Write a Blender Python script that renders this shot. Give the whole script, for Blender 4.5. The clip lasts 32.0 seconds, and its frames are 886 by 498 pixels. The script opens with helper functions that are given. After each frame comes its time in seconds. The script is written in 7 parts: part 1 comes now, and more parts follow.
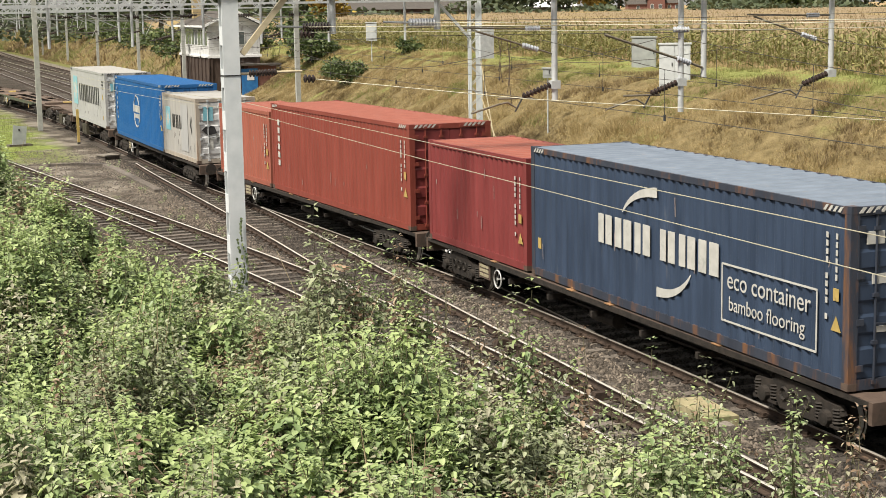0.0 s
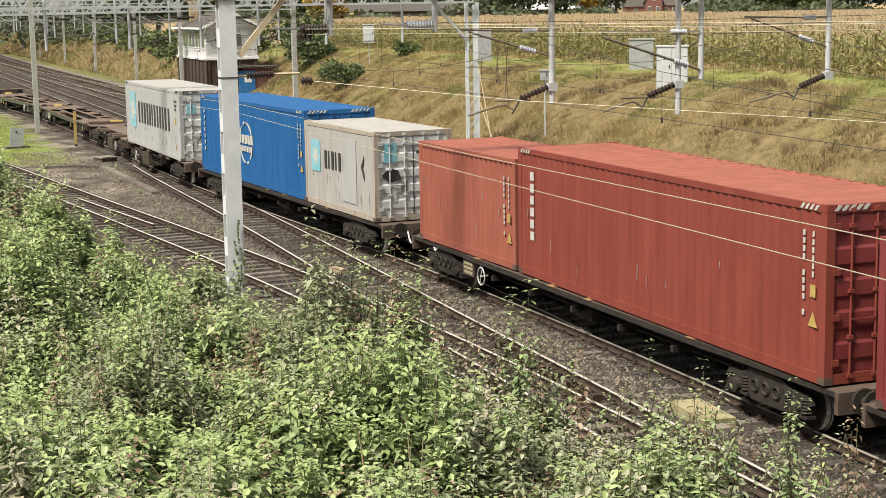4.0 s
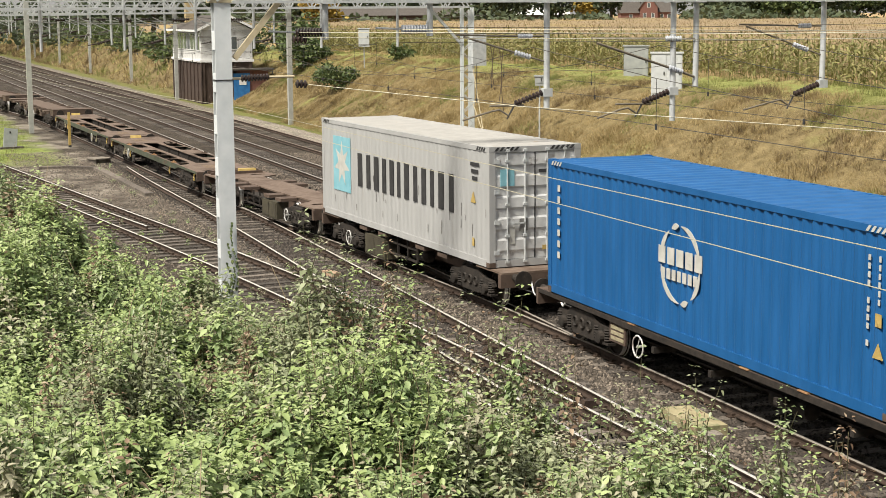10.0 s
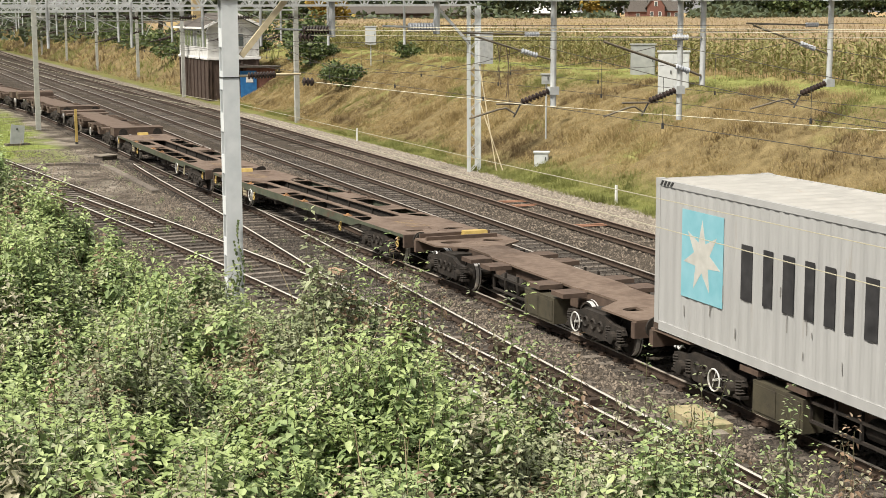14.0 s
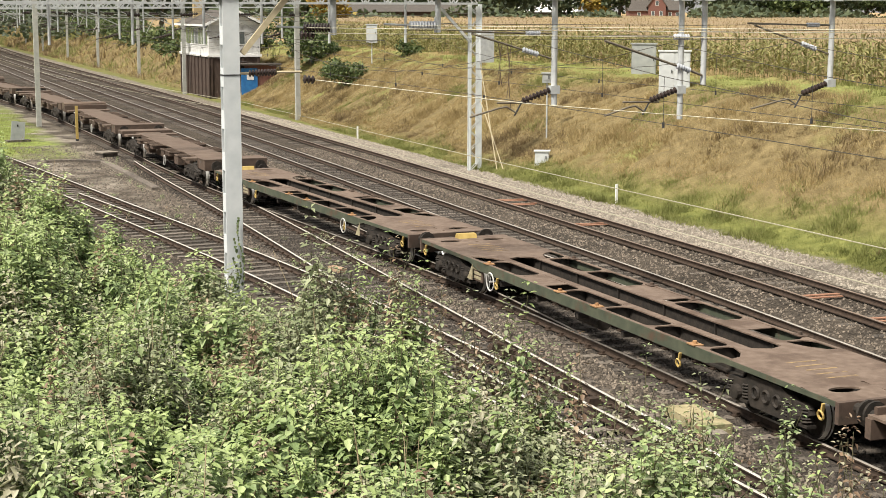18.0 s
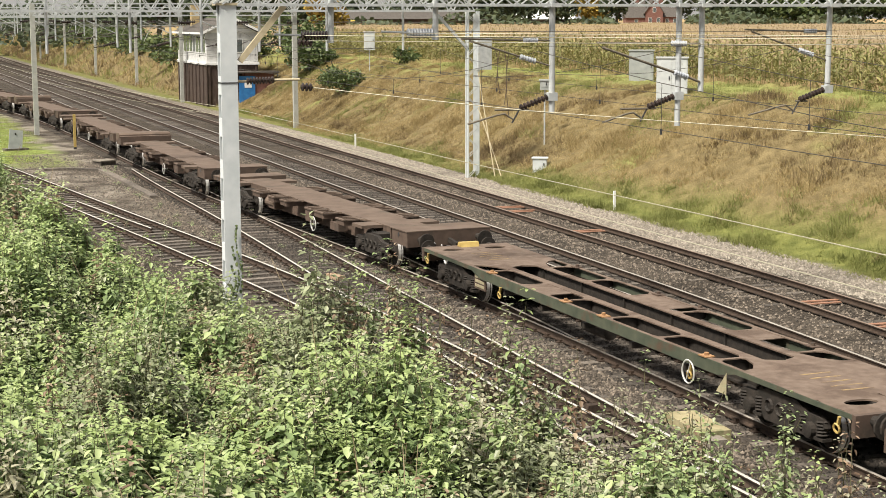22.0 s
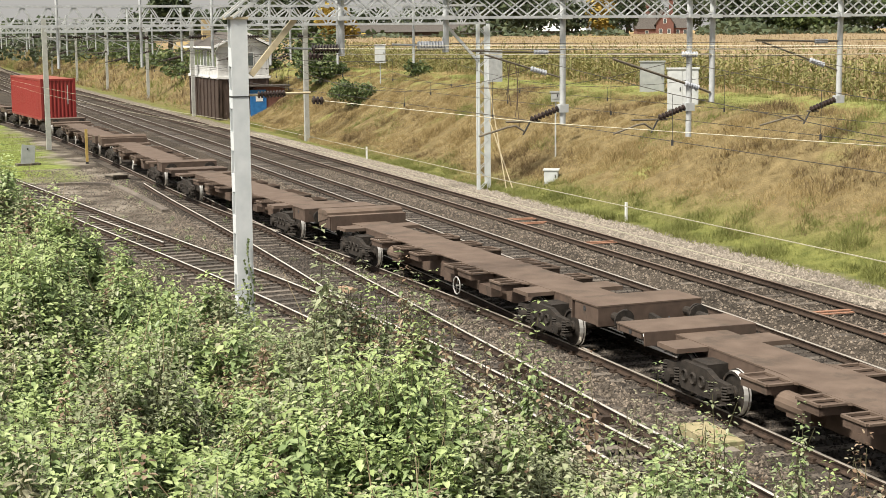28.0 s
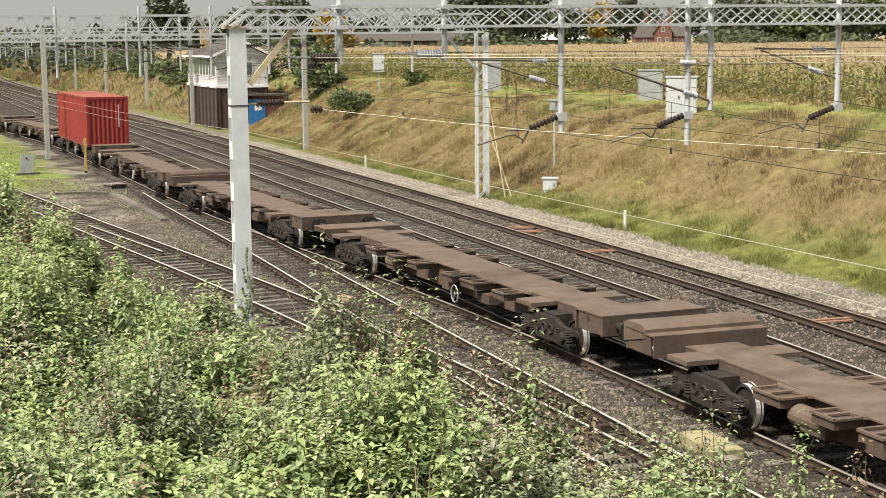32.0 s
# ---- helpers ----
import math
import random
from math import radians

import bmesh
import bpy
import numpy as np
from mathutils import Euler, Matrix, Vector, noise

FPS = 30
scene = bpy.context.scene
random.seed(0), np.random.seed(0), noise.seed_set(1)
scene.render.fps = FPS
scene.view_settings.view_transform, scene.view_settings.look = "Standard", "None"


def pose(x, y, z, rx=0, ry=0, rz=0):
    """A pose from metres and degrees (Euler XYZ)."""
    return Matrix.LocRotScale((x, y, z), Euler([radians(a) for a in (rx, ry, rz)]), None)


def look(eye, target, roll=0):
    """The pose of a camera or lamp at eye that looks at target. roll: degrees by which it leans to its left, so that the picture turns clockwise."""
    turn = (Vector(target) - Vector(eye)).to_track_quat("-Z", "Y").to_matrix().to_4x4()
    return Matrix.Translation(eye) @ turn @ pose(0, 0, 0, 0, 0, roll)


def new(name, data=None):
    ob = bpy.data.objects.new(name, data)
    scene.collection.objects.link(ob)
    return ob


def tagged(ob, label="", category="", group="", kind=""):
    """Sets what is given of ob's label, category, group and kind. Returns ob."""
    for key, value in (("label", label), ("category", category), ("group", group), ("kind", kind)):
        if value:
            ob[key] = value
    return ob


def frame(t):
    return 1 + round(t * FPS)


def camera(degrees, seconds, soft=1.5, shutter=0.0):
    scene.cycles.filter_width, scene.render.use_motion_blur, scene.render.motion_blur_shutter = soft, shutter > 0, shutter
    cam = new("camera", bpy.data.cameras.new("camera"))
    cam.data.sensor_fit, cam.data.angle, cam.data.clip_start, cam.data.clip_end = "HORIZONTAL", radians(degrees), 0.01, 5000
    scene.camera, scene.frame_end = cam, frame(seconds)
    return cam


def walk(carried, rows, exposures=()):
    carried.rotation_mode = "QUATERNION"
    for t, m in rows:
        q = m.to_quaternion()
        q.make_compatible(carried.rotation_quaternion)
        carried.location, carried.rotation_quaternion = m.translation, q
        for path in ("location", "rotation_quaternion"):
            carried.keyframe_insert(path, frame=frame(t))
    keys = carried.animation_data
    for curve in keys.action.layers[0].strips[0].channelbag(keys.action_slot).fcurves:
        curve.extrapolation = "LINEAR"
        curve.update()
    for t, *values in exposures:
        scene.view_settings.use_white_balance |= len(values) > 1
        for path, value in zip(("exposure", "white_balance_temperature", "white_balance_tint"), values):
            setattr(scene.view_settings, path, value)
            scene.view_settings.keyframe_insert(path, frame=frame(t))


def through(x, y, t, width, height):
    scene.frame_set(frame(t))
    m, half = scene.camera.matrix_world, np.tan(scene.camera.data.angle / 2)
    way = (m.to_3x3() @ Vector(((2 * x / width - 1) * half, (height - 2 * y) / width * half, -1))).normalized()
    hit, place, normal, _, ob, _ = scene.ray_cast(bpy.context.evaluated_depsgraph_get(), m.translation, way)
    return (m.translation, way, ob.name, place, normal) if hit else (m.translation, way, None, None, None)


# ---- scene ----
# The camera stands on a bank above the line and only turns a little.
EYE = Vector((0.0, -15.196, 7.013))
cam = camera(31.69, 32.0, soft=0.6)


def aim(yaw, pitch, lean):
    """A view from EYE: yaw to the left of +Y, pitch upwards, lean to the right, in degrees."""
    a, p = radians(yaw), radians(pitch)
    way = Vector((-math.sin(a) * math.cos(p), math.cos(a) * math.cos(p), math.sin(p)))
    return look(EYE, EYE + way * 50.0, -lean)


EXPO = 0.74
AIM = [
    (0, 69.858, -8.800, 0.990), (0.5, 69.879, -8.784, 1.024), (1, 69.875, -8.754, 0.989), (1.5, 69.865, -8.740, 0.945),
    (2, 69.869, -8.731, 0.972), (2.5, 69.828, -8.718, 0.915), (3, 69.762, -8.714, 0.953), (3.5, 69.763, -8.725, 1.010),
    (5.5, 69.726, -8.667, 0.706), (6, 69.728, -8.633, 0.711), (6.5, 69.722, -8.641, 0.804), (7, 69.683, -8.668, 0.840),
    (7.5, 69.652, -8.695, 0.748), (8, 69.674, -8.710, 0.650), (8.5, 69.709, -8.700, 0.562), (9, 69.689, -8.652, 0.409),
    (9.5, 69.600, -8.592, 0.402), (10, 69.504, -8.561, 0.398), (10.5, 69.475, -8.549, 0.466), (11, 69.511, -8.534, 0.424),
    (11.5, 69.598, -8.558, 0.401), (12, 69.659, -8.559, 0.400), (12.5, 69.687, -8.565, 0.358), (13, 69.722, -8.619, 0.400),
    (13.5, 69.744, -8.628, 0.336), (14, 69.729, -8.630, 0.230), (14.5, 69.678, -8.598, 0.125), (16.5, 69.564, -8.584, 0.142),
    (17, 69.607, -8.617, 0.135), (17.5, 69.710, -8.672, 0.055), (18, 69.732, -8.687, -0.038), (18.5, 69.723, -8.674, -0.049),
    (19, 69.730, -8.677, 0.046), (19.5, 69.738, -8.659, 0.152), (20, 69.754, -8.625, 0.112), (20.5, 69.812, -8.599, 0.111),
    (21, 69.829, -8.581, 0.046), (21.5, 69.751, -8.510, 0.107), (22, 69.665, -8.424, 0.134), (22.5, 69.650, -8.416, 0.100),
    (23, 69.724, -8.456, 0.031), (23.5, 69.805, -8.445, 0.112), (24, 69.848, -8.367, 0.264), (24.5, 69.846, -8.284, 0.341),
    (25, 69.861, -8.196, 0.346), (25.5, 69.906, -8.153, 0.392), (27.5, 70.080, -7.989, 0.501), (28, 70.099, -7.970, 0.524),
    (28.5, 70.159, -7.951, 0.513), (29, 70.277, -7.907, 0.620), (29.5, 70.317, -7.842, 0.644), (30, 70.252, -7.755, 0.606),
    (30.5, 70.176, -7.686, 0.616), (31, 70.095, -7.647, 0.643), (31.5, 70.040, -7.641, 0.658), (32, 70.058, -7.655, 0.623),
]

walk(cam, [(t, aim(a, b, c)) for t, a, b, c in AIM], exposures=[(0.0, EXPO - 0.07), (14.0, EXPO - 0.07), (17.0, EXPO + 0.03), (32.0, EXPO + 0.03)])

# ---- world and sun: bright overcast ----
world = bpy.data.worlds.new("overcast_sky")
scene.world = world
world.use_nodes = True
wn, wl = world.node_tree.nodes, world.node_tree.links
wn.clear()
w_out, w_bg = wn.new("ShaderNodeOutputWorld"), wn.new("ShaderNodeBackground")
w_sky, w_mix = wn.new("ShaderNodeTexSky"), wn.new("ShaderNodeMix")
w_sky.sky_type, w_sky.sun_disc = "NISHITA", False
w_sky.sun_elevation, w_sky.sun_rotation = radians(55), radians(158)
w_sky.air_density, w_sky.dust_density, w_sky.ozone_density = 1.0, 4.0, 1.0
w_mix.data_type, w_mix.blend_type = "RGBA", "MIX"
w_mix.inputs["Factor"].default_value = 0.72
wl.new(w_sky.outputs["Color"], w_mix.inputs["A"])
w_mix.inputs["B"].default_value = (7.6, 7.35, 6.9, 1)   # the even grey cloud cover
# cloud cover is about twice as bright overhead as at the horizon
w_co, w_sep, w_rng, w_mul = wn.new("ShaderNodeTexCoord"), wn.new("ShaderNodeSeparateXYZ"), wn.new("ShaderNodeMapRange"), wn.new("ShaderNodeMix")
wl.new(w_co.outputs["Generated"], w_sep.inputs[0])
wl.new(w_sep.outputs["Z"], w_rng.inputs["Value"])
w_rng.inputs["From Min"].default_value, w_rng.inputs["From Max"].default_value = 0.0, 0.9
w_rng.inputs["To Min"].default_value, w_rng.inputs["To Max"].default_value = 0.92, 1.1
w_mul.data_type, w_mul.blend_type = "RGBA", "MULTIPLY"
w_mul.inputs["Factor"].default_value = 1.0
wl.new(w_mix.outputs["Result"], w_mul.inputs["A"])
wl.new(w_rng.outputs["Result"], w_mul.inputs["B"])
wl.new(w_mul.outputs["Result"], w_bg.inputs["Color"])
w_bg.inputs["Strength"].default_value = 0.054
wl.new(w_bg.outputs["Background"], w_out.inputs["Surface"])

sun = new("sun", bpy.data.lights.new("sun", "SUN"))
sun.data.energy, sun.data.angle, sun.data.color = 4.5, radians(11), (1.0, 0.94, 0.83)
# the brighter part of the cloud stands on the camera's side of the line
sun.matrix_world = look((0, 0, 60), (-12, 30, 14))

# ---- materials ----


def material(name, ca, cb, scale=4.0, rough=0.7, metal=0.0, bump=0.0, bump_scale=40.0, stain=None, stain_scale=1.2,
             stain_at=0.55, island=0.0, obj_random=0.0, stretch=(1, 1, 1), spec=0.4):
    """Two tones mixed by noise, a second wider stain, bump; island or obj_random vary the value from piece to piece."""
    m = bpy.data.materials.new(name)
    m.use_nodes = True
    n, l = m.node_tree.nodes, m.node_tree.links
    b = n["Principled BSDF"]
    tc, mp = n.new("ShaderNodeTexCoord"), n.new("ShaderNodeMapping")
    mp.inputs["Scale"].default_value = stretch
    l.new(tc.outputs["Object"], mp.inputs["Vector"])
    t1 = n.new("ShaderNodeTexNoise")
    t1.inputs["Scale"].default_value, t1.inputs["Detail"].default_value = scale, 6
    l.new(mp.outputs["Vector"], t1.inputs["Vector"])
    ramp = n.new("ShaderNodeValToRGB")
    ramp.color_ramp.elements[0].position, ramp.color_ramp.elements[1].position = 0.3, 0.7
    ramp.color_ramp.elements[0].color, ramp.color_ramp.elements[1].color = (*ca, 1), (*cb, 1)
    l.new(t1.outputs["Fac"], ramp.inputs["Fac"])
    colour = ramp.outputs["Color"]
    if stain:
        t2 = n.new("ShaderNodeTexNoise")
        t2.inputs["Scale"].default_value, t2.inputs["Detail"].default_value = stain_scale, 8
        t2.inputs["Roughness"].default_value = 0.65
        l.new(mp.outputs["Vector"], t2.inputs["Vector"])
        r2 = n.new("ShaderNodeMapRange")
        r2.inputs["From Min"].default_value, r2.inputs["From Max"].default_value = stain_at, stain_at + 0.12
        l.new(t2.outputs["Fac"], r2.inputs["Value"])
        mx = n.new("ShaderNodeMix")
        mx.data_type = "RGBA"
        l.new(r2.outputs["Result"], mx.inputs["Factor"])
        l.new(colour, mx.inputs["A"])
        mx.inputs["B"].default_value = (*stain, 1)
        colour = mx.outputs["Result"]
    if island or obj_random:
        rnd = n.new("ShaderNodeNewGeometry") if island else n.new("ShaderNodeObjectInfo")
        amount = island or obj_random
        mr = n.new("ShaderNodeMapRange")
        mr.inputs["To Min"].default_value, mr.inputs["To Max"].default_value = 1 - amount, 1 + amount
        l.new(rnd.outputs["Random Per Island" if island else "Random"], mr.inputs["Value"])
        hs = n.new("ShaderNodeHueSaturation")
        l.new(mr.outputs["Result"], hs.inputs["Value"])
        l.new(colour, hs.inputs["Color"])
        colour = hs.outputs["Color"]
    l.new(colour, b.inputs["Base Color"])
    b.inputs["Roughness"].default_value, b.inputs["Metallic"].default_value = rough, metal
    b.inputs["Specular IOR Level"].default_value = spec
    if bump:
        t3, bp = n.new("ShaderNodeTexNoise"), n.new("ShaderNodeBump")
        t3.inputs["Scale"].default_value, t3.inputs["Detail"].default_value = bump_scale, 4
        l.new(mp.outputs["Vector"], t3.inputs["Vector"])
        l.new(t3.outputs["Fac"], bp.inputs["Height"])
        bp.inputs["Strength"].default_value, bp.inputs["Distance"].default_value = bump, 0.02
        l.new(bp.outputs["Normal"], b.inputs["Normal"])
    return m


def leaf_material(name, ca, cb, cc, patch=0.0, gloss=0.55, through=0.24):
    """Leaves or blades: a ramp of tones picked leaf by leaf and, by the share of patch, clump by clump; light comes through."""
    m = bpy.data.materials.new(name)
    m.use_nodes = True
    n, l = m.node_tree.nodes, m.node_tree.links
    b = n["Principled BSDF"]
    g, ramp = n.new("ShaderNodeNewGeometry"), n.new("ShaderNodeValToRGB")
    e = ramp.color_ramp.elements
    e[0].position, e[0].color = 0.0, (*ca, 1)
    e[1].position, e[1].color = 0.55, (*cb, 1)
    e.new(0.92).color = (*cc, 1)
    value = g.outputs["Random Per Island"]
    if patch:
        tx, mr, mx = n.new("ShaderNodeTexNoise"), n.new("ShaderNodeMapRange"), n.new("ShaderNodeMix")
        tx.inputs["Scale"].default_value, tx.inputs["Detail"].default_value, tx.inputs["Roughness"].default_value = 0.9, 5, 0.6
        l.new(g.outputs["Position"], tx.inputs["Vector"])
        mr.inputs["From Min"].default_value, mr.inputs["From Max"].default_value = 0.32, 0.68
        l.new(tx.outputs["Fac"], mr.inputs["Value"])
        mx.data_type = "FLOAT"
        mx.inputs["Factor"].default_value = patch
        l.new(value, mx.inputs["A"])
        l.new(mr.outputs["Result"], mx.inputs["B"])
        value = mx.outputs["Result"]
    l.new(value, ramp.inputs["Fac"])
    l.new(ramp.outputs["Color"], b.inputs["Base Color"])
    b.inputs["Roughness"].default_value = gloss
    b.inputs["Specular IOR Level"].default_value = 0.35
    tr, mx = n.new("ShaderNodeBsdfTranslucent"), n.new("ShaderNodeMixShader")
    l.new(ramp.outputs["Color"], tr.inputs["Color"])
    mx.inputs[0].default_value = through
    l.new(b.outputs[0], mx.inputs[1])
    l.new(tr.outputs[0], mx.inputs[2])
    l.new(mx.outputs[0], n["Material Output"].inputs["Surface"])
    return m


def paint(name, c, fade=0.15, rust=(0.16, 0.07, 0.035), rust_at=0.66, rough=0.55):
    """Weathered container paint: tone drift, streaks running down, rust spots."""
    lighter = tuple(min(1, v * (1 + fade) + 0.007) for v in c)
    darker = tuple(v * (1 - fade) for v in c)
    return material(name, darker, lighter, scale=1.6, rough=rough, bump=0.08, bump_scale=18, stain=rust, stain_scale=1.5,
                    stain_at=rust_at, stretch=(1.6, 1.6, 0.28))


M_STEEL = material("galvanised_steel", (0.42, 0.44, 0.45), (0.56, 0.58, 0.58), 6, 0.55, 0.15, 0.1, 60, (0.36, 0.36, 0.35), 3, 0.6)
M_POLE = material("pale_grey_paint", (0.56, 0.6, 0.61), (0.68, 0.71, 0.72), 3, 0.55, 0.0, 0.1, 50, (0.5, 0.52, 0.5), 2.5, 0.62)
M_RAIL_DULL = material("brown_rail_top", (0.26, 0.19, 0.14), (0.40, 0.31, 0.25), 8, 0.42, 0.6, 0, stretch=(0.2, 1, 1))
M_RAIL_SHINY = material("shiny_rail_top", (0.56, 0.52, 0.46), (0.74, 0.70, 0.64), 8, 0.34, 0.4, 0, stretch=(0.2, 1, 1))
M_RAIL = material("worn_rail_top", (0.42, 0.38, 0.33), (0.58, 0.53, 0.47), 8, 0.32, 0.5, 0, stretch=(0.2, 1, 1))
M_RAIL_RUST = material("rusty_rail_side", (0.026, 0.017, 0.012), (0.066, 0.043, 0.03), 10, 0.85, 0.1, 0.2, 60)
M_SLEEPER = material("oily_sleeper", (0.06, 0.05, 0.042), (0.17, 0.145, 0.12), 9, 0.9, 0, 0.4, 60, (0.03, 0.026, 0.023), 3, 0.56, obj_random=0.5)
M_STONE = material("ballast_stone", (0.038, 0.031, 0.025), (0.185, 0.152, 0.12), 20, 0.9, 0, 0.3, 80, island=0.7)
M_STONE_PALE = material("pale_ballast_stone", (0.15, 0.129, 0.104), (0.31, 0.274, 0.228), 20, 0.9, 0, 0.3, 80, island=0.4)
M_RUSTDECK = material("rusty_deck_plate", (0.12, 0.084, 0.063), (0.195, 0.145, 0.112), 5.5, 0.75, 0.1, 0.15, 50, (0.10, 0.068, 0.05), 1.0, 0.5)
M_BROWN = material("brown_frame_paint", (0.07, 0.047, 0.036), (0.115, 0.08, 0.06), 4, 0.8, 0, 0.2, 40, (0.05, 0.038, 0.03), 2, 0.55)
M_GREEN_SOLE = material("faded_green_solebar", (0.045, 0.056, 0.038), (0.085, 0.092, 0.062), 3, 0.75, 0, 0.15, 40, (0.085, 0.055, 0.036), 2, 0.55)
M_STONE_OIL = material("oily_ballast_stone", (0.016, 0.013, 0.011), (0.062, 0.05, 0.04), 20, 0.85, 0, 0.3, 80, island=0.7)
M_BOGIE = material("grimy_shaded_steel", (0.014, 0.012, 0.010), (0.04, 0.032, 0.026), 8, 0.8, 0.1, 0.4, 50, (0.07, 0.047, 0.032), 4, 0.64)
M_WHEEL = material("polished_wheel_tread", (0.55, 0.54, 0.52), (0.74, 0.73, 0.71), 6, 0.3, 0.4, 0.05, 40)
M_YELLOW = material("yellow_paint", (0.34, 0.24, 0.07), (0.48, 0.35, 0.12), 5, 0.6, 0, 0.1, 40, (0.2, 0.13, 0.05), 4, 0.6)
M_WHITE = material("white_paint", (0.70, 0.70, 0.69), (0.82, 0.82, 0.80), 5, 0.55, 0, 0.05, 40)
M_BLACK = material("black_paint", (0.02, 0.02, 0.022), (0.045, 0.045, 0.047), 5, 0.5, 0, 0.05, 40)
M_TAN = material("tan_resin", (0.45, 0.38, 0.25), (0.58, 0.5, 0.34), 6, 0.5)
M_DUSTDECK = material("dusty_brown_deck", (0.095, 0.066, 0.049), (0.15, 0.109, 0.083), 1.8, 0.8, 0, 0.15, 40, (0.08, 0.06, 0.045), 1.0, 0.55)
M_INSUL = material("dark_glazed_porcelain", (0.022, 0.017, 0.016), (0.06, 0.042, 0.036), 8, 0.25, 0, 0)
M_INSUL_GREY = material("grey_insulator", (0.36, 0.38, 0.42), (0.5, 0.52, 0.56), 8, 0.35)
M_WIRE = material("wire_dark", (0.05, 0.045, 0.04), (0.10, 0.09, 0.08), 20, 0.6, 0.4)
M_WIRE_LIGHT = material("wire_bright_copper", (0.34, 0.32, 0.235), (0.45, 0.42, 0.31), 20, 0.5, 0.1)
M_CABLE = material("pale_yellow_cable", (0.46, 0.43, 0.22), (0.58, 0.54, 0.30), 8, 0.6)

# ---- mesh helpers ----


def box(bm, x0, y0, z0, x1, y1, z1):
    v = [bm.verts.new(p) for p in ((x0, y0, z0), (x1, y0, z0), (x1, y1, z0), (x0, y1, z0), (x0, y0, z1), (x1, y0, z1), (x1, y1, z1), (x0, y1, z1))]
    for q in ((0, 3, 2, 1), (4, 5, 6, 7), (0, 1, 5, 4), (1, 2, 6, 5), (2, 3, 7, 6), (3, 0, 4, 7)):
        bm.faces.new([v[i] for i in q])
    return v


def tube(bm, p, q, r, n=8, r2=None, cap=True):
    """A round bar from p to q."""
    p, q = Vector(p), Vector(q)
    d = (q - p).normalized()
    a = d.orthogonal().normalized()
    b = d.cross(a)
    r2 = r if r2 is None else r2
    rings = [[bm.verts.new(c + (a * math.cos(k * 2 * math.pi / n) + b * math.sin(k * 2 * math.pi / n)) * rr) for k in range(n)] for c, rr in ((p, r), (q, r2))]
    for k in range(n):
        bm.faces.new((rings[0][k], rings[0][(k + 1) % n], rings[1][(k + 1) % n], rings[1][k]))
    if cap:
        bm.faces.new(rings[0][::-1])
        bm.faces.new(rings[1])


def bar(bm, p, q, w, h):
    """A square bar from p to q: w across, h upwards."""
    p, q = Vector(p), Vector(q)
    d = (q - p).normalized()
    up = Vector((0, 0, 1)) if abs(d.z) < 0.95 else Vector((0, 1, 0))
    a = d.cross(up).normalized() * (w / 2)
    b = a.cross(d).normalized() * (h / 2)
    r = [[bm.verts.new(c + s * a + t * b) for s, t in ((-1, -1), (1, -1), (1, 1), (-1, 1))] for c in (p, q)]
    for k in range(4):
        bm.faces.new((r[0][k], r[0][(k + 1) % 4], r[1][(k + 1) % 4], r[1][k]))
    bm.faces.new(r[0][::-1])
    bm.faces.new(r[1])


def prism(bm, pts, y0, y1):
    """An outline in (x, z) pushed out from y0 to y1."""
    a = [bm.verts.new((x, y0, z)) for x, z in pts]
    b = [bm.verts.new((x, y1, z)) for x, z in pts]
    n = len(pts)
    for k in range(n):
        bm.faces.new((a[k], a[(k + 1) % n], b[(k + 1) % n], b[k]))
    bm.faces.new(a[::-1])
    bm.faces.new(b)


def plate(bm, pts, z0, z1):
    """An outline in (x, y) pushed up from z0 to z1."""
    a = [bm.verts.new((x, y, z0)) for x, y in pts]
    b = [bm.verts.new((x, y, z1)) for x, y in pts]
    n = len(pts)
    for k in range(n):
        bm.faces.new((a[k], a[(k + 1) % n], b[(k + 1) % n], b[k]))
    bm.faces.new(a[::-1])
    bm.faces.new(b)


def rings(bm, axis_p, axis_q, radii, n=10):
    """A turned body along a line: radii as (share of the way, radius)."""
    p, q = Vector(axis_p), Vector(axis_q)
    d = (q - p).normalized()
    a = d.orthogonal().normalized()
    b = d.cross(a)
    rr = [[bm.verts.new(p.lerp(q, s) + (a * math.cos(k * 2 * math.pi / n) + b * math.sin(k * 2 * math.pi / n)) * r) for k in range(n)] for s, r in radii]
    for u, v in zip(rr, rr[1:]):
        for k in range(n):
            bm.faces.new((u[k], u[(k + 1) % n], v[(k + 1) % n], v[k]))
    bm.faces.new(rr[0][::-1])
    bm.faces.new(rr[-1])


def polytube(bm, pts, r, n=5):
    """One unbroken round wire through a row of points."""
    pts = [Vector(p) for p in pts]
    prev = None
    for i, p in enumerate(pts):
        d = (pts[min(i + 1, len(pts) - 1)] - pts[max(i - 1, 0)]).normalized()
        a = d.cross(Vector((0, 0, 1)))
        a = a.normalized() if a.length > 1e-3 else Vector((1, 0, 0))
        b = d.cross(a)
        ring = [bm.verts.new(p + (a * math.cos(k * 2 * math.pi / n) + b * math.sin(k * 2 * math.pi / n)) * r) for k in range(n)]
        if prev:
            for k in range(n):
                bm.faces.new((prev[k], prev[(k + 1) % n], ring[(k + 1) % n], ring[k]))
        prev = ring


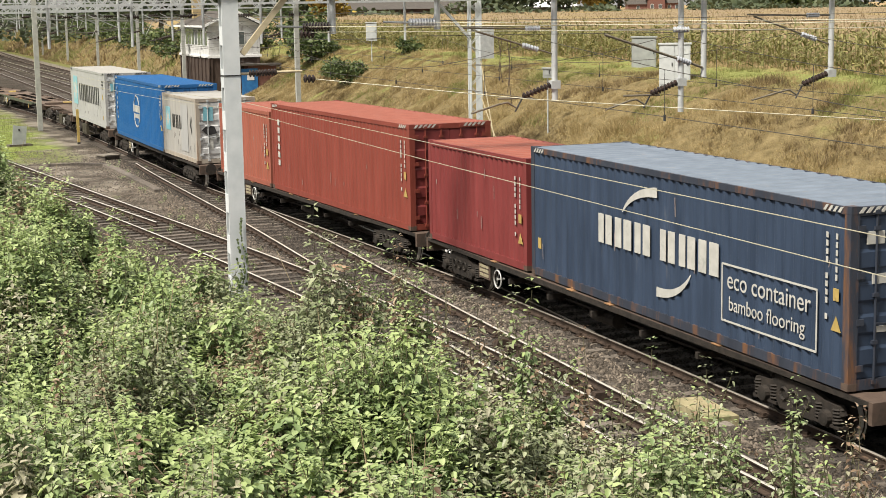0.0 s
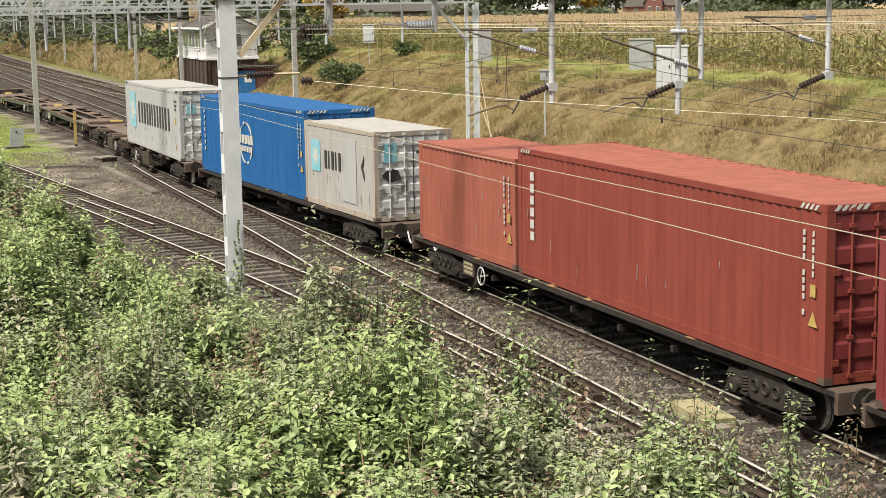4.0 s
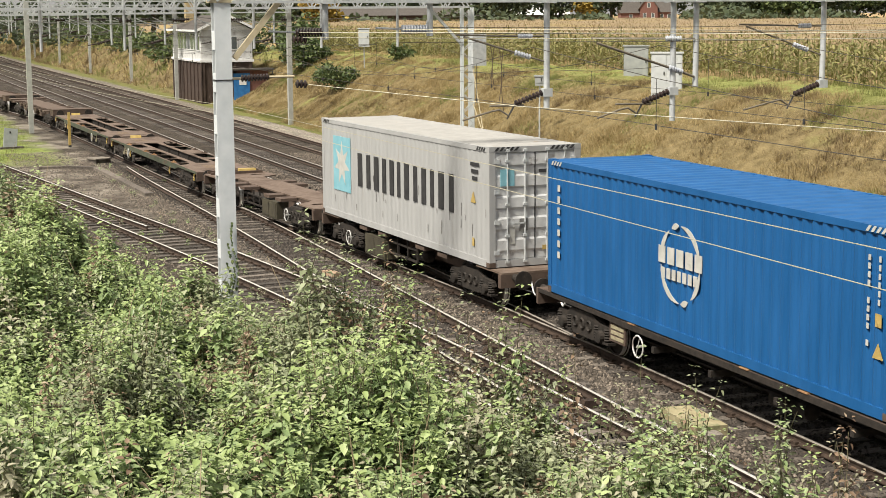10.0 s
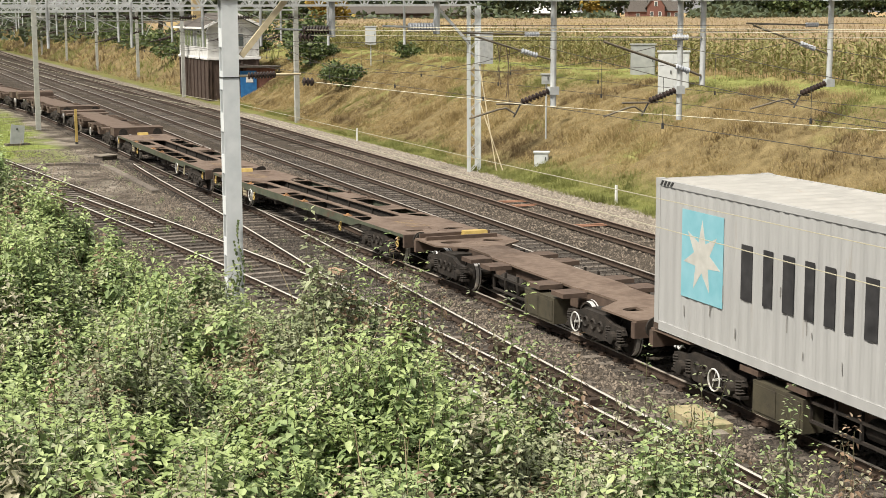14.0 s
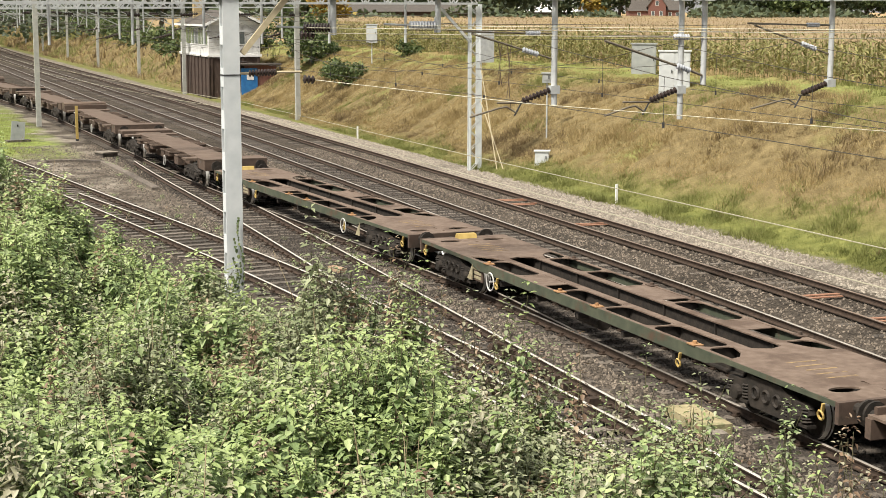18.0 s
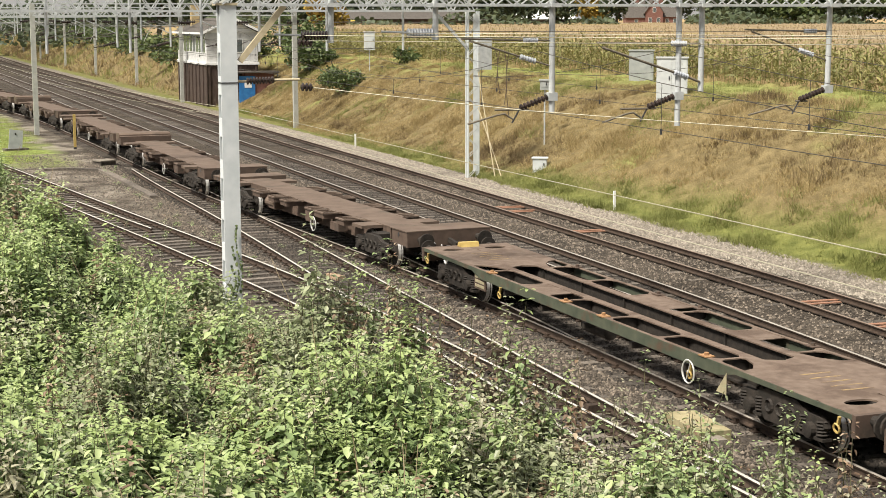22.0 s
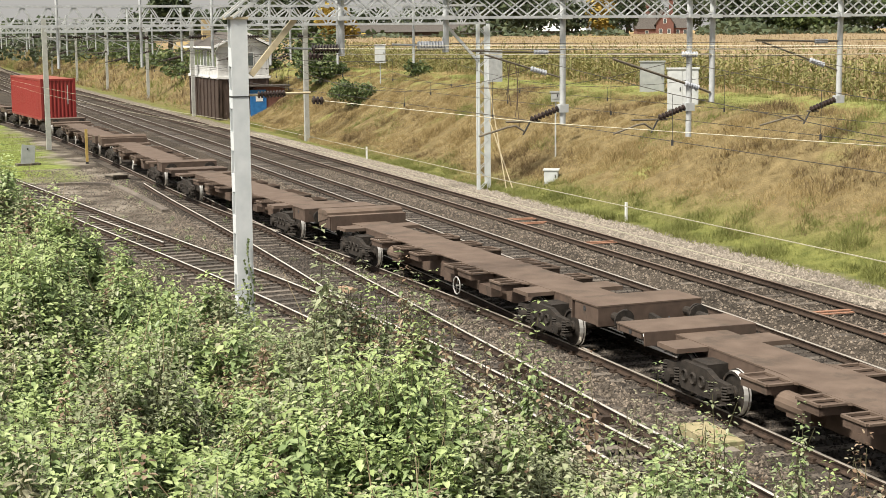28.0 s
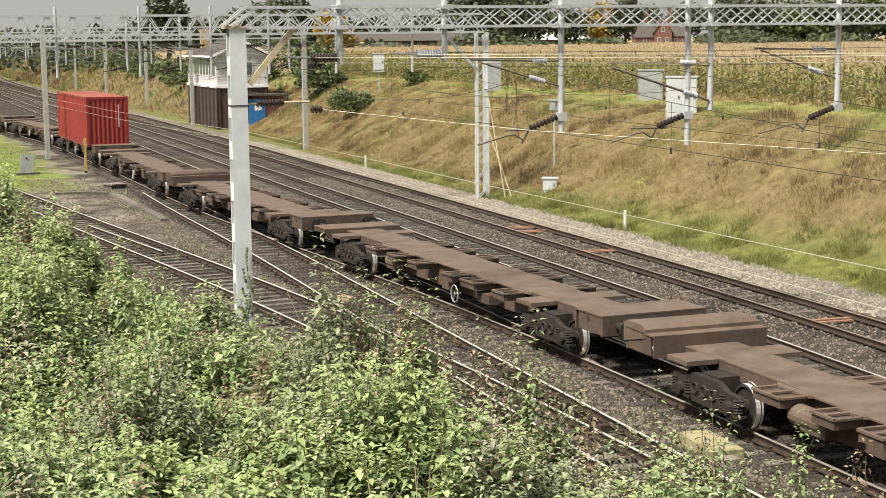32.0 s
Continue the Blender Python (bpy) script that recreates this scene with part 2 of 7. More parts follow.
def holed(bm, x0, x1, y0, y1, rx, ry, z0, z1, n=16):
    """A flat plate with one oval hole in its middle."""
    cx, cy = (x0 + x1) / 2, (y0 + y1) / 2
    rim = []
    for z in (z0, z1):
        ov, ed = [], []
        for k in range(n):
            a = 2 * math.pi * (k + 0.5) / n
            c, s = math.cos(a), math.sin(a)
            ov.append(bm.verts.new((cx + rx * c, cy + ry * s, z)))
            f = min((x1 - x0) / 2 / max(abs(c), 1e-6), (y1 - y0) / 2 / max(abs(s), 1e-6))
            ed.append(bm.verts.new((cx + f * c, cy + f * s, z)))
        rim.append((ov, ed))
    (o0, e0), (o1, e1) = rim
    for k in range(n):
        j = (k + 1) % n
        bm.faces.new((o1[k], e1[k], e1[j], o1[j]))
        bm.faces.new((e0[k], o0[k], o0[j], e0[j]))
        bm.faces.new((o0[k], o1[k], o1[j], o0[j]))
        bm.faces.new((e1[k], e0[k], e0[j], e1[j]))


def hoop(bm, c, axis, R, r, n=20, m=6):
    """A ring of tube."""
    c, d = Vector(c), Vector(axis).normalized()
    a = d.orthogonal().normalized()
    b = d.cross(a)
    g = []
    for i in range(n):
        u = a * math.cos(i * 2 * math.pi / n) + b * math.sin(i * 2 * math.pi / n)
        g.append([bm.verts.new(c + u * (R + r * math.cos(j * 2 * math.pi / m)) + d * r * math.sin(j * 2 * math.pi / m)) for j in range(m)])
    for i in range(n):
        for j in range(m):
            bm.faces.new((g[i][j], g[(i + 1) % n][j], g[(i + 1) % n][(j + 1) % m], g[i][(j + 1) % m]))


def mesh_of(bm, mat, name="mesh", smooth=False):
    me = bpy.data.meshes.new(name)
    bmesh.ops.recalc_face_normals(bm, faces=bm.faces)
    bm.to_mesh(me)
    bm.free()
    me.materials.append(mat)
    if smooth:
        for p in me.polygons:
            p.use_smooth = True
    return me


def part(name, bm, mat, parent, label="", smooth=False, at=None):
    """Links a bmesh (or a ready mesh) as one mesh object under a thing or a part."""
    me = bm if isinstance(bm, bpy.types.Mesh) else mesh_of(bm, mat, name, smooth)
    ob = new(name, me)
    ob.parent = parent
    if at is not None:
        ob.matrix_basis = at
    if label:
        ob["label"] = label
    return ob


def thing(name, label, category, group="", at=None, kind=""):
    ob = new(name)
    if at is not None:
        ob.matrix_basis = at
    return tagged(ob, label, category, group, kind)


def mesh_from(name, verts, faces, mats, indices=None, smooth=False):
    me = bpy.data.meshes.new(name)
    me.from_pydata(verts, [], faces)
    for m in mats:
        me.materials.append(m)
    if indices is not None:
        me.polygons.foreach_set("material_index", indices)
    if smooth:
        me.polygons.foreach_set("use_smooth", [True] * len(me.polygons))
    return me


def quick_mesh(name, verts, tris, mats, indices=None):
    """A mesh from numpy arrays of vertices and triangles."""
    me = bpy.data.meshes.new(name)
    verts, tris = np.asarray(verts, np.float32), np.asarray(tris, np.int32)
    me.vertices.add(len(verts))
    me.vertices.foreach_set("co", verts.ravel())
    me.loops.add(tris.size)
    me.loops.foreach_set("vertex_index", tris.ravel())
    me.polygons.add(len(tris))
    me.polygons.foreach_set("loop_start", np.arange(0, tris.size, 3, dtype=np.int32))
    me.polygons.foreach_set("loop_total", np.full(len(tris), 3, np.int32))
    for m in mats:
        me.materials.append(m)
    if indices is not None:
        me.polygons.foreach_set("material_index", np.asarray(indices, np.int32))
    me.update(calc_edges=True)
    return me


# ---- the plan: lines of the tracks, x along the line, y across ----


class Line:
    """A smooth line y(x) through knots, by natural cubic pieces."""

    def __init__(self, *knots):
        self.x = np.array([k[0] for k in knots], float)
        self.y = np.array([k[1] for k in knots], float)
        n, h = len(knots), np.diff(self.x)
        a, r = np.zeros((n, n)), np.zeros(n)
        a[0, 0] = a[-1, -1] = 1
        for i in range(1, n - 1):
            a[i, i - 1], a[i, i], a[i, i + 1] = h[i - 1], 2 * (h[i - 1] + h[i]), h[i]
            r[i] = 6 * ((self.y[i + 1] - self.y[i]) / h[i] - (self.y[i] - self.y[i - 1]) / h[i - 1])
        self.m = np.linalg.solve(a, r)

    def __call__(self, x):
        j = int(np.clip(np.searchsorted(self.x, x) - 1, 0, len(self.x) - 2))
        h, t, u = self.x[j + 1] - self.x[j], x - self.x[j], self.x[j + 1] - x
        if x < self.x[0]:
            s = (self.y[1] - self.y[0]) / h - h * (2 * self.m[0] + self.m[1]) / 6
            return self.y[0] + s * (x - self.x[0])
        m = self.m
        return (m[j] * u ** 3 + m[j + 1] * t ** 3) / (6 * h) + (self.y[j] / h - m[j] * h / 6) * u + (self.y[j + 1] / h - m[j + 1] * h / 6) * t


# the crossover on which the train runs, from the near through line to the main line
TRAIN = Line((-175, -14.5), (-150, -7.6), (-138, -5.2), (-125, -4.0), (-113, -3.0), (-101, -2.55), (-90, -2.3), (-78, -2.1), (-64, -1.81), (-50, -0.91), (-40, -0.29), (-30, 0.0), (-20, 0.0), (20, -0.5))
MAIN = Line((-420, 9.5), (-320, 5.6), (-220, 4.6), (-124, 4.75), (-90, 4.5), (-60, 4.15), (-44, 3.9), (-32.5, 3.65), (-26, 3.33), (20, 0.8))   # middle line
FAR_GAP, NEAR_GAP = 3.55, 3.5
THROUGH = Line((-130, -8.4), (-110, -4.4), (-90, -2.5), (-70, -2.75), (-52, -2.8), (-38, -3.08), (-28, -3.3), (-20, -3.45), (20, -4.0))          # near through line
SIDING = Line((-110, -14.0), (-90, -11.2), (-72.8, -8.95), (-57, -6.95), (-46, -5.55), (-38, -4.7), (-31, -4.2), (-25.6, -4.0), (-20, -3.9), (20, -3.95))
SWAY = [(0, 0), (6, 29.2), (9, 44.2), (13, 64.3), (20, 99.6), (25.5, 127.6), (32, 160.8)]   # metres that the train has run, by seconds
RUN = Line(*SWAY)


# arc length along the train's line, set so that it equals x at x = -25
xs_ = np.arange(-420, 40.01, 0.5)
ys_ = np.array([TRAIN(x) for x in xs_])
arc_ = np.concatenate([[0], np.cumsum(np.hypot(np.diff(xs_), np.diff(ys_)))])
arc_ += -25 - np.interp(-25, xs_, arc_)


def on_track(s):
    return Vector((float(np.interp(s, arc_, xs_)), float(np.interp(s, arc_, ys_)), 0))

# ---- ground ----


def smooth(a, b, v):
    t = np.clip((v - a) / (b - a), 0, 1)
    return t * t * (3 - 2 * t)


def toe(x):
    """Foot of the far bank."""
    return 10.9 + np.clip((-60 - x) / 60, 0, 1) * 1.6


def crest_near(x):
    """Edge of the near bank, on which the camera stands."""
    return -9.4 + 0.26 * np.clip(x + 9, -60, 12)


def ground_z(x, y):
    """Height of the ground: formation, far bank and field, near bank."""
    x, y = np.asarray(x, float), np.asarray(y, float)
    t = toe(x)
    rise = smooth(0, 1, np.clip((y - t) / 9.0, -0.2, 1.05))
    z = -0.215 + 4.05 * rise + 0.035 * np.clip(y - t - 8, 0, 12) - 0.02 * np.clip(y - 140, 0, 60)
    z = z - 0.25 * np.exp(-((y - t + 0.1) / 0.45) ** 2)
    z = z - 0.06 * np.exp(-((y + 5.2) / 0.5) ** 2) * (x > -60)
    c = crest_near(x)
    near = smooth(0, 1, np.clip((c + 1.5 - y) / 2.0, 0, 1))
    near_h = (3.45 + 0.75 * smooth(-12, -24, x)) * np.clip(1 + (x + 26) / 24, 0.03, 1)
    return np.maximum(z, -0.215 + near * near_h)


gx = np.concatenate([np.linspace(-3000, -700, 14), np.linspace(-600, -160, 45), np.arange(-150, 24, 0.75), np.linspace(30, 3000, 16)])
gy = np.concatenate([np.linspace(-3000, -80, 12), np.linspace(-60, -24, 10), np.arange(-22, 32, 0.5), np.linspace(34, 120, 30), np.linspace(150, 3000, 14)])
GX, GY = np.meshgrid(gx, gy, indexing="ij")
GZ = ground_z(GX, GY)
rng = np.random.default_rng(4)
bankish = (np.abs(GX + 70) < 110) & (GY > 12.5) & (GY < 30)
GZ = GZ + np.where(bankish, rng.normal(0, 0.06, GZ.shape), 0)
nx, ny = GX.shape
gv = np.stack([GX, GY, GZ], -1).reshape(-1, 3)
ii, jj = np.meshgrid(np.arange(nx - 1), np.arange(ny - 1), indexing="ij")
a_ = (ii * ny + jj).ravel()
tris = np.concatenate([np.stack([a_, a_ + ny, a_ + ny + 1], 1), np.stack([a_, a_ + ny + 1, a_ + 1], 1)])


def ground_material():
    """Ballast along the tracks, straw grass on the bank, green by the crest and the siding, near earth darkened as
    shade under the growth.
    """
    m = bpy.data.materials.new("ground")
    m.use_nodes = True
    n, l = m.node_tree.nodes, m.node_tree.links
    b = n["Principled BSDF"]
    geo, sep = n.new("ShaderNodeNewGeometry"), n.new("ShaderNodeSeparateXYZ")
    l.new(geo.outputs["Position"], sep.inputs[0])

    def noise_node(scale, detail=5):
        t = n.new("ShaderNodeTexNoise")
        t.inputs["Scale"].default_value, t.inputs["Detail"].default_value = scale, detail
        l.new(geo.outputs["Position"], t.inputs["Vector"])
        return t.outputs["Fac"]

    def ramp2(fac, ca, cb, lo=0.3, hi=0.7):
        r = n.new("ShaderNodeValToRGB")
        r.color_ramp.elements[0].position, r.color_ramp.elements[1].position = lo, hi
        r.color_ramp.elements[0].color, r.color_ramp.elements[1].color = (*ca, 1), (*cb, 1)
        l.new(fac, r.inputs["Fac"])
        return r.outputs["Color"]

    def step(value, lo, hi):
        r = n.new("ShaderNodeMapRange")
        r.inputs["From Min"].default_value, r.inputs["From Max"].default_value = lo, hi
        l.new(value, r.inputs["Value"])
        return r.outputs["Result"]

    def calc(op, x, y):
        k = n.new("ShaderNodeMath")
        k.operation = op
        for i, v in enumerate((x, y)):
            if isinstance(v, (int, float)):
                k.inputs[i].default_value = v
            else:
                l.new(v, k.inputs[i])
        return k.outputs[0]

    def mixed(fac, ca, cb):
        k = n.new("ShaderNodeMix")
        k.data_type = "RGBA"
        l.new(fac, k.inputs["Factor"])
        l.new(ca, k.inputs["A"])
        l.new(cb, k.inputs["B"])
        return k.outputs["Result"]

    wob = calc("MULTIPLY", calc("SUBTRACT", noise_node(0.35), 0.5), 4.0)
    y = calc("ADD", sep.outputs["Y"], calc("MULTIPLY", wob, 0.4))
    v = n.new("ShaderNodeTexVoronoi")
    v.inputs["Scale"].default_value = 14
    l.new(geo.outputs["Position"], v.inputs["Vector"])
    oil = ramp2(noise_node(0.45, 6), (0.016, 0.013, 0.011), (0.06, 0.049, 0.039), 0.42, 0.58)
    stones = mixed(v.outputs["Distance"], ramp2(v.outputs["Color"], (0.038, 0.031, 0.025), (0.135, 0.113, 0.088), 0.1, 0.9), oil)
    pale = ramp2(v.outputs["Color"], (0.10, 0.086, 0.069), (0.27, 0.236, 0.193), 0.1, 0.9)
    ballast = mixed(step(y, 8.7, 9.2), stones, pale)
    straw = ramp2(noise_node(2.2, 8), (0.115, 0.088, 0.041), (0.22, 0.17, 0.084))
    green = ramp2(noise_node(3.0, 8), (0.13, 0.145, 0.04), (0.26, 0.27, 0.09))
    grassy = mixed(step(noise_node(0.22, 6), 0.60, 0.72), straw, green)
    foot = ramp2(noise_node(2.0, 8), (0.085, 0.098, 0.026), (0.20, 0.205, 0.062))
    footed = mixed(step(calc("SUBTRACT", y, step(sep.outputs["X"], -70, -40)), 11.2, 13.4), foot, grassy)
    crest = mixed(step(y, 18.0, 20.5), footed, green)
    field = ramp2(noise_node(0.5, 8), (0.28, 0.20, 0.10), (0.40, 0.30, 0.16))
    land = mixed(step(y, 22, 24), crest, field)
    col = mixed(step(y, 10.6, 11.3), ballast, land)
    earth = ramp2(noise_node(1.3, 8), (0.13, 0.113, 0.092), (0.30, 0.265, 0.22))
    leftish = step(calc("MULTIPLY", sep.outputs["X"], -1.0), 52, 66)
    col = mixed(step(calc("MULTIPLY", y, -1.0), 3.7, 4.4), col, mixed(calc("MULTIPLY", leftish, step(noise_node(0.5, 6), 0.4, 0.55)), stones, earth))
    lawn = ramp2(noise_node(2.5, 8), (0.11, 0.14, 0.035), (0.25, 0.30, 0.08))
    left = calc("MULTIPLY", step(calc("MULTIPLY", sep.outputs["X"], -1.0), 77, 81), step(calc("MULTIPLY", y, -1.0), 4.9, 5.9))
    col = mixed(calc("MULTIPLY", left, step(noise_node(0.3, 6), 0.35, 0.5)), col, lawn)
    # near bank: earth darkened in colour for the shade under the weeds
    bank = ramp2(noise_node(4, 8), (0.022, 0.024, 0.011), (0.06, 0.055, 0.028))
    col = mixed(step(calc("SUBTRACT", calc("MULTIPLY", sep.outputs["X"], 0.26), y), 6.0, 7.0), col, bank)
    l.new(col, b.inputs["Base Color"])
    b.inputs["Roughness"].default_value = 0.95
    b.inputs["Specular IOR Level"].default_value = 0.15
    bp = n.new("ShaderNodeBump")
    bp.inputs["Strength"].default_value, bp.inputs["Distance"].default_value = 0.8, 0.05
    l.new(v.outputs["Distance"], bp.inputs["Height"])
    l.new(bp.outputs["Normal"], b.inputs["Normal"])
    return m


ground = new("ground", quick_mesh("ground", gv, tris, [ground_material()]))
tagged(ground, "stony railway formation with straw-coloured grass banks and fields", "ground", kind="structure")

# ---- tracks ----
RAIL_H = 0.16


def sweep(points, profile, name, mats, indices):
    """Pushes a closed (y, z) profile along a row of points."""
    pts = [Vector(p) for p in points]
    k, verts, faces, mi = len(profile), [], [], []
    for i, p in enumerate(pts):
        d = (pts[min(i + 1, len(pts) - 1)] - pts[max(i - 1, 0)]).normalized()
        side = Vector((-d.y, d.x, 0)).normalized()
        verts += [tuple(p + side * u + Vector((0, 0, w))) for u, w in profile]
    for i in range(len(pts) - 1):
        for j in range(k):
            faces.append((i * k + j, i * k + (j + 1) % k, (i + 1) * k + (j + 1) % k, (i + 1) * k + j))
            mi.append(indices[j])
    faces += [tuple(range(k))[::-1], tuple((len(pts) - 1) * k + j for j in range(k))]
    return mesh_from(name, verts, faces, mats, mi + [1, 1])


RAIL_PROFILE = [(-0.07, -RAIL_H), (0.07, -RAIL_H), (0.07, -RAIL_H + 0.02), (0.012, -0.11), (0.012, -0.045), (0.035, -0.035), (0.035, -0.011), (0.016, 0), (-0.016, 0), (-0.035, -0.011), (-0.035, -0.035), (-0.012, -0.045), (-0.012, -0.11), (-0.07, -RAIL_H + 0.02)]
RAIL_IDX = [1, 1, 1, 1, 1, 1, 0, 0, 0, 1, 1, 1, 1, 1]


def offset_line(line, off, x0, x1, step=2.0):
    out = []
    for x in np.arange(x0, x1 + 0.01, step):
        d = Vector((1, (line(x + 0.25) - line(x - 0.25)) / 0.5, 0)).normalized()
        out.append(Vector((x, line(x), 0)) + Vector((-d.y, d.x, 0)) * off)
    return out


bm = bmesh.new()
box(bm, -0.125, -1.3, -0.15, 0.125, 1.3, 0.0)
SLEEPER_MESH = mesh_of(bm, M_SLEEPER, "sleeper")
bm = bmesh.new()
box(bm, -0.09, -0.17, 0.0, 0.09, 0.17, 0.03)
box(bm, -0.06, 0.05, 0.03, 0.06, 0.12, 0.08)
box(bm, -0.06, -0.12, 0.03, 0.06, -0.05, 0.08)
CHAIR_MESH = mesh_of(bm, M_RAIL_RUST, "rail_chair")


def railway(line, x0, x1, label, shift=0.0, sleepers=True, pitch=0.68, rails=(-0.75, 0.75), dense=None, sunk=0.0, top=None, bed=None, chairs=None):
    track = thing("railway_track", label, "railway track", "railway tracks", kind="structure")
    moved = (lambda x: line(x) + shift)
    for off in rails:
        part("rail", sweep(offset_line(moved, off, x0, x1), RAIL_PROFILE, "rail", [top or M_RAIL, M_RAIL_RUST], RAIL_IDX), None, track, "worn steel running rail")
    if sleepers:
        lo, hi = dense or (x0, x1)
        for k in range(min(290, int((hi - lo) / pitch))):
            x = hi - k * pitch
            a = math.atan(moved(x + 0.3) / 0.6 - moved(x - 0.3) / 0.6)
            part("sleeper", SLEEPER_MESH, None, track, at=pose(x, moved(x), -RAIL_H - 0.004 - sunk * random.uniform(0.7, 1.15), 0, 0, math.degrees(a) + random.uniform(-0.6, 0.6)))
        for x in np.arange(*(chairs or (0, 0)), pitch):
            k = hi - round((hi - x) / pitch) * pitch
            for off in rails:
                p = offset_line(moved, off, k, k)[0]
                part("rail_chair", CHAIR_MESH, None, track, at=pose(p.x, p.y, -RAIL_H - 0.02))
    if bed:
        pts = [p + Vector((0, 0, -0.206)) for p in offset_line(moved, 0.0, *bed)]
        part("ballast_bed", sweep(pts, [(-1.35, -0.05), (1.35, -0.05), (1.2, 0.0), (-1.2, 0.0)], "ballast_bed", [M_STONE_OIL, M_STONE_OIL], [0, 0, 0, 0]), None, track, "dark oily ballast between the rails")
    return track


railway(MAIN, -420, 20, "far running line with dark timber sleepers in pale ballast", FAR_GAP, dense=(-200, -20), sunk=0.055, top=M_RAIL_DULL)
railway(MAIN, -420, 20, "middle running line with worn rails on sleepers", 0.0, dense=(-200, -16), sunk=0.03, bed=(-200, 10))
railway(MAIN, -420, -29, "running line that the crossover joins", -NEAR_GAP, dense=(-210, -42), sunk=0.03, bed=(-200, -36))
railway(TRAIN, -150, 20, "crossover track under the container train", dense=(-140, -4), sunk=0.02, bed=(-130, 10), chairs=(-62, -14))
railway(THROUGH, -74, 20, "near through track with oily sleepers", dense=(-60, -4), sunk=0.03, top=M_RAIL_SHINY, bed=(-60, 10), chairs=(-58, -14))
siding = railway(SIDING, -108, 20, "curving siding with shiny rails beside the bushes", dense=(-100, -4), sunk=0.0, top=M_RAIL_SHINY, bed=(-80, 10), chairs=(-76, -14))

# a short check rail down the middle of the siding, and cast blocks between the near rails
part("check_rail", sweep([Vector((x, SIDING(x) - 0.05 + 0.02 * (x + 61.5), 0)) for x in np.arange(-61.5, -52.0, 1.0)], RAIL_PROFILE, "check_rail", [M_RAIL_SHINY, M_RAIL_RUST], RAIL_IDX), None, siding, "short bright check rail")
bm = bmesh.new()
prism(bm, [(-0.16, 0.0), (0.16, 0.0), (0.1, 0.16), (-0.1, 0.16)], -0.09, 0.09)
BLOCK_MESH = mesh_of(bm, M_RAIL_RUST, "distance_block")
for k in range(9):
    x = -30.2 + 0.62 * k
    part("distance_block", BLOCK_MESH, None, siding, at=pose(x, THROUGH(x) + 0.42, -RAIL_H - 0.01, 0, 0, 90))
# loose stones that lie on the formation
oct_v = np.array([(1, 0, -0.5), (-1, 0, -0.5), (0, 1, -0.5), (0, -1, -0.5), (0.25, 0.2, 0.8), (-0.3, -0.15, 0.7)], float)
oct_f = np.array([(0, 2, 4), (2, 1, 5), (2, 5, 4), (1, 3, 5), (3, 0, 4), (3, 4, 5)])   # the underside lies in the bed


def stones(name, label, count, x_range, y_range, mat, seed, size=(0.022, 0.05), bias=1.0, oily=False):
    r = np.random.default_rng(seed)
    u = r.random(count) ** bias
    x = x_range[1] + (x_range[0] - x_range[1]) * u
    y = r.uniform(*y_range, count)
    keep = ground_z(x, y) < 0.1
    x, y = x[keep], y[keep]
    n = len(x)
    s = r.uniform(*size, n)
    v = oct_v[None] * r.uniform(0.6, 1.35, (n, 6, 1)) * s[:, None, None] * np.stack([r.uniform(0.7, 1.4, n), r.uniform(0.7, 1.3, n), r.uniform(0.6, 1, n)], 1)[:, None]
    a = r.uniform(0, 6.28, n)
    rot = np.stack([np.cos(a), -np.sin(a), 0 * a, np.sin(a), np.cos(a), 0 * a, 0 * a, 0 * a, 1 + 0 * a], 1).reshape(n, 3, 3)
    v = np.einsum("nij,nkj->nki", rot, v)
    v += np.stack([x, y, ground_z(x, y) + s * 0.5], 1)[:, None]
    f = (oct_f[None] + 6 * np.arange(n)[:, None, None]).reshape(-1, 3)
    idx = None
    if oily:
        grid = np.arange(-90, -10, 0.5)
        gap = np.min([np.abs(y - np.interp(x, grid, [ln(g) + o for g in grid])) for ln, o in ((TRAIN, 0), (THROUGH, 0), (SIDING, 0), (MAIN, 0), (MAIN, -NEAR_GAP))], axis=0)
        idx = np.repeat((gap + r.normal(0, 0.2, n) < 1.1).astype(int), 6)
    tagged(new(name, quick_mesh(name, v.reshape(-1, 3), f, [mat, M_STONE_OIL], idx)), label, "ballast", kind="stuff")


stones("ballast", "dark grey and brown track ballast stones", 56000, (-80, -14), (-5.2, 8.6), M_STONE, 11, bias=0.75, oily=True)
stones("ballast", "dark oily ballast stones between the near tracks", 36000, (-50, -15), (-5.4, 2.4), M_STONE, 14, (0.025, 0.05), bias=0.8, oily=True)
stones("pale_ballast", "pale grey shoulder ballast along the far line", 24000, (-110, -24), (8.8, 11.0), M_STONE_PALE, 12, (0.03, 0.06), bias=0.75)
stones("gravel", "dusty gravel and earth between siding and crossover", 9000, (-86, -38), (-8, -3.6), M_STONE, 13, (0.015, 0.045), oily=True)

# ---- the train ----


def keyed(ob, s0, half, lift):
    """Runs a wagon or container along the line: s0 is its middle at the start, half the distance from there to a bogie."""
    rows = []
    for k in range(65):
        t = k * 0.5
        s = s0 + float(RUN(t))
        a, b = on_track(s - half), on_track(s + half)
        mid, d = (a + b) / 2, (b - a)
        rows.append((t, pose(mid.x, mid.y, lift, 0, 0, math.degrees(math.atan2(d.y, d.x)))))
    MOVES.append((ob, rows))
    ob.matrix_basis = rows[0][1]


MOVES = []
DECK = 1.0
W2 = 1.219

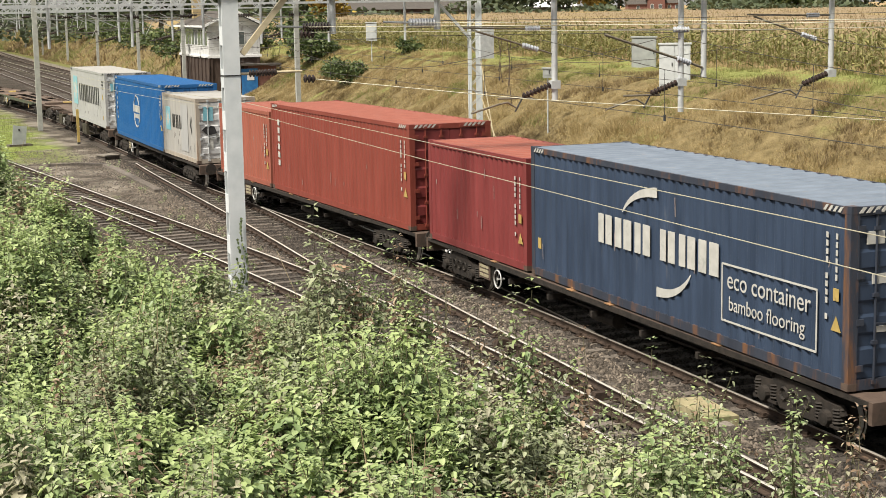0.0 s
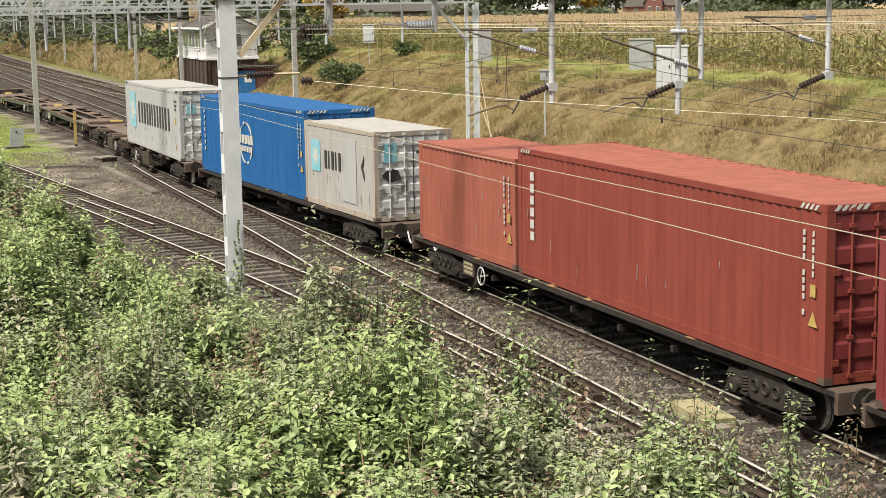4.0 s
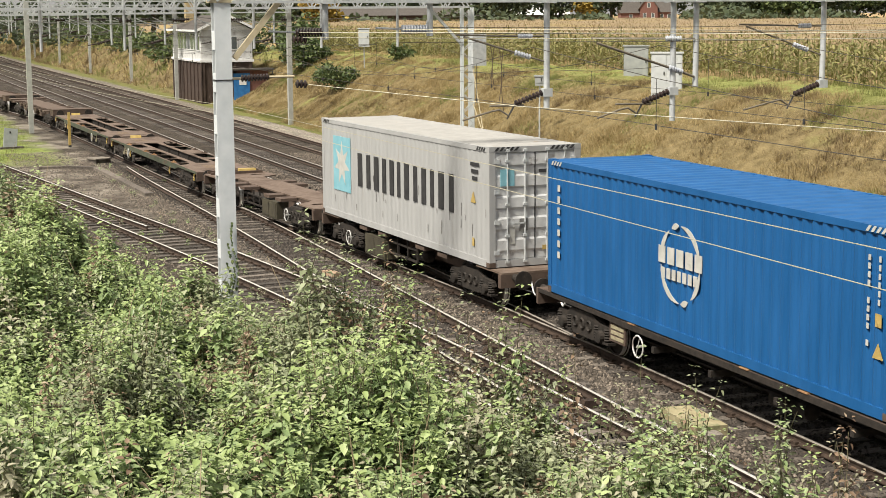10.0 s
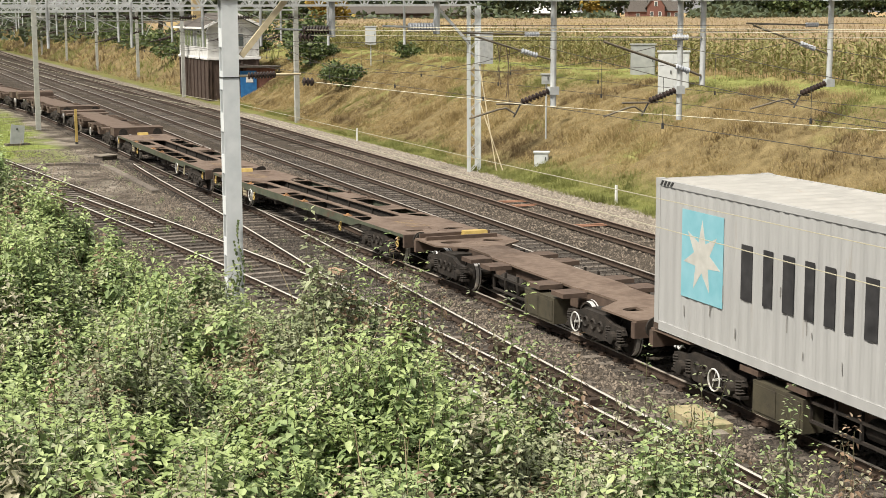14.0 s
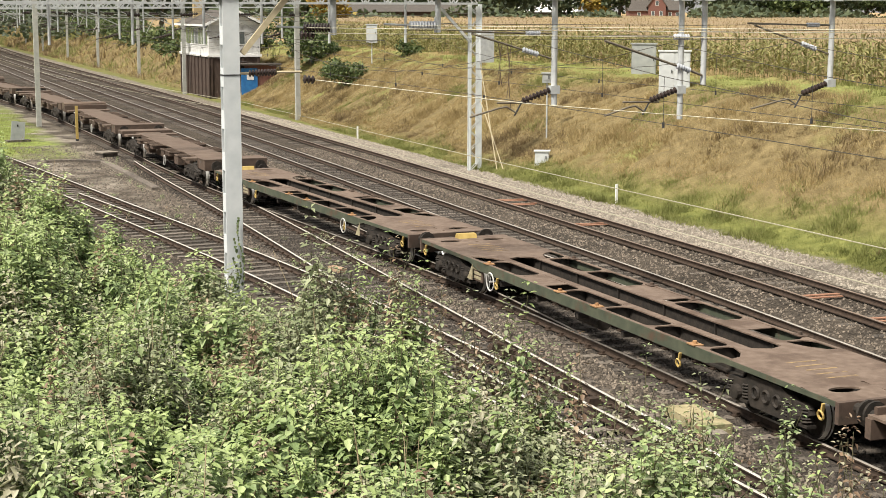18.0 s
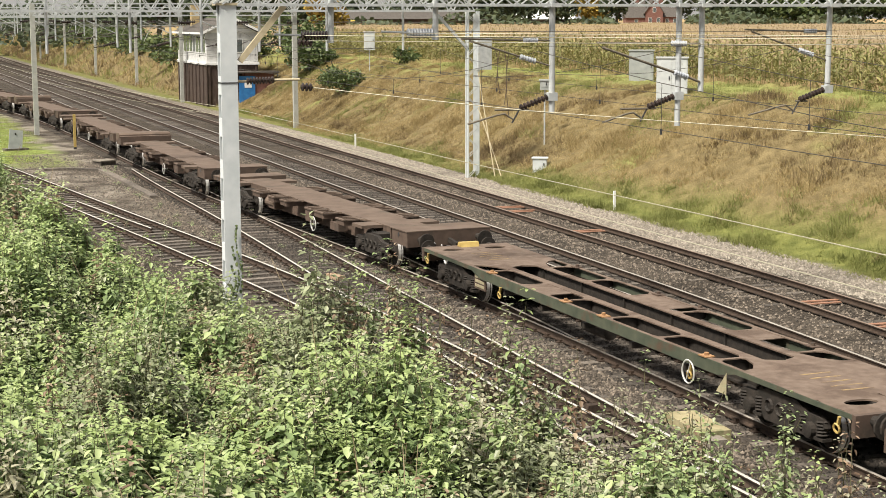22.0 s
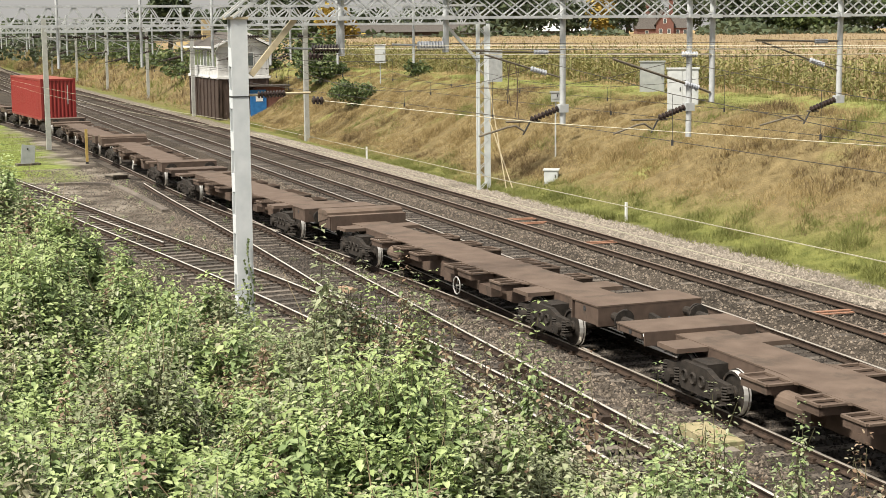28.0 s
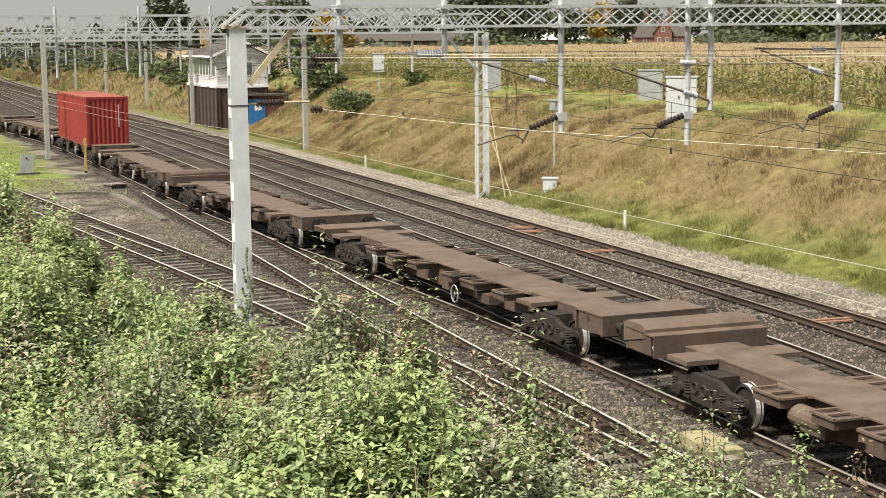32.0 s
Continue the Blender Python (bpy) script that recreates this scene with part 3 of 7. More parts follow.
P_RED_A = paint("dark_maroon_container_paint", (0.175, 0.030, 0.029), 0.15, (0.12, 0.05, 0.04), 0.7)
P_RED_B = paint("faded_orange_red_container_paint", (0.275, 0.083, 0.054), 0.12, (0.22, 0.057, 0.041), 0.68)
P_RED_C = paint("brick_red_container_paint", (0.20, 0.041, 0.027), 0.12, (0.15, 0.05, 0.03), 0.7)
P_NAVY = paint("navy_container_paint", (0.027, 0.045, 0.082), 0.25, (0.11, 0.12, 0.14), 0.64)
P_NAVY_EDGE = paint("rust_edged_navy", (0.03, 0.037, 0.055), 0.2, (0.15, 0.075, 0.04), 0.52)
P_BLUE = paint("blue_container_paint", (0.004, 0.084, 0.25), 0.12, (0.03, 0.11, 0.27), 0.72)
P_GREY = paint("off_white_container_paint", (0.355, 0.358, 0.355), 0.08, (0.30, 0.28, 0.25), 0.62)
P_CREAM = paint("pale_cream_container_paint", (0.345, 0.335, 0.314), 0.1, (0.31, 0.26, 0.205), 0.62)
P_DOOR = material("grey_ribbed_door_steel", (0.48, 0.485, 0.485), (0.64, 0.645, 0.64), 4, 0.45, 0.05, 0.1, 30, (0.22, 0.2, 0.18), 2.5, 0.6)
P_RUSTEDGE = paint("rust_edged_cream", (0.34, 0.30, 0.25), 0.15, (0.24, 0.14, 0.08), 0.55)
P_DEEPRED = paint("deep_red_container_paint", (0.22, 0.022, 0.02), 0.1)
M_OFFWHITE = material("faded_white_paint", (0.40, 0.395, 0.365), (0.52, 0.515, 0.48), 4, 0.6, 0, 0.05, 30, (0.33, 0.33, 0.30), 2, 0.58)
P_SKY = material("sky_blue_square", (0.17, 0.40, 0.47), (0.24, 0.47, 0.54), 3, 0.5)


M_GRIME = material("grey_grime", (0.16, 0.155, 0.145), (0.27, 0.265, 0.25), 8, 0.8)
M_SCRAPE = material("pale_paint_scrape", (0.24, 0.19, 0.18), (0.34, 0.29, 0.27), 8, 0.8)


def corrugated(bm, length, height, depth, pitch):
    """A trapezoidal sheet in x and z that steps back in +y by depth."""
    xs, k = [], 0
    n = max(2, round(length / pitch))
    p = length / n
    for i in range(n):
        x = -length / 2 + i * p
        xs += [(x, 0), (x + p * 0.28, 0), (x + p * 0.5, depth), (x + p * 0.78, depth)]
    xs.append((length / 2, 0))
    lo = [bm.verts.new((x, y, 0)) for x, y in xs]
    hi = [bm.verts.new((x, y, height)) for x, y in xs]
    for i in range(len(xs) - 1):
        bm.faces.new((lo[i], lo[i + 1], hi[i + 1], hi[i]))


def container(label, length, height, mat, roof_mat, end_mat, depth=0.036, pitch=0.28, doors_right=True, stripes=False, frame_mat=None):
    """A freight container along x, on z = 0; its plain side looks to -y."""
    c = thing("shipping_container", label, "container", "containers on the train")
    fm = frame_mat or mat
    L, H = length / 2, height
    for s in (-1, 1):
        bm = bmesh.new()
        corrugated(bm, length - 0.34, H - 0.30, depth, pitch)
        m = Matrix.Translation((0, s * (W2 - 0.012), 0.17)) @ (Matrix.Identity(4) if s < 0 else Matrix.Rotation(math.pi, 4, "Z"))
        bm.transform(m)
        part("side_panel", bm, mat, c)
        for nm, z0, z1 in (("bottom_rail", 0.0, 0.17), ("top_rail", H - 0.13, H - 0.015)):
            bm = bmesh.new()
            box(bm, -L + 0.17, s * W2 - 0.0 if s < 0 else W2 - 0.06, z0, L - 0.17, s * W2 + 0.06 if s < 0 else W2, z1)
            part(nm, bm, fm, c)
        for e in (-1, 1):
            bm = bmesh.new()
            box(bm, e * L if e < 0 else L - 0.17, s * W2 if s < 0 else W2 - 0.16, 0.118, e * L + 0.17 if e < 0 else L, s * W2 + 0.16 if s < 0 else W2, H - 0.118)
            part("corner_post", bm, fm, c)
            for z in (0.0, H - 0.118):
                bm = bmesh.new()
                box(bm, (-L - 0.004) if e < 0 else L - 0.178, (-W2 - 0.004) if s < 0 else W2 - 0.162, z, (-L + 0.178) if e < 0 else L + 0.004, (-W2 + 0.162) if s < 0 else W2 + 0.004, z + 0.118)
                part("corner_casting", bm, M_BROWN if z == 0.0 else fm, c)
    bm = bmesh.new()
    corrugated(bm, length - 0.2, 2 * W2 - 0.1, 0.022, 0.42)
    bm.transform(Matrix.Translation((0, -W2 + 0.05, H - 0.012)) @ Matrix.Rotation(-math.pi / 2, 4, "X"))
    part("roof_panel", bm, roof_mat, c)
    # far end: plain corrugated; near end: two doors with locking bars
    for e in (-1, 1):
        has_doors = (e > 0) == doors_right
        for nm, z0, z1 in (("end_sill", 0.0, 0.17), ("end_header", H - 0.15, H - 0.01)):
            bm = bmesh.new()
            box(bm, (-L + 0.01) if e < 0 else L - 0.08, -W2 + 0.16, z0, (-L + 0.08) if e < 0 else L - 0.01, W2 - 0.16, z1)
            part(nm, bm, fm, c)
        if stripes:
            for sy in (-1, 1):
                for k in range(5):
                    bm = bmesh.new()
                    y = sy * (W2 - 0.22 - 0.13 * k)
                    x = e * (L + 0.006)
                    prism(bm, [(-0.09, -0.045), (-0.02, -0.045), (0.06, 0.045), (-0.01, 0.045)], -0.004, 0.004)
                    bm.transform(Matrix.Translation((x, y, H - 0.06)) @ Matrix.Rotation(math.pi / 2, 4, "Z"))
                    part("warning_stripe", bm, M_OFFWHITE if end_mat != P_DOOR else M_BLACK, c)
            for k in range(4):
                bm = bmesh.new()
                prism(bm, [(-0.09, -0.045), (-0.02, -0.045), (0.06, 0.045), (-0.01, 0.045)], -0.004, 0.004)
                bm.transform(Matrix.Translation((e * (L - 0.26 - 0.13 * k), -W2 - 0.006, H - 0.07)))
                part("warning_stripe", bm, M_OFFWHITE if end_mat != P_DOOR else M_BLACK, c)
        if has_doors:
            for s in (-1, 1):
                bm = bmesh.new()
                y0, y1 = (-W2 + 0.165, -0.01) if s < 0 else (0.01, W2 - 0.165)
                out = [(L - 0.075, H - 0.16), (L - 0.075, 0.18)]
                for k in range(5):
                    z0, dz = 0.18 + k * (H - 0.34) / 5, (H - 0.34) / 5
                    out += [(L - 0.05, z0), (L - 0.05, z0 + dz * 0.34), (L - 0.024, z0 + dz * 0.44), (L - 0.024, z0 + dz * 0.9), (L - 0.05, z0 + dz)]
                prism(bm, out, y0, y1)
                if e < 0:
                    bm.transform(Matrix.Rotation(math.pi, 4, "Z"))
                door = part("door", bm, end_mat, c)
                for f in (0.3, 0.75):
                    y = y0 + (y1 - y0) * f
                    bm = bmesh.new()
                    tube(bm, (L - 0.005, y, 0.08), (L - 0.005, y, H - 0.06), 0.02, 8)
                    for z in (0.12, 0.75, 1.5, H - 0.35, H - 0.1):
                        box(bm, L - 0.04, y - 0.05, z - 0.03, L + 0.022, y + 0.05, z + 0.03)
                    bar(bm, (L + 0.01, y, 1.05), (L + 0.01, y + 0.32 * (1 if f < 0.5 else -1), 1.02), 0.02, 0.03)
                    if e < 0:
                        bm.transform(Matrix.Rotation(math.pi, 4, "Z"))
                    part("locking_bar", bm, M_STEEL if end_mat == P_DOOR else fm, door)
                for k in range(4):
                    bm = bmesh.new()
                    y = y0 + 0.03 if s < 0 else y1 - 0.03
                    z = 0.35 + k * (H - 0.7) / 3
                    box(bm, L - 0.03, y - 0.07, z - 0.05, L + 0.012, y + 0.07, z + 0.05)
                    if e < 0:
                        bm.transform(Matrix.Rotation(math.pi, 4, "Z"))
                    part("hinge", bm, M_STEEL if end_mat == P_DOOR else fm, door)
        else:
            bm = bmesh.new()
            corrugated(bm, 2 * W2 - 0.34, H - 0.32, 0.045, 0.27)
            bm.transform(Matrix.Translation((e * (L - 0.03), 0, 0.165)) @ Matrix.Rotation(math.pi / 2 * (1 if e > 0 else -1), 4, "Z"))
            part("end_panel", bm, end_mat, c)
    return c


def mark(c, name, pts, mat, label="", lift=0.002):
    """A flat mark on the near side of a container: an outline in x and z, slightly proud of the sheet."""
    bm = bmesh.new()
    prism(bm, pts, -W2 - 0.002 - lift, -W2 + 0.004)
    return part(name, bm, mat, c, label)


def rect(x, z, w, h, lean=0.0):
    return [(x - w / 2 - lean, z - h / 2), (x + w / 2 - lean, z - h / 2), (x + w / 2 + lean, z + h / 2), (x - w / 2 + lean, z + h / 2)]


def star(x, z, r, n=7, inner=0.42):
    return [(x + (r if k % 2 == 0 else r * inner) * math.sin(k * math.pi / n), z + (r if k % 2 == 0 else r * inner) * math.cos(k * math.pi / n)) for k in range(2 * n)]


def arc_band(x, z, r, a0, a1, w0, n=12):
    """A sickle: thick in the middle, thin at its ends."""
    out, inn = [], []
    for k in range(n + 1):
        f = k / n
        a = radians(a0 + (a1 - a0) * f)
        w = w0 * (0.12 + 0.88 * math.sin(math.pi * f))
        out.append((x + (r + w / 2) * math.cos(a), z + (r + w / 2) * math.sin(a)))
        inn.append((x + (r - w / 2) * math.cos(a), z + (r - w / 2) * math.sin(a)))
    return out + inn[::-1]


def words(c, text, x, z, size, mat, label, width):
    """Plain lettering on the near side, in the built-in font."""
    cu = bpy.data.curves.new("lettering", "FONT")
    cu.body, cu.size, cu.extrude, cu.align_x = text, size, 0.002, "LEFT"
    tmp = bpy.data.objects.new("tmp", cu)
    scene.collection.objects.link(tmp)
    bpy.context.view_layer.update()
    me = bpy.data.meshes.new_from_object(tmp.evaluated_get(bpy.context.evaluated_depsgraph_get()))
    bpy.data.objects.remove(tmp)
    wide = max(v.co.x for v in me.vertices)
    me.transform(Matrix.Translation((x, -W2 - 0.006, z)) @ Matrix.Rotation(math.pi / 2, 4, "X") @ Matrix.Diagonal((width / wide, 1, 1, 1)))
    me.materials.clear()
    me.materials.append(mat)
    return part("lettering", me, None, c, label)


def codes(c, length, height, mat, both=True):
    """Rows of small unreadable code bars near the right end and a yellow notice."""
    L = length / 2
    for k in range(11):
        if k % 5 != 4:
            mark(c, "code_bar", rect(L - 0.62, height - 0.5 - 0.13 * k, 0.06, 0.09), mat)
    for k in range(6):
        mark(c, "code_bar", rect(L - 0.36, height - 0.5 - 0.13 * k, 0.05, 0.09), mat)
    mark(c, "notice", rect(L - 0.36, height - 1.42, 0.15, 0.2), M_YELLOW)
    mark(c, "notice", [(L - 0.48, height - 2.0), (L - 0.22, height - 2.0), (L - 0.35, height - 1.76)], M_YELLOW)


L40, L20, HC, ST = 12.192, 6.058, 2.896, 2.591

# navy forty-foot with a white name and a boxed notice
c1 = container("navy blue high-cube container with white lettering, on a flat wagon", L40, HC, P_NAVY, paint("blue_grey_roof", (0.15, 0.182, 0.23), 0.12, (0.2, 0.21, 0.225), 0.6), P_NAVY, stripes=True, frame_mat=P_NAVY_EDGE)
def taper(points, w0, w1):
    """A curved brush mark through three points that widens from w0 to w1."""
    (ax, az), (bx, bz), (cx, cz) = points
    up, dn = [], []
    for k in range(13):
        f = k / 12
        x, z = (1 - f) ** 2 * ax + 2 * f * (1 - f) * bx + f * f * cx, (1 - f) ** 2 * az + 2 * f * (1 - f) * bz + f * f * cz
        dx, dz = 2 * (1 - f) * (bx - ax) + 2 * f * (cx - bx), 2 * (1 - f) * (bz - az) + 2 * f * (cz - bz)
        n = math.hypot(dx, dz)
        w = (w0 + (w1 - w0) * f ** 0.7) / 2
        up.append((x - dz / n * w, z + dx / n * w))
        dn.append((x + dz / n * w, z - dx / n * w))
    return dn + up[::-1]


for x0, x1 in ((-2.68, -2.02), (-1.94, -1.16), (-1.08, -0.38), (-0.03, 0.6), (0.7, 1.36), (1.42, 2.2)):
    w = x1 - x0
    for q, share in ((0.22, 0.36), (0.74, 0.42)):
        mark(c1, "name_bar", rect(x0 + w * q, 1.49, w * share, 0.6), M_OFFWHITE, "white painted bar of the name")
mark(c1, "sickle", taper(((-1.58, 1.93), (-1.15, 2.42), (-0.14, 2.46)), 0.02, 0.2), M_OFFWHITE)
mark(c1, "sickle", taper(((1.18, 1.08), (0.75, 0.55), (-0.14, 0.56)), 0.02, 0.19), M_OFFWHITE)
for r in (rect(3.755, 1.47, 2.96, 0.035), rect(3.755, 0.46, 2.96, 0.035), rect(2.29, 0.965, 0.035, 1.01), rect(5.22, 0.965, 0.035, 1.01)):
    mark(c1, "notice_border", r, M_OFFWHITE)
for text, x, z, size, width in (("eco", 2.46, 1.06, 0.46, 0.66), ("container", 3.26, 1.06, 0.46, 1.8), ("bamboo", 2.52, 0.67, 0.36, 1.12), ("flooring", 3.75, 0.67, 0.36, 1.15)):
    words(c1, text, x, z, size, M_OFFWHITE, "white painted word " + text, width)
codes(c1, L40, HC, M_OFFWHITE)
mark(c1, "notice", rect(-5.65, 0.75, 0.16, 0.24), M_YELLOW)

# red boxes: paler roofs part fading, part top light; darker ends painted shade
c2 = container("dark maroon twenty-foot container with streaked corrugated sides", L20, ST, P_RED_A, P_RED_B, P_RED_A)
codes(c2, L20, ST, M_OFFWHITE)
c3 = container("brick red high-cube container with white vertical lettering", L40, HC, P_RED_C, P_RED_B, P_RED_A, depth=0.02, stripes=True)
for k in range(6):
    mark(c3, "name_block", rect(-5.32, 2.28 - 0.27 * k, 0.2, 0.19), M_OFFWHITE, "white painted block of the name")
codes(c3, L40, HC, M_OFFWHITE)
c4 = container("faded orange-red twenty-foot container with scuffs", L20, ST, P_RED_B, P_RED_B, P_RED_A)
codes(c4, L20, ST, M_OFFWHITE)
c5 = container("pale cream twenty-foot refrigerated container with grey ribbed doors", L20, ST, P_CREAM, P_CREAM, P_DOOR, depth=0.008, pitch=0.5, frame_mat=P_RUSTEDGE)
mark(c5, "emblem_square", rect(-2.0, 1.55, 0.82, 0.98), P_SKY, "light blue square with a white star")
mark(c5, "emblem_star", star(-2.0, 1.55, 0.36), M_OFFWHITE, lift=0.005)
for k in range(3):
    for q in (-1, 1):
        mark(c5, "name_bar", rect(-0.95 + 0.62 * k + q * 0.14, 1.5, 0.18 if q < 0 else 0.12, 0.56), M_BLACK, "black painted bar of the name")
mark(c5, "repair_patch", rect(0.95, 1.3, 1.2, 1.9), P_GREY, "pale grey repair patch")
mark(c5, "name_remnant", [(1.95, 1.5), (2.2, 1.85), (2.2, 1.65), (2.1, 1.5), (2.2, 1.3), (2.2, 1.1)], M_BLACK, "remnant of a black letter")
for cc, hh, nn in ((c5, ST, L20),):
    bm = bmesh.new()
    plate(bm, [(-0.28, -0.2), (0.28, -0.2), (0.28, 0.2), (-0.28, 0.2)], 0, 0.006)
    bm.transform(Matrix.Translation((nn / 2 - 0.02, -0.72, hh - 0.62)) @ Matrix.Rotation(math.pi / 2, 4, "Y"))
    part("emblem_square", bm, P_SKY, cc)
    bm = bmesh.new()
    plate(bm, [(-0.02, -0.3), (0.2, -0.05), (0.12, 0.32), (-0.15, 0.22), (-0.22, -0.05)], 0, 0.008)
    bm.transform(Matrix.Translation((nn / 2 - 0.018, -0.7, hh - 1.28)) @ Matrix.Rotation(math.pi / 2, 4, "Y"))
    part("scuff", bm, M_BLACK, cc, "black scuff on the door")
c6 = container("blue high-cube container with a white globe emblem", L40, HC, P_BLUE, P_BLUE, P_BLUE, depth=0.03, stripes=True)
for k in range(6):
    a = 60 * k
    mark(c6, "emblem_arc", arc_band(-0.25, 1.42, 0.72, a + 34 if k in (1, 4) else a + 6, a + 88 if k in (0, 3) else a + 56, 0.12, 8), M_OFFWHITE, "white painted arc of the globe")
for k in range(5):
    mark(c6, "name_block", rect(-0.93 + 0.34 * k, 1.54, 0.26, 0.32), M_OFFWHITE, "white painted block of the name", lift=0.004)
for k in range(7):
    mark(c6, "name_block", rect(-0.87 + 0.2 * k, 1.2, 0.14, 0.2), M_OFFWHITE, "white painted block of the name", lift=0.004)
for k in range(7):
    mark(c6, "code_bar", rect(-5.55, 2.3 - 0.24 * k, 0.12, 0.14), M_OFFWHITE)
codes(c6, L40, HC, M_OFFWHITE)
c7 = container("off-white high-cube refrigerated container with black lettering and grime", L40, HC, P_GREY, P_CREAM, P_DOOR, depth=0.012, pitch=0.3, stripes=True)
mark(c7, "emblem_square", rect(-4.3, 1.62, 1.5, 1.62), P_SKY, "light blue square with a white star")
mark(c7, "emblem_star", star(-4.3, 1.62, 0.68), M_OFFWHITE, lift=0.005)
x = -3.0
for k, w in enumerate((1.2, 1.1, 0.95, 1.1, 1.0, 1.15)):
    for q, share in ((0.2, 0.3), (0.76, 0.24)):
        mark(c7, "name_bar", rect(x + w * q, 1.58, w * share, 0.96), M_BLACK, "black painted bar of the name")
    x += w + 0.12
for k in range(3):
    mark(c7, "code_bar", rect(5.25, 2.42 - 0.17 * k, 0.5 - 0.1 * k, 0.09), M_BLACK)
mark(c7, "notice", [(5.02, 1.48), (5.3, 1.48), (5.16, 1.76)], M_YELLOW)
mark(c7, "notice", rect(5.16, 0.52, 0.12, 0.2), M_YELLOW)
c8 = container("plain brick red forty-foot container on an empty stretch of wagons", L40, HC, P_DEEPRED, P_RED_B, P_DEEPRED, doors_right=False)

bm = bmesh.new()
box(bm, L40 / 2 + 0.004, 0.62, 1.1, L40 / 2 + 0.012, 0.68, 2.45)
part("code_bar", bm, M_OFFWHITE, c8)
rg = random.Random(61)
for cc, x0, x1, top, count in ((c7, -5.6, 5.9, 1.45, 26), (c5, -2.8, 2.9, 1.2, 9), (c1, -5.9, 5.9, 2.3, 7), (c3, -5.8, 5.9, 2.2, 8), (c4, -2.9, 2.9, 1.8, 6), (c2, -2.9, 2.9, 2.1, 6)):
    for k in range(count):
        hh = rg.uniform(0.08, 0.38)
        z = rg.uniform(0.3 + hh / 2, top)
        mark(cc, "grime_streak", rect(rg.uniform(x0, x1), z, rg.uniform(0.008, 0.024), hh, rg.uniform(-0.01, 0.01)), M_GRIME if cc in (c5, c7) else M_SCRAPE, "thin streak of grime" if cc in (c5, c7) else "pale scrape in the paint", lift=0.001)
for cc, hh, nn in ((c5, ST, L20), (c7, HC, L40)):
    bm = bmesh.new()
    box(bm, nn / 2 - 0.07, -0.012, 0.18, nn / 2 - 0.018, 0.012, hh - 0.16)
    part("door_seal", bm, M_BLACK, cc, "black rubber seal between the doors")
    for y, z, w, h, m in ((-0.3, 1.0, 0.22, 0.3, M_GRIME), (0.35, hh - 0.62, 0.5, 0.09, M_BLACK), (0.55, hh - 0.78, 0.25, 0.08, M_BLACK), (-0.62, 0.75, 0.16, 0.42, M_OFFWHITE), (0.3, 0.42, 0.2, 0.11, M_YELLOW)):
        bm = bmesh.new()
        box(bm, nn / 2 - 0.03, y - w / 2, z - h / 2, nn / 2 - 0.012, y + w / 2, z + h / 2)
        part("door_mark", bm, m, cc)
bm = bmesh.new()
box(bm, L40 / 2 - 0.03, -0.92, HC - 0.95, L40 / 2 - 0.015, -0.55, HC - 0.55)
part("emblem_square", bm, P_SKY, c7)
for y, z, w, h in ((-0.75, HC - 0.5, 0.32, 0.2), (-0.55, 1.75, 0.5, 0.16), (-0.6, 0.95, 0.3, 0.1)):
    bm = bmesh.new()
    box(bm, L40 / 2 - 0.03, y - w / 2, z - h / 2, L40 / 2 - 0.012, y + w / 2, z + h / 2)
    part("door_mark", bm, M_OFFWHITE, c1)
LOADS = [(c1, -32.2, L40), (c2, -38.55, L20), (c3, -52.14, L40), (c4, -58.4, L20), (c5, -67.86, L20), (c6, -80.05, L40), (c7, -95.55, L40), (c8, -265.67, L40)]
for ob, s, length in LOADS:
    keyed(ob, s + length / 2, length / 2 - 1.0, DECK)

# wheelset, bogie and wagon kinds
WR = 0.42


def wheel_mesh():
    bm = bmesh.new()
    tube(bm, (0, -0.95, 0), (0, 0.95, 0), 0.08, 10)
    for s in (-1, 1):
        y = s * 0.75
        rings(bm, (0, y - s * 0.07, 0), (0, y + s * 0.07, 0), [(0, WR + 0.03), (0.25, WR + 0.03), (0.3, WR), (0.92, WR - 0.01), (0.95, WR - 0.06), (0.7, WR - 0.07), (0.66, 0.14), (1.0, 0.13), (1.0, 0.02)], 24)
    me = mesh_of(bm, M_BOGIE, "wheelset")
    me.materials.append(M_WHEEL)
    for p in me.polygons:
        if all(math.hypot(me.vertices[v].co.x, me.vertices[v].co.z) > WR - 0.05 for v in p.vertices) and abs(p.normal.y) < 0.95:
            p.material_index = 1
    return me


WHEELSET = wheel_mesh()
SIDE_OUTLINE = [(-1.28, 0.52), (-1.2, 0.66), (-0.78, 0.68), (-0.45, 0.8), (0.45, 0.8), (0.78, 0.68), (1.2, 0.66), (1.28, 0.52), (1.12, 0.5), (0.68, 0.5), (0.48, 0.26), (-0.48, 0.26), (-0.68, 0.5), (-1.12, 0.5)]
bm = bmesh.new()
prism(bm, SIDE_OUTLINE, -0.06, 0.06)
for dx in (-0.33, 0.0, 0.33):
    hoop(bm, (dx, -0.07, 0.53), (0, 1, 0), 0.1, 0.03, 12, 4)
SIDE_FRAME = mesh_of(bm, M_BOGIE, "side_frame")
bm = bmesh.new()
box(bm, -0.3, -1.0, 0.5, 0.3, 1.0, 0.84)
BOLSTER = mesh_of(bm, M_BOGIE, "bogie")


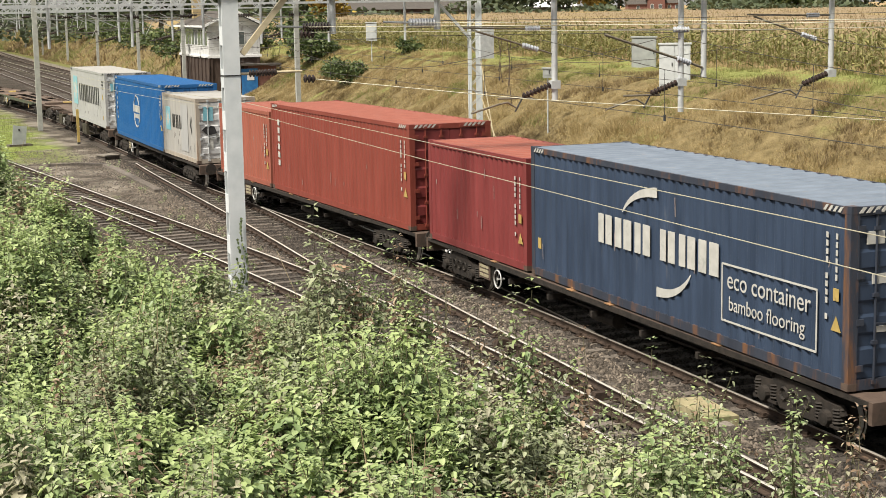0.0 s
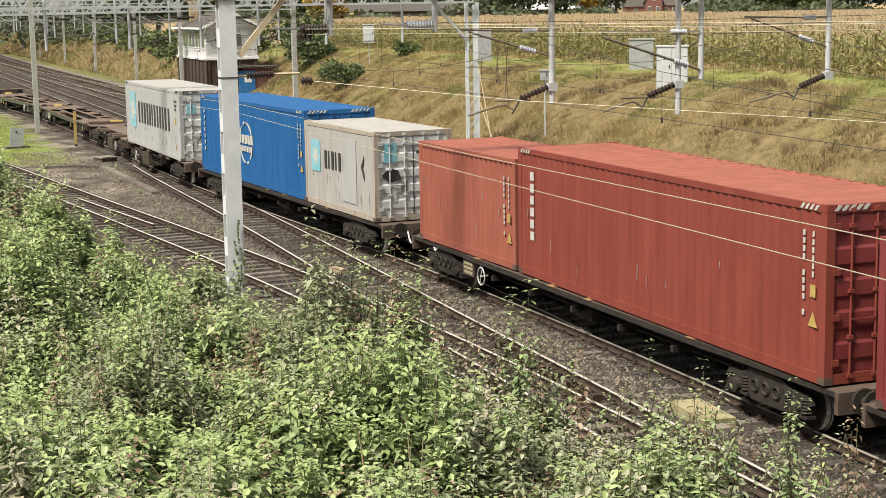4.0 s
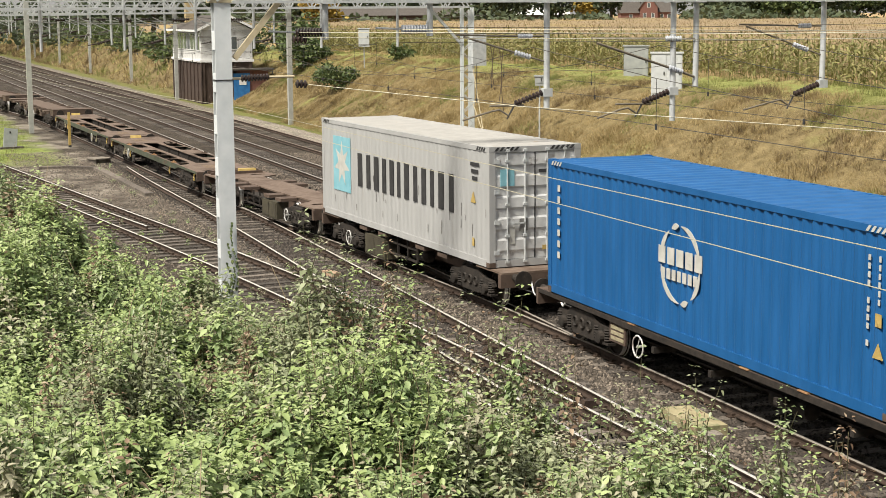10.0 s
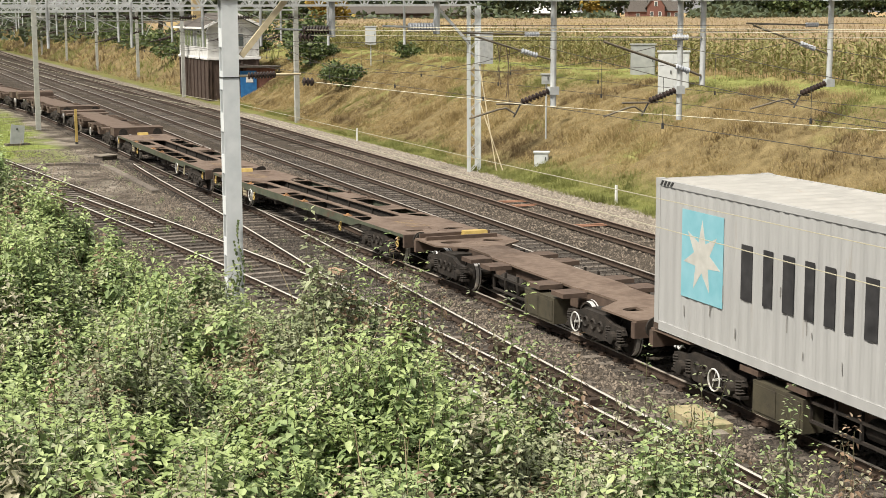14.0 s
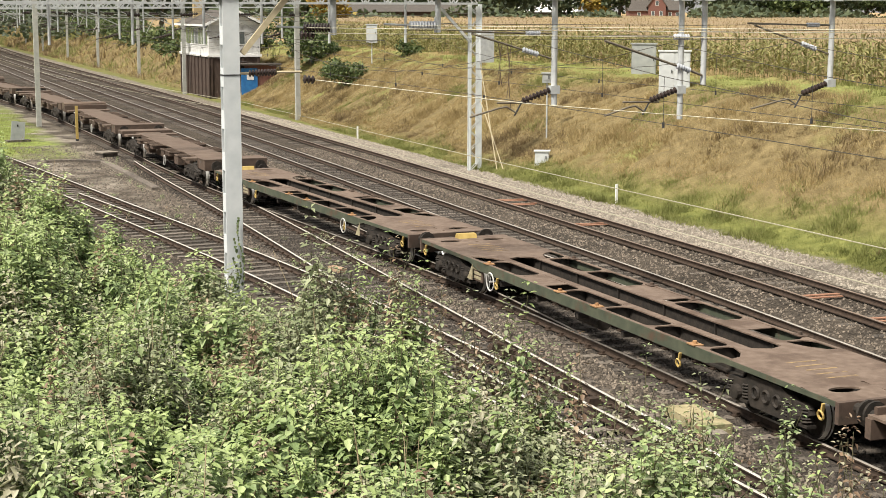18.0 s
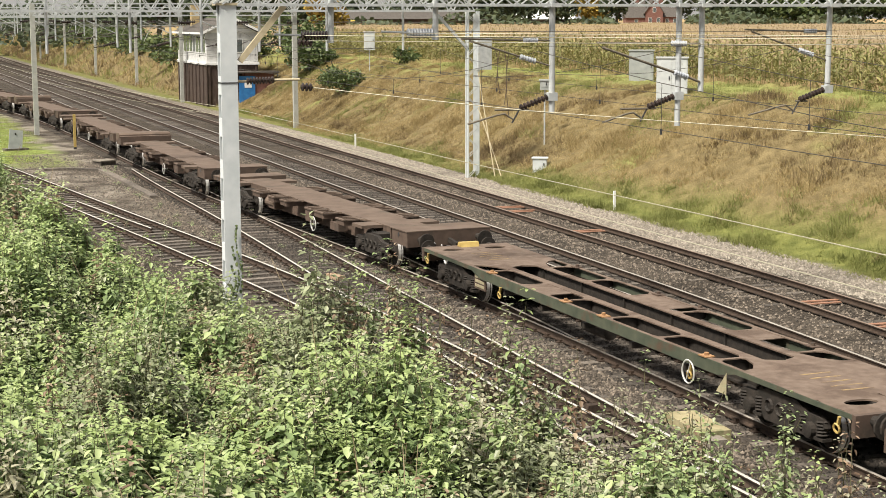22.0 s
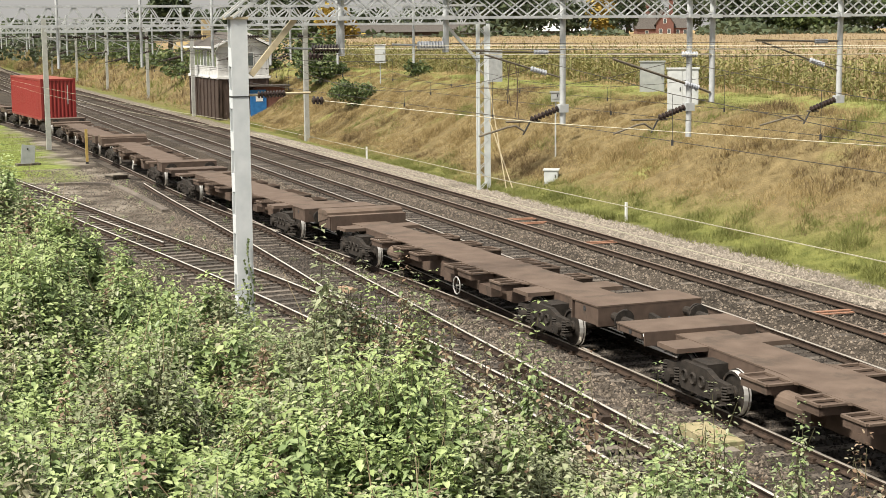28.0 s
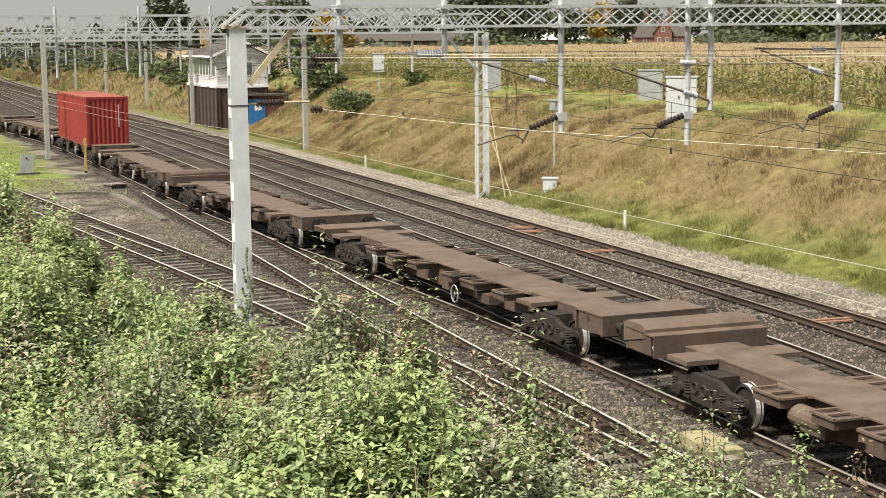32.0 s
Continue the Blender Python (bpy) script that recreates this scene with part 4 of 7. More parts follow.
def helix_mesh(R, r, height, turns, mat):
    """A coil spring standing on z = 0."""
    bm = bmesh.new()
    n, prev = turns * 8, None
    for i in range(n + 1):
        a = i * 2 * math.pi / 8
        c, u = Vector((R * math.cos(a), R * math.sin(a), height * i / n)), Vector((math.cos(a), math.sin(a), 0))
        ring = [bm.verts.new(c + u * r * math.cos(q) + Vector((0, 0, r * math.sin(q)))) for q in (0, 1.57, 3.14, 4.71)]
        if prev:
            for q in range(4):
                bm.faces.new((prev[q], prev[(q + 1) % 4], ring[(q + 1) % 4], ring[q]))
        prev = ring
    return mesh_of(bm, mat, "coil_spring")


SPRING = helix_mesh(0.095, 0.024, 0.27, 5, M_BOGIE)
bm = bmesh.new()
rings(bm, (0, 0.02, 0), (0, -0.2, 0), [(0, 0.18), (0.5, 0.18), (0.55, 0.14), (0.95, 0.13), (1, 0.09)], 14)
AXLE_BOX = mesh_of(bm, M_BOGIE, "axle_box")
bm = bmesh.new()
box(bm, -0.36, -0.09, -0.1, 0.36, 0.09, -0.05)
SPRING_SEAT = mesh_of(bm, M_BOGIE, "spring_seat")
M_RUST_ORANGE = material("orange_edged_rust", (0.22, 0.12, 0.06), (0.40, 0.23, 0.11), 6, 0.8, 0, 0.2, 40)
WHEELS = []


def bogie(wagon, x):
    b = part("bogie", BOLSTER, None, wagon, "grimy cast bogie with coil springs", at=pose(x, 0, 0))
    for s in (-1, 1):
        part("side_frame", SIDE_FRAME, None, b, at=pose(0, s * 1.06, 0, 0, 0, 0 if s < 0 else 180))
        for dx in (-0.9, 0.9):
            part("axle_box", AXLE_BOX, None, b, at=pose(dx, s * 1.02, WR, 0, 0, 0 if s < 0 else 180))
            part("spring_seat", SPRING_SEAT, None, b, at=pose(dx, s * 1.06, WR - 0.03))
            for q in (-0.24, 0.24):
                part("coil_spring", SPRING, None, b, at=pose(dx + q, s * 1.06, WR - 0.08))
    for dx in (-0.9, 0.9):
        WHEELS.append(part("wheelset", WHEELSET, None, b, "bright-rimmed steel wheelset", at=pose(dx, 0, WR)))


def couplings(wagon, L, z=0.85):
    for e in (-1, 1):
        for s in (-1, 1):
            bm = bmesh.new()
            tube(bm, (e * L, s * 0.87, z), (e * (L + 0.42), s * 0.87, z), 0.09, 10)
            tube(bm, (e * (L + 0.42), s * 0.87, z), (e * (L + 0.47), s * 0.87, z), 0.22, 14)
            part("buffer", bm, M_BOGIE, wagon)
        bm = bmesh.new()
        bar(bm, (e * L, 0, z - 0.05), (e * (L + 0.55), 0, z - 0.12), 0.1, 0.12)
        part("coupling", bm, M_BOGIE, wagon)
        for s in (-0.45, 0.45):
            bm = bmesh.new()
            pts = [Vector((e * (L + f * 0.5), s, z - 0.1 - 0.32 * math.sin(math.pi * f))) for f in (0, 0.25, 0.5, 0.75, 1)]
            for p, q in zip(pts, pts[1:]):
                tube(bm, p, q, 0.022, 6)
            part("brake_hose", bm, M_WHITE if s < 0 else M_BLACK, wagon)


def handwheel(wagon, x, z, r=0.26):
    bm = bmesh.new()
    hoop(bm, (x, -1.27, z), (0, 1, 0), r, 0.017, 20, 5)
    a = 1.2
    bar(bm, (x - r * math.cos(a), -1.27, z - r * math.sin(a)), (x + r * math.cos(a), -1.27, z + r * math.sin(a)), 0.014, 0.014)
    tube(bm, (x, -1.29, z), (x, -1.1, z), 0.025, 6)
    part("handbrake_wheel", bm, M_HANDWHEEL, wagon, "white handbrake wheel")


M_DULLCREAM = material("dull_cream_paint", (0.26, 0.23, 0.15), (0.38, 0.34, 0.22), 6, 0.7, 0, 0.1, 40, (0.16, 0.12, 0.08), 3, 0.55)
M_HANDWHEEL = material("scuffed_white_paint", (0.42, 0.42, 0.40), (0.6, 0.6, 0.57), 8, 0.6, 0, 0.05, 40, (0.22, 0.2, 0.17), 4, 0.55)


M_STRIPE = material("worn_yellow_stripe", (0.17, 0.12, 0.075), (0.34, 0.24, 0.11), 9, 0.75, 0, 0.1, 40, (0.15, 0.105, 0.08), 5, 0.5)


def skeleton_wagon(half, label, loaded=False, brake_end=-1):
    """A sixty-foot skeletal flat: end decks with oval holes, two long beams, outriggers and side sills between."""
    w = thing("flat_wagon", label, "wagon", "wagons of the train")
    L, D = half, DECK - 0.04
    # loaded: darker sills and decks, the containers' shade put into the colour
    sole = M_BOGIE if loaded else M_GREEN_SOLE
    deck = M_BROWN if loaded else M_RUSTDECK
    for e in (-1, 1):
        bm = bmesh.new()
        plate(bm, [(L - 3.3, -1.2), (L - 1.1, -1.2), (L - 1.1, 1.2), (L - 3.3, 1.2), (L - 3.42, 0.9), (L - 3.75, 0.68), (L - 4.3, 0.53), (L - 3.95, 0.3), (L - 3.8, 0), (L - 3.95, -0.3), (L - 4.3, -0.53), (L - 3.75, -0.68), (L - 3.42, -0.9)], D - 0.03, D)
        for y0, y1 in ((-1.2, 0), (0, 1.2)):
            holed(bm, L - 1.1, L - 0.35, y0, y1, 0.17, 0.3, D - 0.03, D)
        box(bm, L - 0.35, -1.2, D - 0.03, L - 0.1, 1.2, D)
        if e < 0:
            bm.transform(Matrix.Rotation(math.pi, 4, "Z"))
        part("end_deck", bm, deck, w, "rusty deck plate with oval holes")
        bm = bmesh.new()
        box(bm, min(e * (L - 0.1), e * L), -1.22, D - 0.36, max(e * (L - 0.1), e * L), 1.22, D)
        part("headstock", bm, M_BROWN, w)
        bm = bmesh.new()
        box(bm, min(e * (L - 3.2), e * (L - 0.1)), -0.35, D - 0.3, max(e * (L - 3.2), e * (L - 0.1)), 0.35, D - 0.04)
        part("draw_beam", bm, M_BOGIE, w)
    for y in (-0.42, 0.42):
        bm = bmesh.new()
        box(bm, -L + 4.0, y - 0.095, D - 0.03, L - 4.0, y + 0.095, D - 0.003)
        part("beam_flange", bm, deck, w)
        # webs and cross members take dark steel, bay shade put into colour
        bm = bmesh.new()
        box(bm, -L + 3.2, y - 0.02, D - 0.5, L - 3.2, y + 0.02, D - 0.03)
        box(bm, -L + 3.2, y - 0.1, D - 0.54, L - 3.2, y + 0.1, D - 0.5)
        part("long_beam", bm, M_BOGIE, w)
    for s in (-1, 1):
        bm = bmesh.new()
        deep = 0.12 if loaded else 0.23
        prism(bm, [(-L + 0.1, D - 0.005), (L - 0.1, D - 0.005), (L - 0.1, D - 0.09), (L - 3.5, D - 0.1), (L - 4.1, D - deep), (-L + 4.1, D - deep), (-L + 3.5, D - 0.1), (-L + 0.1, D - 0.09)], s * 1.2 - 0.012, s * 1.2 + 0.012)
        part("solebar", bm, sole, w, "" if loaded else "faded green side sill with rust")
        bm = bmesh.new()
        box(bm, -L + 3.3, s * 1.155 - 0.04, D - 0.02, L - 3.3, s * 1.155 + 0.04, D)
        part("sill_flange", bm, deck, w)
    n = 6
    step = (2 * L - 8.6) / (n - 1)
    for k in range(n):
        x = -L + 4.3 + step * k
        for s in (-1, 1):
            bm = bmesh.new()
            plate(bm, [(x - 0.24, s * 0.5), (x + 0.24, s * 0.5), (x + 0.1, s * 0.57), (x + 0.045, s * 0.62), (x + 0.045, s * 0.95), (x + 0.12, s * 1.06), (x + 0.26, s * 1.12), (x - 0.26, s * 1.12), (x - 0.12, s * 1.06), (x - 0.045, s * 0.95), (x - 0.045, s * 0.62), (x - 0.1, s * 0.57)], D - 0.028, D - 0.006)
            part("outrigger", bm, deck, w)
            bm = bmesh.new()
            prism(bm, [(s * 0.35, D - 0.03), (s * 1.17, D - 0.03), (s * 1.17, D - 0.16), (s * 0.35, D - 0.42)], x - 0.015, x + 0.015)
            bm.transform(Matrix(((0, 1, 0, 0), (1, 0, 0, 0), (0, 0, 1, 0), (0, 0, 0, 1))))
            part("outrigger_web", bm, M_BOGIE, w)
    # filled deck panels between the beams and the sills
    for s, k, ln in ((-1, 1, 1.35), (1, 2, 1.7), (1, 4, 0.9)):
        x = -L + 4.3 + step * k
        bm = bmesh.new()
        plate(bm, [(x + 0.05, s * 0.51), (x + ln, s * 0.51), (x + ln, s * 1.12), (x + 0.05, s * 1.12)], D - 0.026, D - 0.01)
        part("deck_panel", bm, deck, w)
    for k in range(n - 1):
        x = -L + 4.3 + step * (k + 0.5)
        bm = bmesh.new()
        box(bm, x - 0.05, -1.15, D - 0.42, x + 0.05, 1.15, D - 0.3)
        part("cross_member", bm, M_BOGIE, w)
    if not loaded:
        for e in (-1, 1):
            for k in range(5):
                bm = bmesh.new()
                x = e * (L - 1.5 - 0.3 * k)
                box(bm, x - 0.03, -0.42, D, x + 0.03, 0.2, D + 0.003)
                part("deck_stripe", bm, M_STRIPE, w, "worn yellow stripe on the deck")
    for x in (-L + 4.6, -0.9, 0.9, L - 4.6):
        for s in (-1, 1):
            bm = bmesh.new()
            box(bm, x - 0.14, s * 1.13 - 0.1, D, x + 0.14, s * 1.13 + 0.1, D + 0.02)
            tube(bm, (x, s * 1.13, D + 0.015), (x, s * 1.13, D + 0.07), 0.045, 8)
            part("container_spigot", bm, M_RUST_ORANGE if s < 0 else M_BROWN, w, "rusty orange container spigot")
    if not loaded:
        for x, z in ((-L + 0.45, 0.3), (-L + 5.3, 0.42), (L - 5.0, 0.42), (L - 0.45, 0.3)):
            bm = bmesh.new()
            hoop(bm, (x, -1.24, D - z), (0, 1, 0.2), 0.075, 0.022, 10, 5)
            bar(bm, (x + 0.03, -1.235, D - z + 0.07), (x + 0.06, -1.235, D - z + 0.2), 0.04, 0.05)
            part("lashing_ring", bm, M_YELLOW, w, "worn yellow lashing ring")
        bm = bmesh.new()
        bx = brake_end * (L - 3.75)
        prism(bm, [(bx, D - 0.12), (bx, D - 0.52), (bx - 0.34, D - 0.52)], -1.225, -1.215)
        part("brake_bracket", bm, M_DULLCREAM, w, "pale triangular bracket")
        bm = bmesh.new()
        prism(bm, [(-L + 0.12, D), (-L + 0.42, D), (-L + 0.36, D + 0.12), (-L + 0.18, D + 0.12)], -0.26, 0.26)
        part("end_stop", bm, M_YELLOW, w, "worn yellow end stop")
    bm = bmesh.new()
    box(bm, -L + 3.55, -1.16, D - 0.52, -L + 4.25, -1.13, D - 0.14)
    pl = part("data_plate", bm, M_BROWN, w, "framed data plate")
    for k in range(3):
        bm = bmesh.new()
        box(bm, -L + 3.62, -1.17, D - 0.47 + 0.11 * k, -L + 4.18, -1.16, D - 0.40 + 0.11 * k)
        part("data_bar", bm, M_DULLCREAM, pl)
    for x0, y0, ln in ((-0.6, -0.75, 1.1), (1.1, 0.6, 0.8)):
        bm = bmesh.new()
        tube(bm, (x0, y0, 0.5), (x0 + ln, y0, 0.5), 0.16, 12)
        part("air_tank", bm, M_BOGIE, w)
    handwheel(w, brake_end * (L - 5.0), 0.6, 0.215)
    couplings(w, L)
    for x in (-L + 2.2, L - 2.2):
        bogie(w, x)
    return w


def spine_wagon(half, label, block=False):
    """A dusty brown flat with one wide spine, slotted side pads for the containers, raised box ends and open bogies."""
    w = thing("flat_wagon", label, "wagon", "wagons of the train")
    L, D, E = half, DECK + 0.02, 1.26
    bm = bmesh.new()
    plate(bm, [(-L + 1.2, -0.57), (-L + 5.2, -0.57), (-L + 5.8, -0.68), (L - 5.8, -0.68), (L - 5.2, -0.57), (L - 1.2, -0.57), (L - 1.2, 0.57), (L - 5.2, 0.57), (L - 5.8, 0.68), (-L + 5.8, 0.68), (-L + 5.2, 0.57), (-L + 1.2, 0.57)], D - 0.03, D)
    part("spine_deck", bm, M_DUSTDECK, w, "dusty brown spine deck plate")
    for s in (-1, 1):
        bm = bmesh.new()
        prism(bm, [(-L + 0.3, D - 0.03), (-L + 0.3, D - 0.28), (-L + 4.2, D - 0.3), (-L + 5.6, D - 0.64), (L - 5.6, D - 0.64), (L - 4.2, D - 0.3), (L - 0.3, D - 0.28), (L - 0.3, D - 0.03)], s * 0.53 - 0.03, s * 0.53 + 0.03)
        part("spine_side", bm, M_BROWN, w)
        for x, ln in ((-L + 5.3, 0.45), (-L + 7.0, 0.34), (-1.2, 0.34), (1.3, 0.34), (L - 7.2, 0.45), (L - 5.3, 0.34)):
            y0, y1 = sorted((s * 0.6, s * 1.25))
            bm = bmesh.new()
            plate(bm, [(x - ln - 0.2, s * 0.6), (x - ln, s * 0.74), (x + ln, s * 0.74), (x + ln + 0.2, s * 0.6)], D - 0.05, D - 0.004)
            for q in (-0.05, 0.45, 0.95):
                xx = x + (2 * q - 0.9) * ln
                box(bm, xx - 0.04, min(s * 0.74, s * 1.21), D - 0.045, xx + 0.04, max(s * 0.74, s * 1.21), D - 0.008)
            box(bm, x - ln, min(s * 1.19, s * 1.25), D - 0.05, x + ln, max(s * 1.19, s * 1.25), D - 0.006)
            part("side_pad", bm, M_DUSTDECK, w, "slotted pad under a container corner")
            bm = bmesh.new()
            box(bm, x - ln + 0.02, y0 + 0.03, D - 0.2, x + ln - 0.02, y1 - 0.01, D - 0.06)
            part("pad_bracket", bm, M_BROWN, w)
    for e in (-1, 1):
        top, deep = (E, 0.44) if e > 0 or block else (D + 0.08, 0.18)
        x0, x1 = sorted((e * (L - 1.2), e * L))
        bm = bmesh.new()
        plate(bm, [(x0, -1.27), (x1, -1.27), (x1, 1.27), (x0, 1.27)], top - 0.03, top)
        part("end_deck", bm, M_DUSTDECK, w, "raised end deck plate")
        bm = bmesh.new()
        box(bm, min(e * (L - 0.1), e * (L - 0.004)), -1.25, top - deep, max(e * (L - 0.1), e * (L - 0.004)), 1.25, top - 0.03)
        part("headstock", bm, M_BROWN, w)
        for s in (-1, 1):
            bm = bmesh.new()
            box(bm, x0 + 0.12, s * 1.23 - 0.02, top - deep + 0.02, x1 - 0.1, s * 1.23 + 0.02, top - 0.03)
            side = part("end_side", bm, M_BROWN, w)
            # a proud black disc stands for the shade in the lifting hole
            bm = bmesh.new()
            tube(bm, (e * (L - 0.62), s * 1.252, top - min(0.14, deep / 2)), (e * (L - 0.62), s * 1.258, top - min(0.14, deep / 2)), 0.06, 12)
            part("lifting_hole_shade", bm, M_BLACK, side)
        bm = bmesh.new()
        box(bm, min(e * (L - 1.24), e * (L - 1.2)), -1.25, D - 0.2, max(e * (L - 1.24), e * (L - 1.2)), 1.25, top - 0.002)
        part("end_step", bm, M_BROWN, w)
        # a guard plate over one wheel of the bogie
        for s in (-1, 1):
            x = e * (L - 3.0) - 0.85
            bm = bmesh.new()
            prism(bm, [(x - 0.4, D - 0.01), (x + 0.4, D - 0.01), (x + 0.4, D - 0.1), (x - 0.4, D - 0.1)], min(s * 0.57, s * 1.24), max(s * 0.57, s * 1.24))
            part("bogie_guard", bm, M_DUSTDECK, w)
    bm = bmesh.new()
    rings(bm, (-3.9, -0.86, 0.7), (-2.9, -0.86, 0.7), [(0, 0.1), (0.08, 0.19), (0.92, 0.19), (1, 0.1)], 14)
    part("air_tank", bm, M_DUSTDECK, w)
    for x in (-L + 6.0, 0.4, 2.7):
        bm = bmesh.new()
        box(bm, x, -1.0, 0.5, x + 0.75, -0.7, 0.74)
        part("brake_box", bm, M_BROWN, w)
    if block:
        bm = bmesh.new()
        prism(bm, [(-L - 0.05, E - 0.3), (-L + 0.9, E - 0.1), (-L + 0.9, E + 0.07), (-L + 0.75, E + 0.14), (-L + 0.1, E + 0.14), (-L - 0.05, E + 0.07)], -1.27, 1.27)
        part("end_bulkhead", bm, M_DUSTDECK, w, "raised brown end block")
    handwheel(w, 1.9, 0.58, 0.22)
    couplings(w, L, 1.02)
    for x in (-L + 3.0, L - 3.0):
        bogie(w, x)
    return w


M_OLIVE = material("grimy_olive_paint", (0.036, 0.032, 0.022), (0.078, 0.068, 0.042), 4, 0.75, 0, 0.2, 40, (0.04, 0.034, 0.024), 2, 0.5)


def short_wagon(half, label, yellow=False, box_end=1):
    """A short flat for one forty-foot box: a narrow centre deck, brackets at its sides, an equipment box slung below."""
    w = thing("flat_wagon", label, "wagon", "wagons of the train")
    L, D = half, DECK - 0.03
    bm = bmesh.new()
    plate(bm, [(-L + 1.5, -0.5), (-L + 3.4, -0.5), (-L + 3.9, -0.62), (L - 3.9, -0.62), (L - 3.4, -0.5), (L - 0.7, -0.5), (L - 0.7, 0.5), (L - 3.4, 0.5), (L - 3.9, 0.62), (-L + 3.9, 0.62), (-L + 3.4, 0.5), (-L + 1.5, 0.5)], D - 0.05, D)
    part("centre_deck", bm, M_RUSTDECK, w, "rusty centre deck plate")
    for e in (-1, 1):
        bm = bmesh.new()
        for y0, y1 in ((-1.2, 0), (0, 1.2)):
            holed(bm, L - 1.5, L - 0.7, y0, y1, 0.2, 0.3, D - 0.04, D + 0.003)
        box(bm, L - 0.7, -1.2, D - 0.04, L, 1.2, D + 0.003)
        plate(bm, [(L - 2.1, -0.5), (L - 1.5, -1.2), (L - 1.5, 1.2), (L - 2.1, 0.5)], D - 0.04, D + 0.003)
        if e < 0:
            bm.transform(Matrix.Rotation(math.pi, 4, "Z"))
        part("end_deck", bm, M_RUSTDECK, w)
        bm = bmesh.new()
        box(bm, min(e * (L - 0.15), e * L), -1.24, D - 0.36, max(e * (L - 0.15), e * L), 1.24, D - 0.04)
        part("headstock", bm, M_BROWN, w)
    for s in (-1, 1):
        bm = bmesh.new()
        prism(bm, [(-L + 0.2, D - 0.05), (-L + 0.2, D - 0.24), (-L + 3.2, D - 0.26), (-L + 4.0, D - 0.5), (L - 4.0, D - 0.5), (L - 3.2, D - 0.26), (L - 0.2, D - 0.24), (L - 0.2, D - 0.05)], s * 0.46 - 0.03, s * 0.46 + 0.03)
        part("long_beam", bm, M_BROWN, w)
        for x in (-L + 3.6, -1.4, 1.4, L - 3.6):
            bm = bmesh.new()
            box(bm, x - 0.3, min(s * 0.62, s * 1.2), D - 0.12, x + 0.3, max(s * 0.62, s * 1.2), D - 0.02)
            part("side_bracket", bm, M_BROWN, w)
        bm = bmesh.new()
        x0, x1 = sorted((box_end * (L - 5.3), box_end * (L - 3.75)))
        box(bm, x0, s * 1.0 - 0.2, 0.2, x1, s * 1.0 + 0.2, 0.78)
        for k in range(2):
            box(bm, x0 + 0.06 + 0.74 * k, s * 1.205 - 0.012, 0.26, x0 + 0.74 + 0.74 * k, s * 1.205 + 0.012, 0.72)
        part("equipment_box", bm, M_OLIVE, w, "olive equipment box slung under the deck")
        bm = bmesh.new()
        x0, x1 = sorted((box_end * (L - 7.4), box_end * (L - 5.3)))
        for z in (0.42, 0.74):
            bar(bm, (x0, s * 1.05, z), (x1, s * 1.05, z), 0.05, 0.05)
        for k in range(4):
            x = x0 + (x1 - x0) * k / 3
            bar(bm, (x, s * 1.05, 0.42), (x, s * 1.05, 0.9), 0.05, 0.05)
        part("equipment_frame", bm, M_BOGIE, w)
    bm = bmesh.new()
    rings(bm, (-box_end * 1.2, -0.8, 0.6), (-box_end * 0.1, -0.8, 0.6), [(0, 0.1), (0.08, 0.18), (0.92, 0.18), (1, 0.1)], 12)
    part("air_tank", bm, M_BOGIE, w)
    if yellow:
        bm = bmesh.new()
        prism(bm, [(-L + 0.1, D), (-L + 0.45, D), (-L + 0.4, D + 0.17), (-L + 0.14, D + 0.17)], 0.1, 0.75)
        part("end_stop", bm, M_YELLOW, w, "yellow end stop")
        bm = bmesh.new()
        box(bm, -L + 0.02, -1.1, D, -L + 0.1, 0.95, D + 0.12)
        box(bm, -L + 0.5, -1.1, D, -L + 0.6, 0.95, D + 0.1)
        part("end_bulkhead", bm, M_BROWN, w)
    handwheel(w, box_end * (L - 2.55), 0.5, 0.2)
    couplings(w, L)
    for x in (-L + 2.0, L - 2.0):
        bogie(w, x)
    return w


J = [(-19.4, -38.9, "f"), (-39.6, -59.1, "f"), (-61.3, -80.7, "f"), (-82.7, -95.7, "s"), (-96.4, -108.8, "sy"), (-109.6, -128.6, "f"), (-129.4, -148.6, "fy"), (-149.6, -168.6, "p"), (-169.6, -188.6, "pb"),
     (-189.8, -209.4, "p"), (-210.4, -229.2, "pb"), (-230.4, -249.4, "p"), (-250.4, -269.4, "p"), (-270.4, -289.4, "p"), (-290.4, -309.4, "pb"), (1.6, -18.6, "f")]
for a, b, kind in J:
    half = (a - b) / 2
    if kind[0] == "f":
        loaded = b > -90
        w = skeleton_wagon(half, "rusty skeletal container flat wagon under a load" if loaded else "rusty skeletal container flat wagon with green side sills", loaded, 1 if "y" in kind else -1)
    elif kind[0] == "s":
        w = short_wagon(half, "short brown container flat wagon with slung equipment boxes", "y" in kind, 1 if "y" in kind else -1)
    else:
        w = spine_wagon(half, "dusty brown spine container flat wagon with open bogies", "b" in kind)
    keyed(w, (a + b) / 2, half - 2.1, 0.0)

# ---- overhead line: gantries, cantilevers, wires ----


M_FITTING = material("weathered_dark_fitting", (0.13, 0.11, 0.085), (0.24, 0.21, 0.165), 8, 0.7, 0.3)


def ribbed(bm, p, q, r, n):
    """A porcelain insulator: a rod with n sheds."""
    radii = [(0, r * 0.45)]
    for k in range(n):
        f0, f1 = (k + 0.15) / n, (k + 0.85) / n
        radii += [(f0, r * 0.45), (f0 + 0.2 / n, r), (f1 - 0.15 / n, r * 0.9), (f1, r * 0.45)]
    radii.append((1, r * 0.45))
    rings(bm, p, q, radii, 10)


